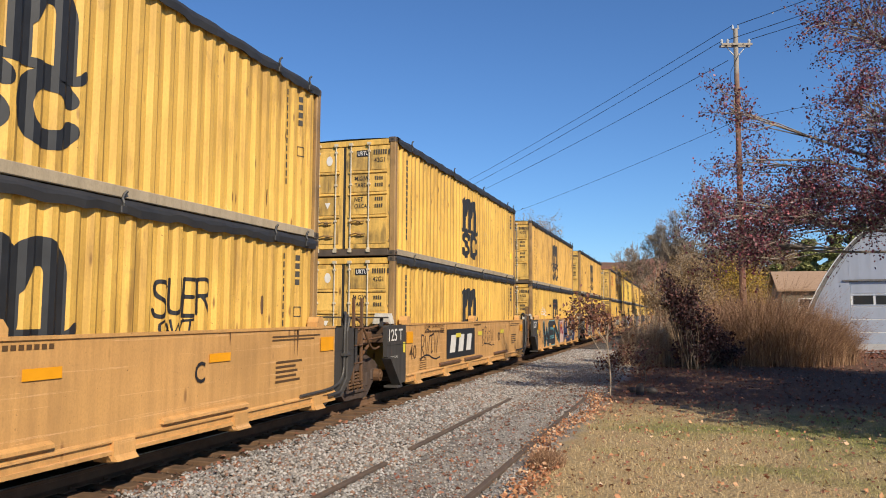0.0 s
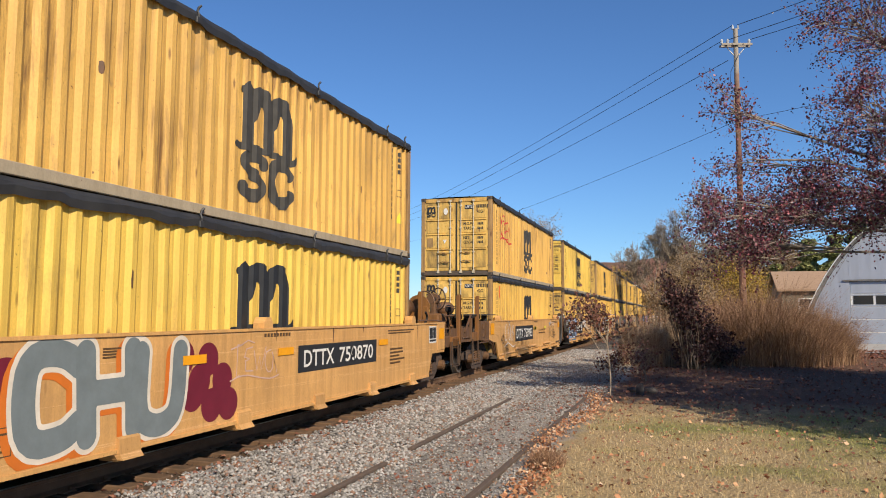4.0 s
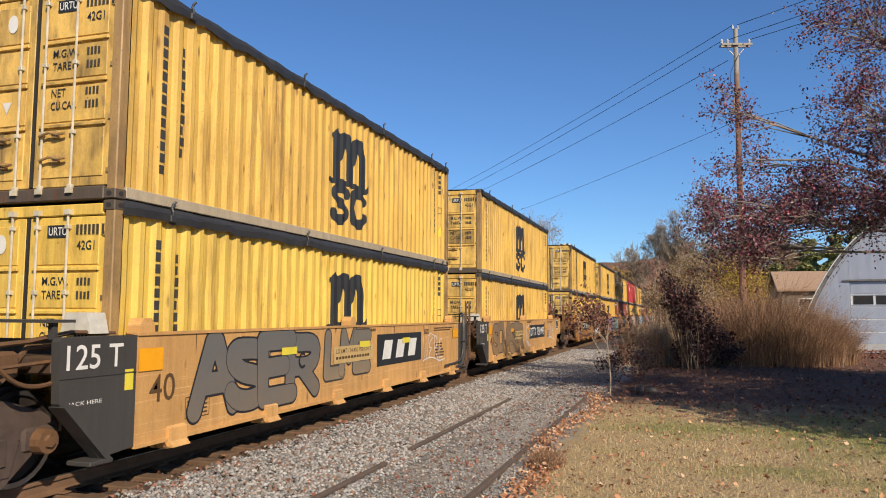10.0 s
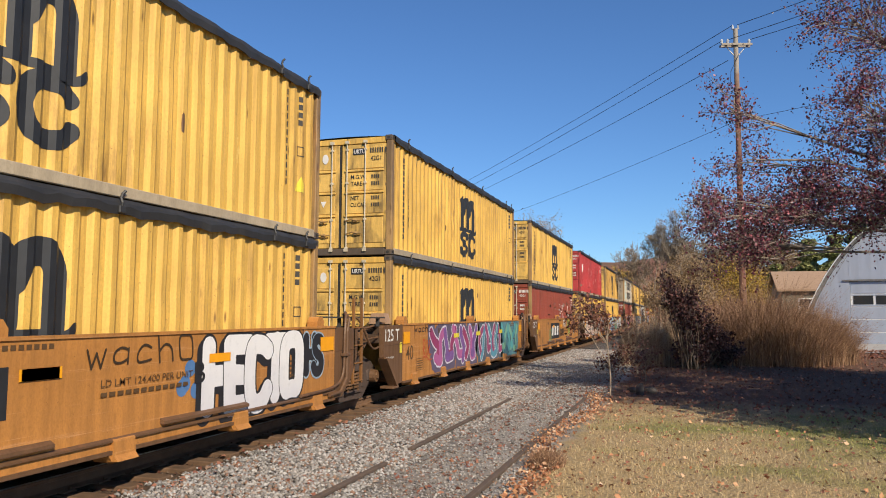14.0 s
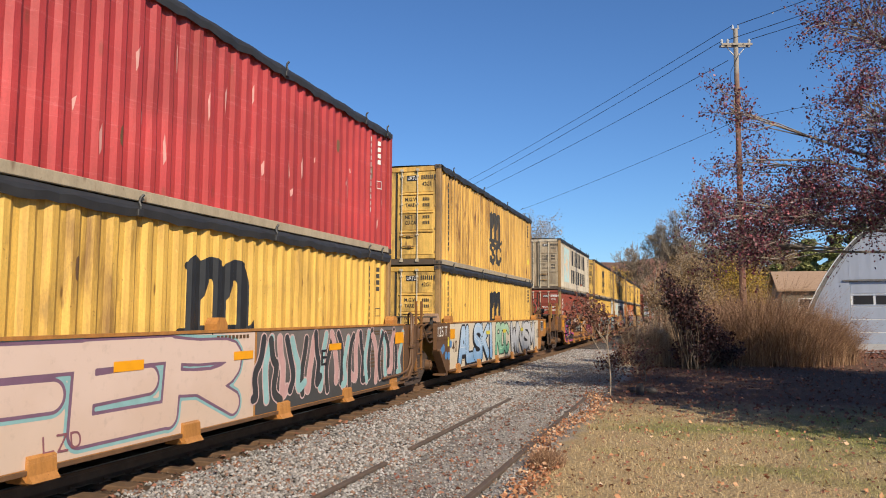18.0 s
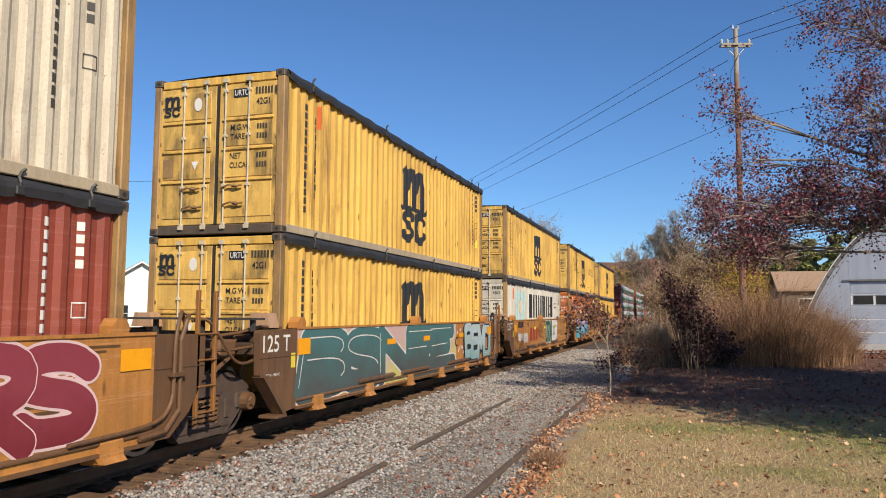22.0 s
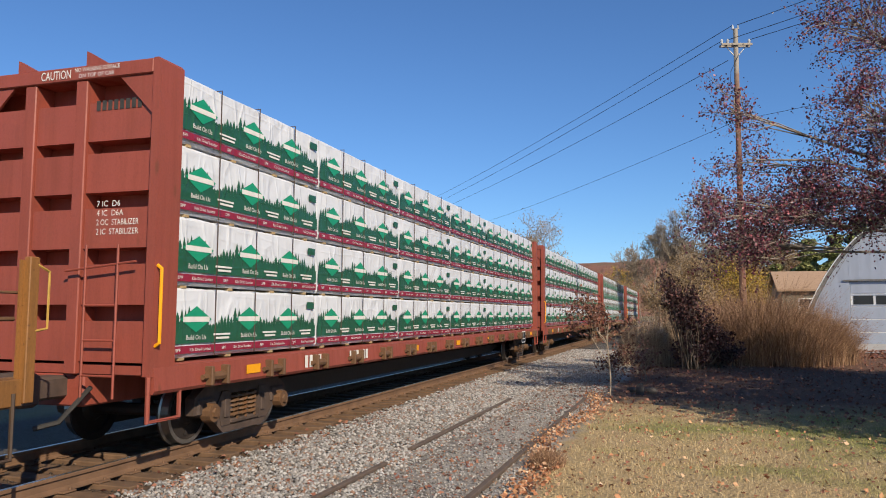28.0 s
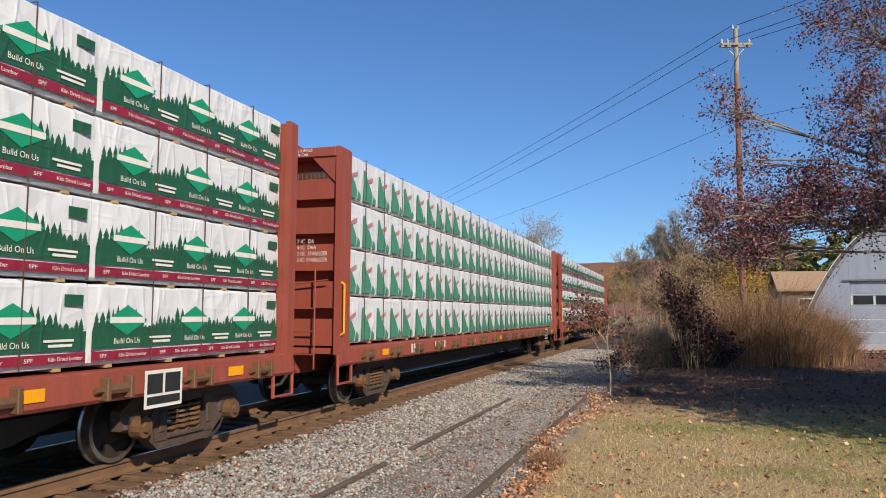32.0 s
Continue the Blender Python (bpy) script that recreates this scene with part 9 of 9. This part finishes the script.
ROOF_GREY = plain("grey_shingle", (0.2, 0.19, 0.18), 0.9, 0.35, 5.0, bump=0.4)
ROOF_BROWN = plain("brown_shingle", (0.27, 0.17, 0.10), 0.9, 0.3, 5.0, bump=0.4)
ROOF_TAN = plain("tan_shingle", (0.40, 0.265, 0.17), 0.9, 0.2, 5.0, bump=0.3)
ROOF_GREEN = plain("grey_green_shingle", (0.14, 0.17, 0.14), 0.9, 0.3, 5.0, bump=0.4)
BRICK_MAT = plain("dark_brick", (0.20, 0.10, 0.07), 0.9, 0.35, 6.0)
n = Nodes("window_glass", 0.08)
n.p.inputs["Metallic"].default_value = 0.0
GLASS = n.done((0.03, 0.035, 0.04))

BARN_X, BARN_Y, BARN_Z = 19.02, 44.13, 0.15


def arch(k=1.0, w=6.0, h=6.9):
    """The bowed outline of the barn's end wall, from eave to eave."""
    pts = []
    for i in range(25):
        s = -1 + 2 * i / 24
        pts.append((s * w * k, h * k * (1 - abs(s) ** 2.1) ** 0.8 if abs(s) < 1 else 0.0))
    return pts


def barn():
    root = thing("barn", "white barn with bowed roof and a wide overhead door", "barn", at=pose(BARN_X, BARN_Y, BARN_Z, 0, 0, -19))
    out = arch()
    d0, d1, dz = -3.55, 0.9, 3.4
    left = [(-6.0, -0.3)] + [p for p in out if p[0] <= d0] + [(d0, out_at(d0)), (d0, -0.3)]
    mid = [(d0, dz), (d0, out_at(d0))] + [p for p in out if d0 < p[0] < d1] + [(d1, out_at(d1)), (d1, dz)]
    right = [(d1, -0.3), (d1, out_at(d1))] + [p for p in out if p[0] > d1] + [(6.0, -0.3)]
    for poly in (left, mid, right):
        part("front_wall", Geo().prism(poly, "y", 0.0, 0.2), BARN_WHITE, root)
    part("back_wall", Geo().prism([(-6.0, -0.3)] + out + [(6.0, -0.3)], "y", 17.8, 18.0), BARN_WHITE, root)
    o2 = arch(1.03)
    g = Geo()
    vs = [(x, y, z) for y in (-0.25, 18.2) for x, z in o2] + [(x * 0.975, y, z * 0.975) for y in (-0.25, 18.2) for x, z in o2]
    m = len(o2)
    fs = [(i, i + 1, m + i + 1, m + i) for i in range(m - 1)] + [(2 * m + i + 1, 2 * m + i, 3 * m + i, 3 * m + i + 1) for i in range(m - 1)]
    fs += [(i + 1, i, 2 * m + i, 2 * m + i + 1) for i in range(m - 1)] + [(m + i, m + i + 1, 3 * m + i + 1, 3 * m + i) for i in range(m - 1)]
    part("roof", g.add(vs, fs), ROOF_GREY, root)
    gt = Geo()
    for (x0, z0), (x1, z1) in zip(o2, o2[1:]):
        gt.tube((x0, -0.28, z0), (x1, -0.28, z1), 0.03, n=5)
    part("roof_trim", gt, TRIM_WHITE, root)
    dg = put("overhead_door", Geo().box(d0 + 0.02, d1 - 0.02, 0.08, 0.14, 0.0, dz - 0.02).mesh("overhead_door", TRIM_WHITE), root)
    for j in range(5):
        z0, z1 = j * dz / 5 + 0.02, (j + 1) * dz / 5 - 0.03
        if j == 3:
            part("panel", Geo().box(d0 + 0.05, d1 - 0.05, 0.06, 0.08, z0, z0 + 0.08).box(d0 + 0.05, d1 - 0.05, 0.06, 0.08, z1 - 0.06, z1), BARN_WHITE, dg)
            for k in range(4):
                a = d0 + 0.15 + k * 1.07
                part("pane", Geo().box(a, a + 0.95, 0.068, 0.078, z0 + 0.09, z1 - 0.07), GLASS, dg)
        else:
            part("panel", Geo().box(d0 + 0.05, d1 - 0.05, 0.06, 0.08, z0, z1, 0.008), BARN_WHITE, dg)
    part("door_track", Geo().box(d0 - 0.3, d1 + 0.3, -0.06, 0.0, dz, dz + 0.09), ROOF_GREY, root)
    for i in range(26):
        x = -5.85 + i * 0.46
        if abs(x) < 5.9 and not d0 - 0.02 < x < d1 + 0.02:
            part("batten", Geo().box(x, x + 0.04, -0.005, 0.0, -0.2, out_at(x) - 0.1), BARN_WHITE, root)
        elif d0 <= x <= d1:
            part("batten", Geo().box(x, x + 0.04, -0.005, 0.0, dz + 0.1, out_at(x) - 0.1), BARN_WHITE, root)


def out_at(x, w=6.0, h=6.9):
    s = abs(x) / w
    return h * (1 - s ** 2.1) ** 0.8 if s < 1 else 0.0


barn()
DRIVE = plain("pale_drive", (0.40, 0.38, 0.35), 0.9, 0.2, 4.0)
g = Geo()
dv = []
for i in range(13):
    y = 38.5 + i * 0.54
    for j in range(9):
        x = 14.4 + 0.1 * math.sin(i) + j * 1.2
        dv.append((x, y, ground_z(x, y) + 0.02))
tagged(put("driveway", g.add(dv, [(i * 9 + j, i * 9 + j + 1, (i + 1) * 9 + j + 1, (i + 1) * 9 + j) for i in range(12) for j in range(8)]).mesh("driveway", DRIVE)), "pale asphalt drive before the barn", "driveway", kind="structure")


def house(name, label, at, w, d, wall_h, rise, roof, gable_y=True, chimney=None, windows=(), wall=None):
    """A gabled house: w across, d deep; the ridge runs along y, or along x."""
    wall = wall or TRIM_WHITE
    root = thing(name, label, "house", "houses across the line", at=at)
    if gable_y:
        part("wall", Geo().prism([(-w / 2, -0.3), (w / 2, -0.3), (w / 2, wall_h), (0, wall_h + rise), (-w / 2, wall_h)], "y", 0, d), wall, root)
        for s in (-1, 1):
            part("roof", Geo().prism([(s * (w / 2 + 0.4), wall_h - 0.4 * rise / (w / 2)), (0, wall_h + rise), (0, wall_h + rise + 0.14), (s * (w / 2 + 0.4), wall_h + 0.14 - 0.4 * rise / (w / 2))], "y", -0.35, d + 0.35), roof, root)
            part("barge_board", Geo().tube((s * (w / 2 + 0.38), -0.36, wall_h - 0.28), (0, -0.36, wall_h + rise + 0.04), 0.09, n=4), TRIM_WHITE, root)
    else:
        part("wall", Geo().prism([(0, -0.3), (d, -0.3), (d, wall_h), (d / 2, wall_h + rise), (0, wall_h)], "x", -w / 2, w / 2), wall, root)
        for a, b in ((-0.35, d / 2), (d + 0.35, d / 2)):
            z0 = wall_h - 0.35 * rise / (d / 2)
            part("roof", Geo().prism([(a, z0), (b, wall_h + rise), (b, wall_h + rise + 0.14), (a, z0 + 0.14)], "x", -w / 2 - 0.35, w / 2 + 0.35), roof, root)
    for x, z, ww, hh in windows:
        wd = part("window", Geo().box(x - ww / 2 - 0.08, x + ww / 2 + 0.08, -0.05, 0.02, z - 0.08, z + hh + 0.08), TRIM_WHITE, root)
        for s in (0, 1):
            part("pane", Geo().box(x - ww / 2, x + ww / 2, -0.07, -0.04, z + s * hh / 2 + 0.02, z + (s + 1) * hh / 2 - 0.02), GLASS, wd)
    if chimney:
        part("chimney", Geo().box(chimney[0] - 0.3, chimney[0] + 0.3, chimney[1] - 0.3, chimney[1] + 0.3, wall_h, wall_h + rise + 1.1, 0.02), BRICK_MAT, root)
    return root


house("house", "white gabled house with a grey shingle roof", pose(-31.0, 46.0, 0, 0, 0, 39), 5.6, 9.0, 3.6, 1.75, ROOF_GREY, True, None, ((-1.3, 1.0, 0.9, 1.2), (1.3, 1.0, 0.9, 1.2)))
house("house", "long white house with a pale brown roof", pose(-39.5, 49.0, 0, 0, 0, 39), 10.0, 7.0, 2.9, 2.2, ROOF_BROWN, False, None, ((-3.5, 1.0, 1.0, 1.2), (0, 1.0, 1.0, 1.2), (3.5, 1.0, 1.0, 1.2)))
house("house", "white house with a grey-green roof and brick chimney", pose(-29.5, 60.0, 0, 0, 0, 31), 7.0, 8.0, 3.6, 2.3, ROOF_GREEN, False, (-2.6, 4.0), ((-2.0, 1.0, 1.0, 1.2), (1.8, 1.0, 1.0, 1.2)))
house("house", "small white gabled house with dark trim", pose(-23.8, 55.0, 0, 0, 0, 28), 3.6, 6.0, 3.4, 1.6, ROOF_GREY, True, None, ((0, 1.2, 1.1, 1.3),))
house("bungalow", "low house with a tan hipped roof beyond the barn", pose(17.6, 61.0, 0.5), 7.0, 7.0, 3.1, 1.4, ROOF_TAN, False, None, ((-1.6, 1.2, 1.4, 1.2),), plain("olive_siding", (0.17, 0.17, 0.13), 0.8, 0.2))

n = Nodes("weathered_pole", 0.9)
grain = n.noise(1.0, 6.0, 0.7, vec=n.space((22, 22, 0.9)))
tone = n.mix(grain, (0.10, 0.048, 0.03), (0.30, 0.155, 0.10))
worn = n.math("MULTIPLY", n.math("ADD", n.math("SUBTRACT", n.xyz()[2], 11.6), n.math("MULTIPLY", n.math("SUBTRACT", n.noise(1.4, 5.0), 0.5), 3.5)), 0.7, True)
tone = n.mix(worn, tone, n.mix(grain, (0.16, 0.135, 0.11), (0.48, 0.43, 0.37)))
n.bump(grain, 0.5, 0.01)
POLE_WOOD = n.done(tone)
INSUL = plain("grey_insulator", (0.5, 0.52, 0.55), 0.3, 0.2)
WIRE = plain("dark_wire", (0.02, 0.021, 0.023), 0.6, 0.1)
POLE_A, POLE_B, POLE_C = Vector((9.6, 35.4, 0)), Vector((-19.0, 36.0, 0)), Vector((-37.25, 110.0, 0))


ARM_A = Vector((0.96, 0.28, 0)).normalized()


def pole(name, label, at, h, arm_dir, arms=True):
    root = thing(name, label, "utility pole", at=Matrix.Translation(at))
    part("mast", Geo().tube((0, 0, -0.3), (0, 0, h), 0.16, 0.10, 12), POLE_WOOD, root)
    a = Vector(arm_dir).normalized()
    if arms:
        back = Vector((-a.y, a.x, 0)) * 0.14
        for o in (-back, back):
            part("crossarm", Geo().tube(tuple(-a * 0.68 + o + Vector((0, 0, h - 0.75))), tuple(a * 0.68 + o + Vector((0, 0, h - 0.75))), 0.06, n=4), POLE_WOOD, root)
        for s in (-1, 1):
            part("arm_brace", Geo().tube(tuple(a * s * 0.45 + Vector((0, 0, h - 0.8))), (0, 0, h - 1.35), 0.02), CHROME_WHITE, root)
        for s in (-0.63, -0.36, 0.6):
            p = a * s + Vector((0, 0, h - 0.7))
            part("insulator", Geo().tube(tuple(p), tuple(p + Vector((0, 0, 0.16))), 0.05, 0.07, 10).tube(tuple(p + Vector((0, 0, 0.16))), tuple(p + Vector((0, 0, 0.24))), 0.07, 0.03, 10), INSUL, root)
        for s in (-0.12, 0.12):
            p = a * s + Vector((0, 0, h))
            part("insulator", Geo().tube(tuple(p), tuple(p + Vector((0, 0, 0.2))), 0.06, 0.03, 10), INSUL, root)
    part("drop_wire", Geo().path([(0.12, -0.12, h - 1.2), (-0.25, -0.2, h - 2.0), (-0.28, -0.2, h - 2.6), (0.1, -0.13, h - 3.2)], 0.012), WIRE, root)
    return root


pole("utility_pole", "tall brown wooden utility pole with crossarm and insulators", POLE_A, 14.6, ARM_A)
pole("utility_pole", "grey-brown wooden utility pole across the line", POLE_B, 12.9, (1, 0, 0), False)
pole("utility_pole", "distant wooden utility pole with crossarm", POLE_C, 16.2, (0.8, 0.6, 0))


def wire(a, b, sag, r=0.014):
    a, b = Vector(a), Vector(b)
    n = 22
    pts = [a.lerp(b, i / n) - Vector((0, 0, sag * 4 * (i / n) * (1 - i / n))) for i in range(n + 1)]
    return tagged(part("wire", Geo().path([tuple(p) for p in pts], r, 4), WIRE, None), "black overhead power line", "cable", "overhead wires")


for off, dz, far, sag in ((Vector((-0.1, 0, 0)), 0.2, Vector((-0.6, 0, 16.4)), 0.7), (ARM_A * -0.63, -0.55, Vector((0.2, 0.2, 16.0)), 0.75), (Vector((-0.35, -0.1, 0)), -1.45, Vector((0.9, 0.6, 15.6)), 0.8)):
    wire(POLE_A + off + Vector((0, 0, 14.6 + dz)), POLE_C + far, sag)
for off, dz, ex in ((ARM_A * 0.1, 0.2, 15.6), (ARM_A * -0.36, -0.5, 14.8), (ARM_A * 0.6, -0.5, 14.2)):
    wire(POLE_A + off + Vector((0, 0, 14.6 + dz)), Vector((34.0, 12.0, ex)), 0.6)
wire(POLE_A + Vector((0, 0, 10.4)), POLE_C + Vector((0, 0, 12.6)), 1.2, 0.01)
wire(POLE_A + Vector((0, 0, 10.4)), Vector((34.0, 12.0, 10.6)), 0.6, 0.01)
wire(POLE_B + Vector((0, 0, 12.3)), POLE_C + Vector((0, 0, 15.4)), 1.2)
wire(POLE_B + Vector((0, 0, 9.2)), POLE_C + Vector((0, 0, 13.2)), 1.2)
wire(POLE_B + Vector((0, 0, 9.2)), Vector((-56, 34, 12.6)), 0.7)


def motions():
    """The train runs past; its wheels roll as they go by."""
    start = RAN[0][1]
    for root, y, z, *turn in MOVERS:
        rz = turn[0] if turn else 0.0
        walk(root, [(t, pose(0, y - r, z, 0, 0, rz)) for t, r in RAN])

    def ran(t):
        for (t0, r0), (t1, r1) in zip(RAN, RAN[1:]):
            if t <= t1:
                return r0 + (r1 - r0) * (t - t0) / (t1 - t0)
        return RAN[-1][1]
    homes = {root: y for root, y, *_ in MOVERS}
    for w, yy, r, parent, ty in SPINNERS:
        place = homes[parent] + ty + yy
        rows, t, last = [(0.0, pose(0, yy, r))], 0.0, 0.0
        near = [k / 20 for k in range(1, 640) if -2.0 < place - ran(k / 20) < 24.0]
        for t in near:
            rows.append((t, pose(0, yy, r) @ Matrix.Rotation((ran(t) - ran(near[0])) / r, 4, "X")))
        if not near or near[-1] < 31.99:
            rows.append((32.0, rows[-1][1]))
        walk(w, rows)


motions()
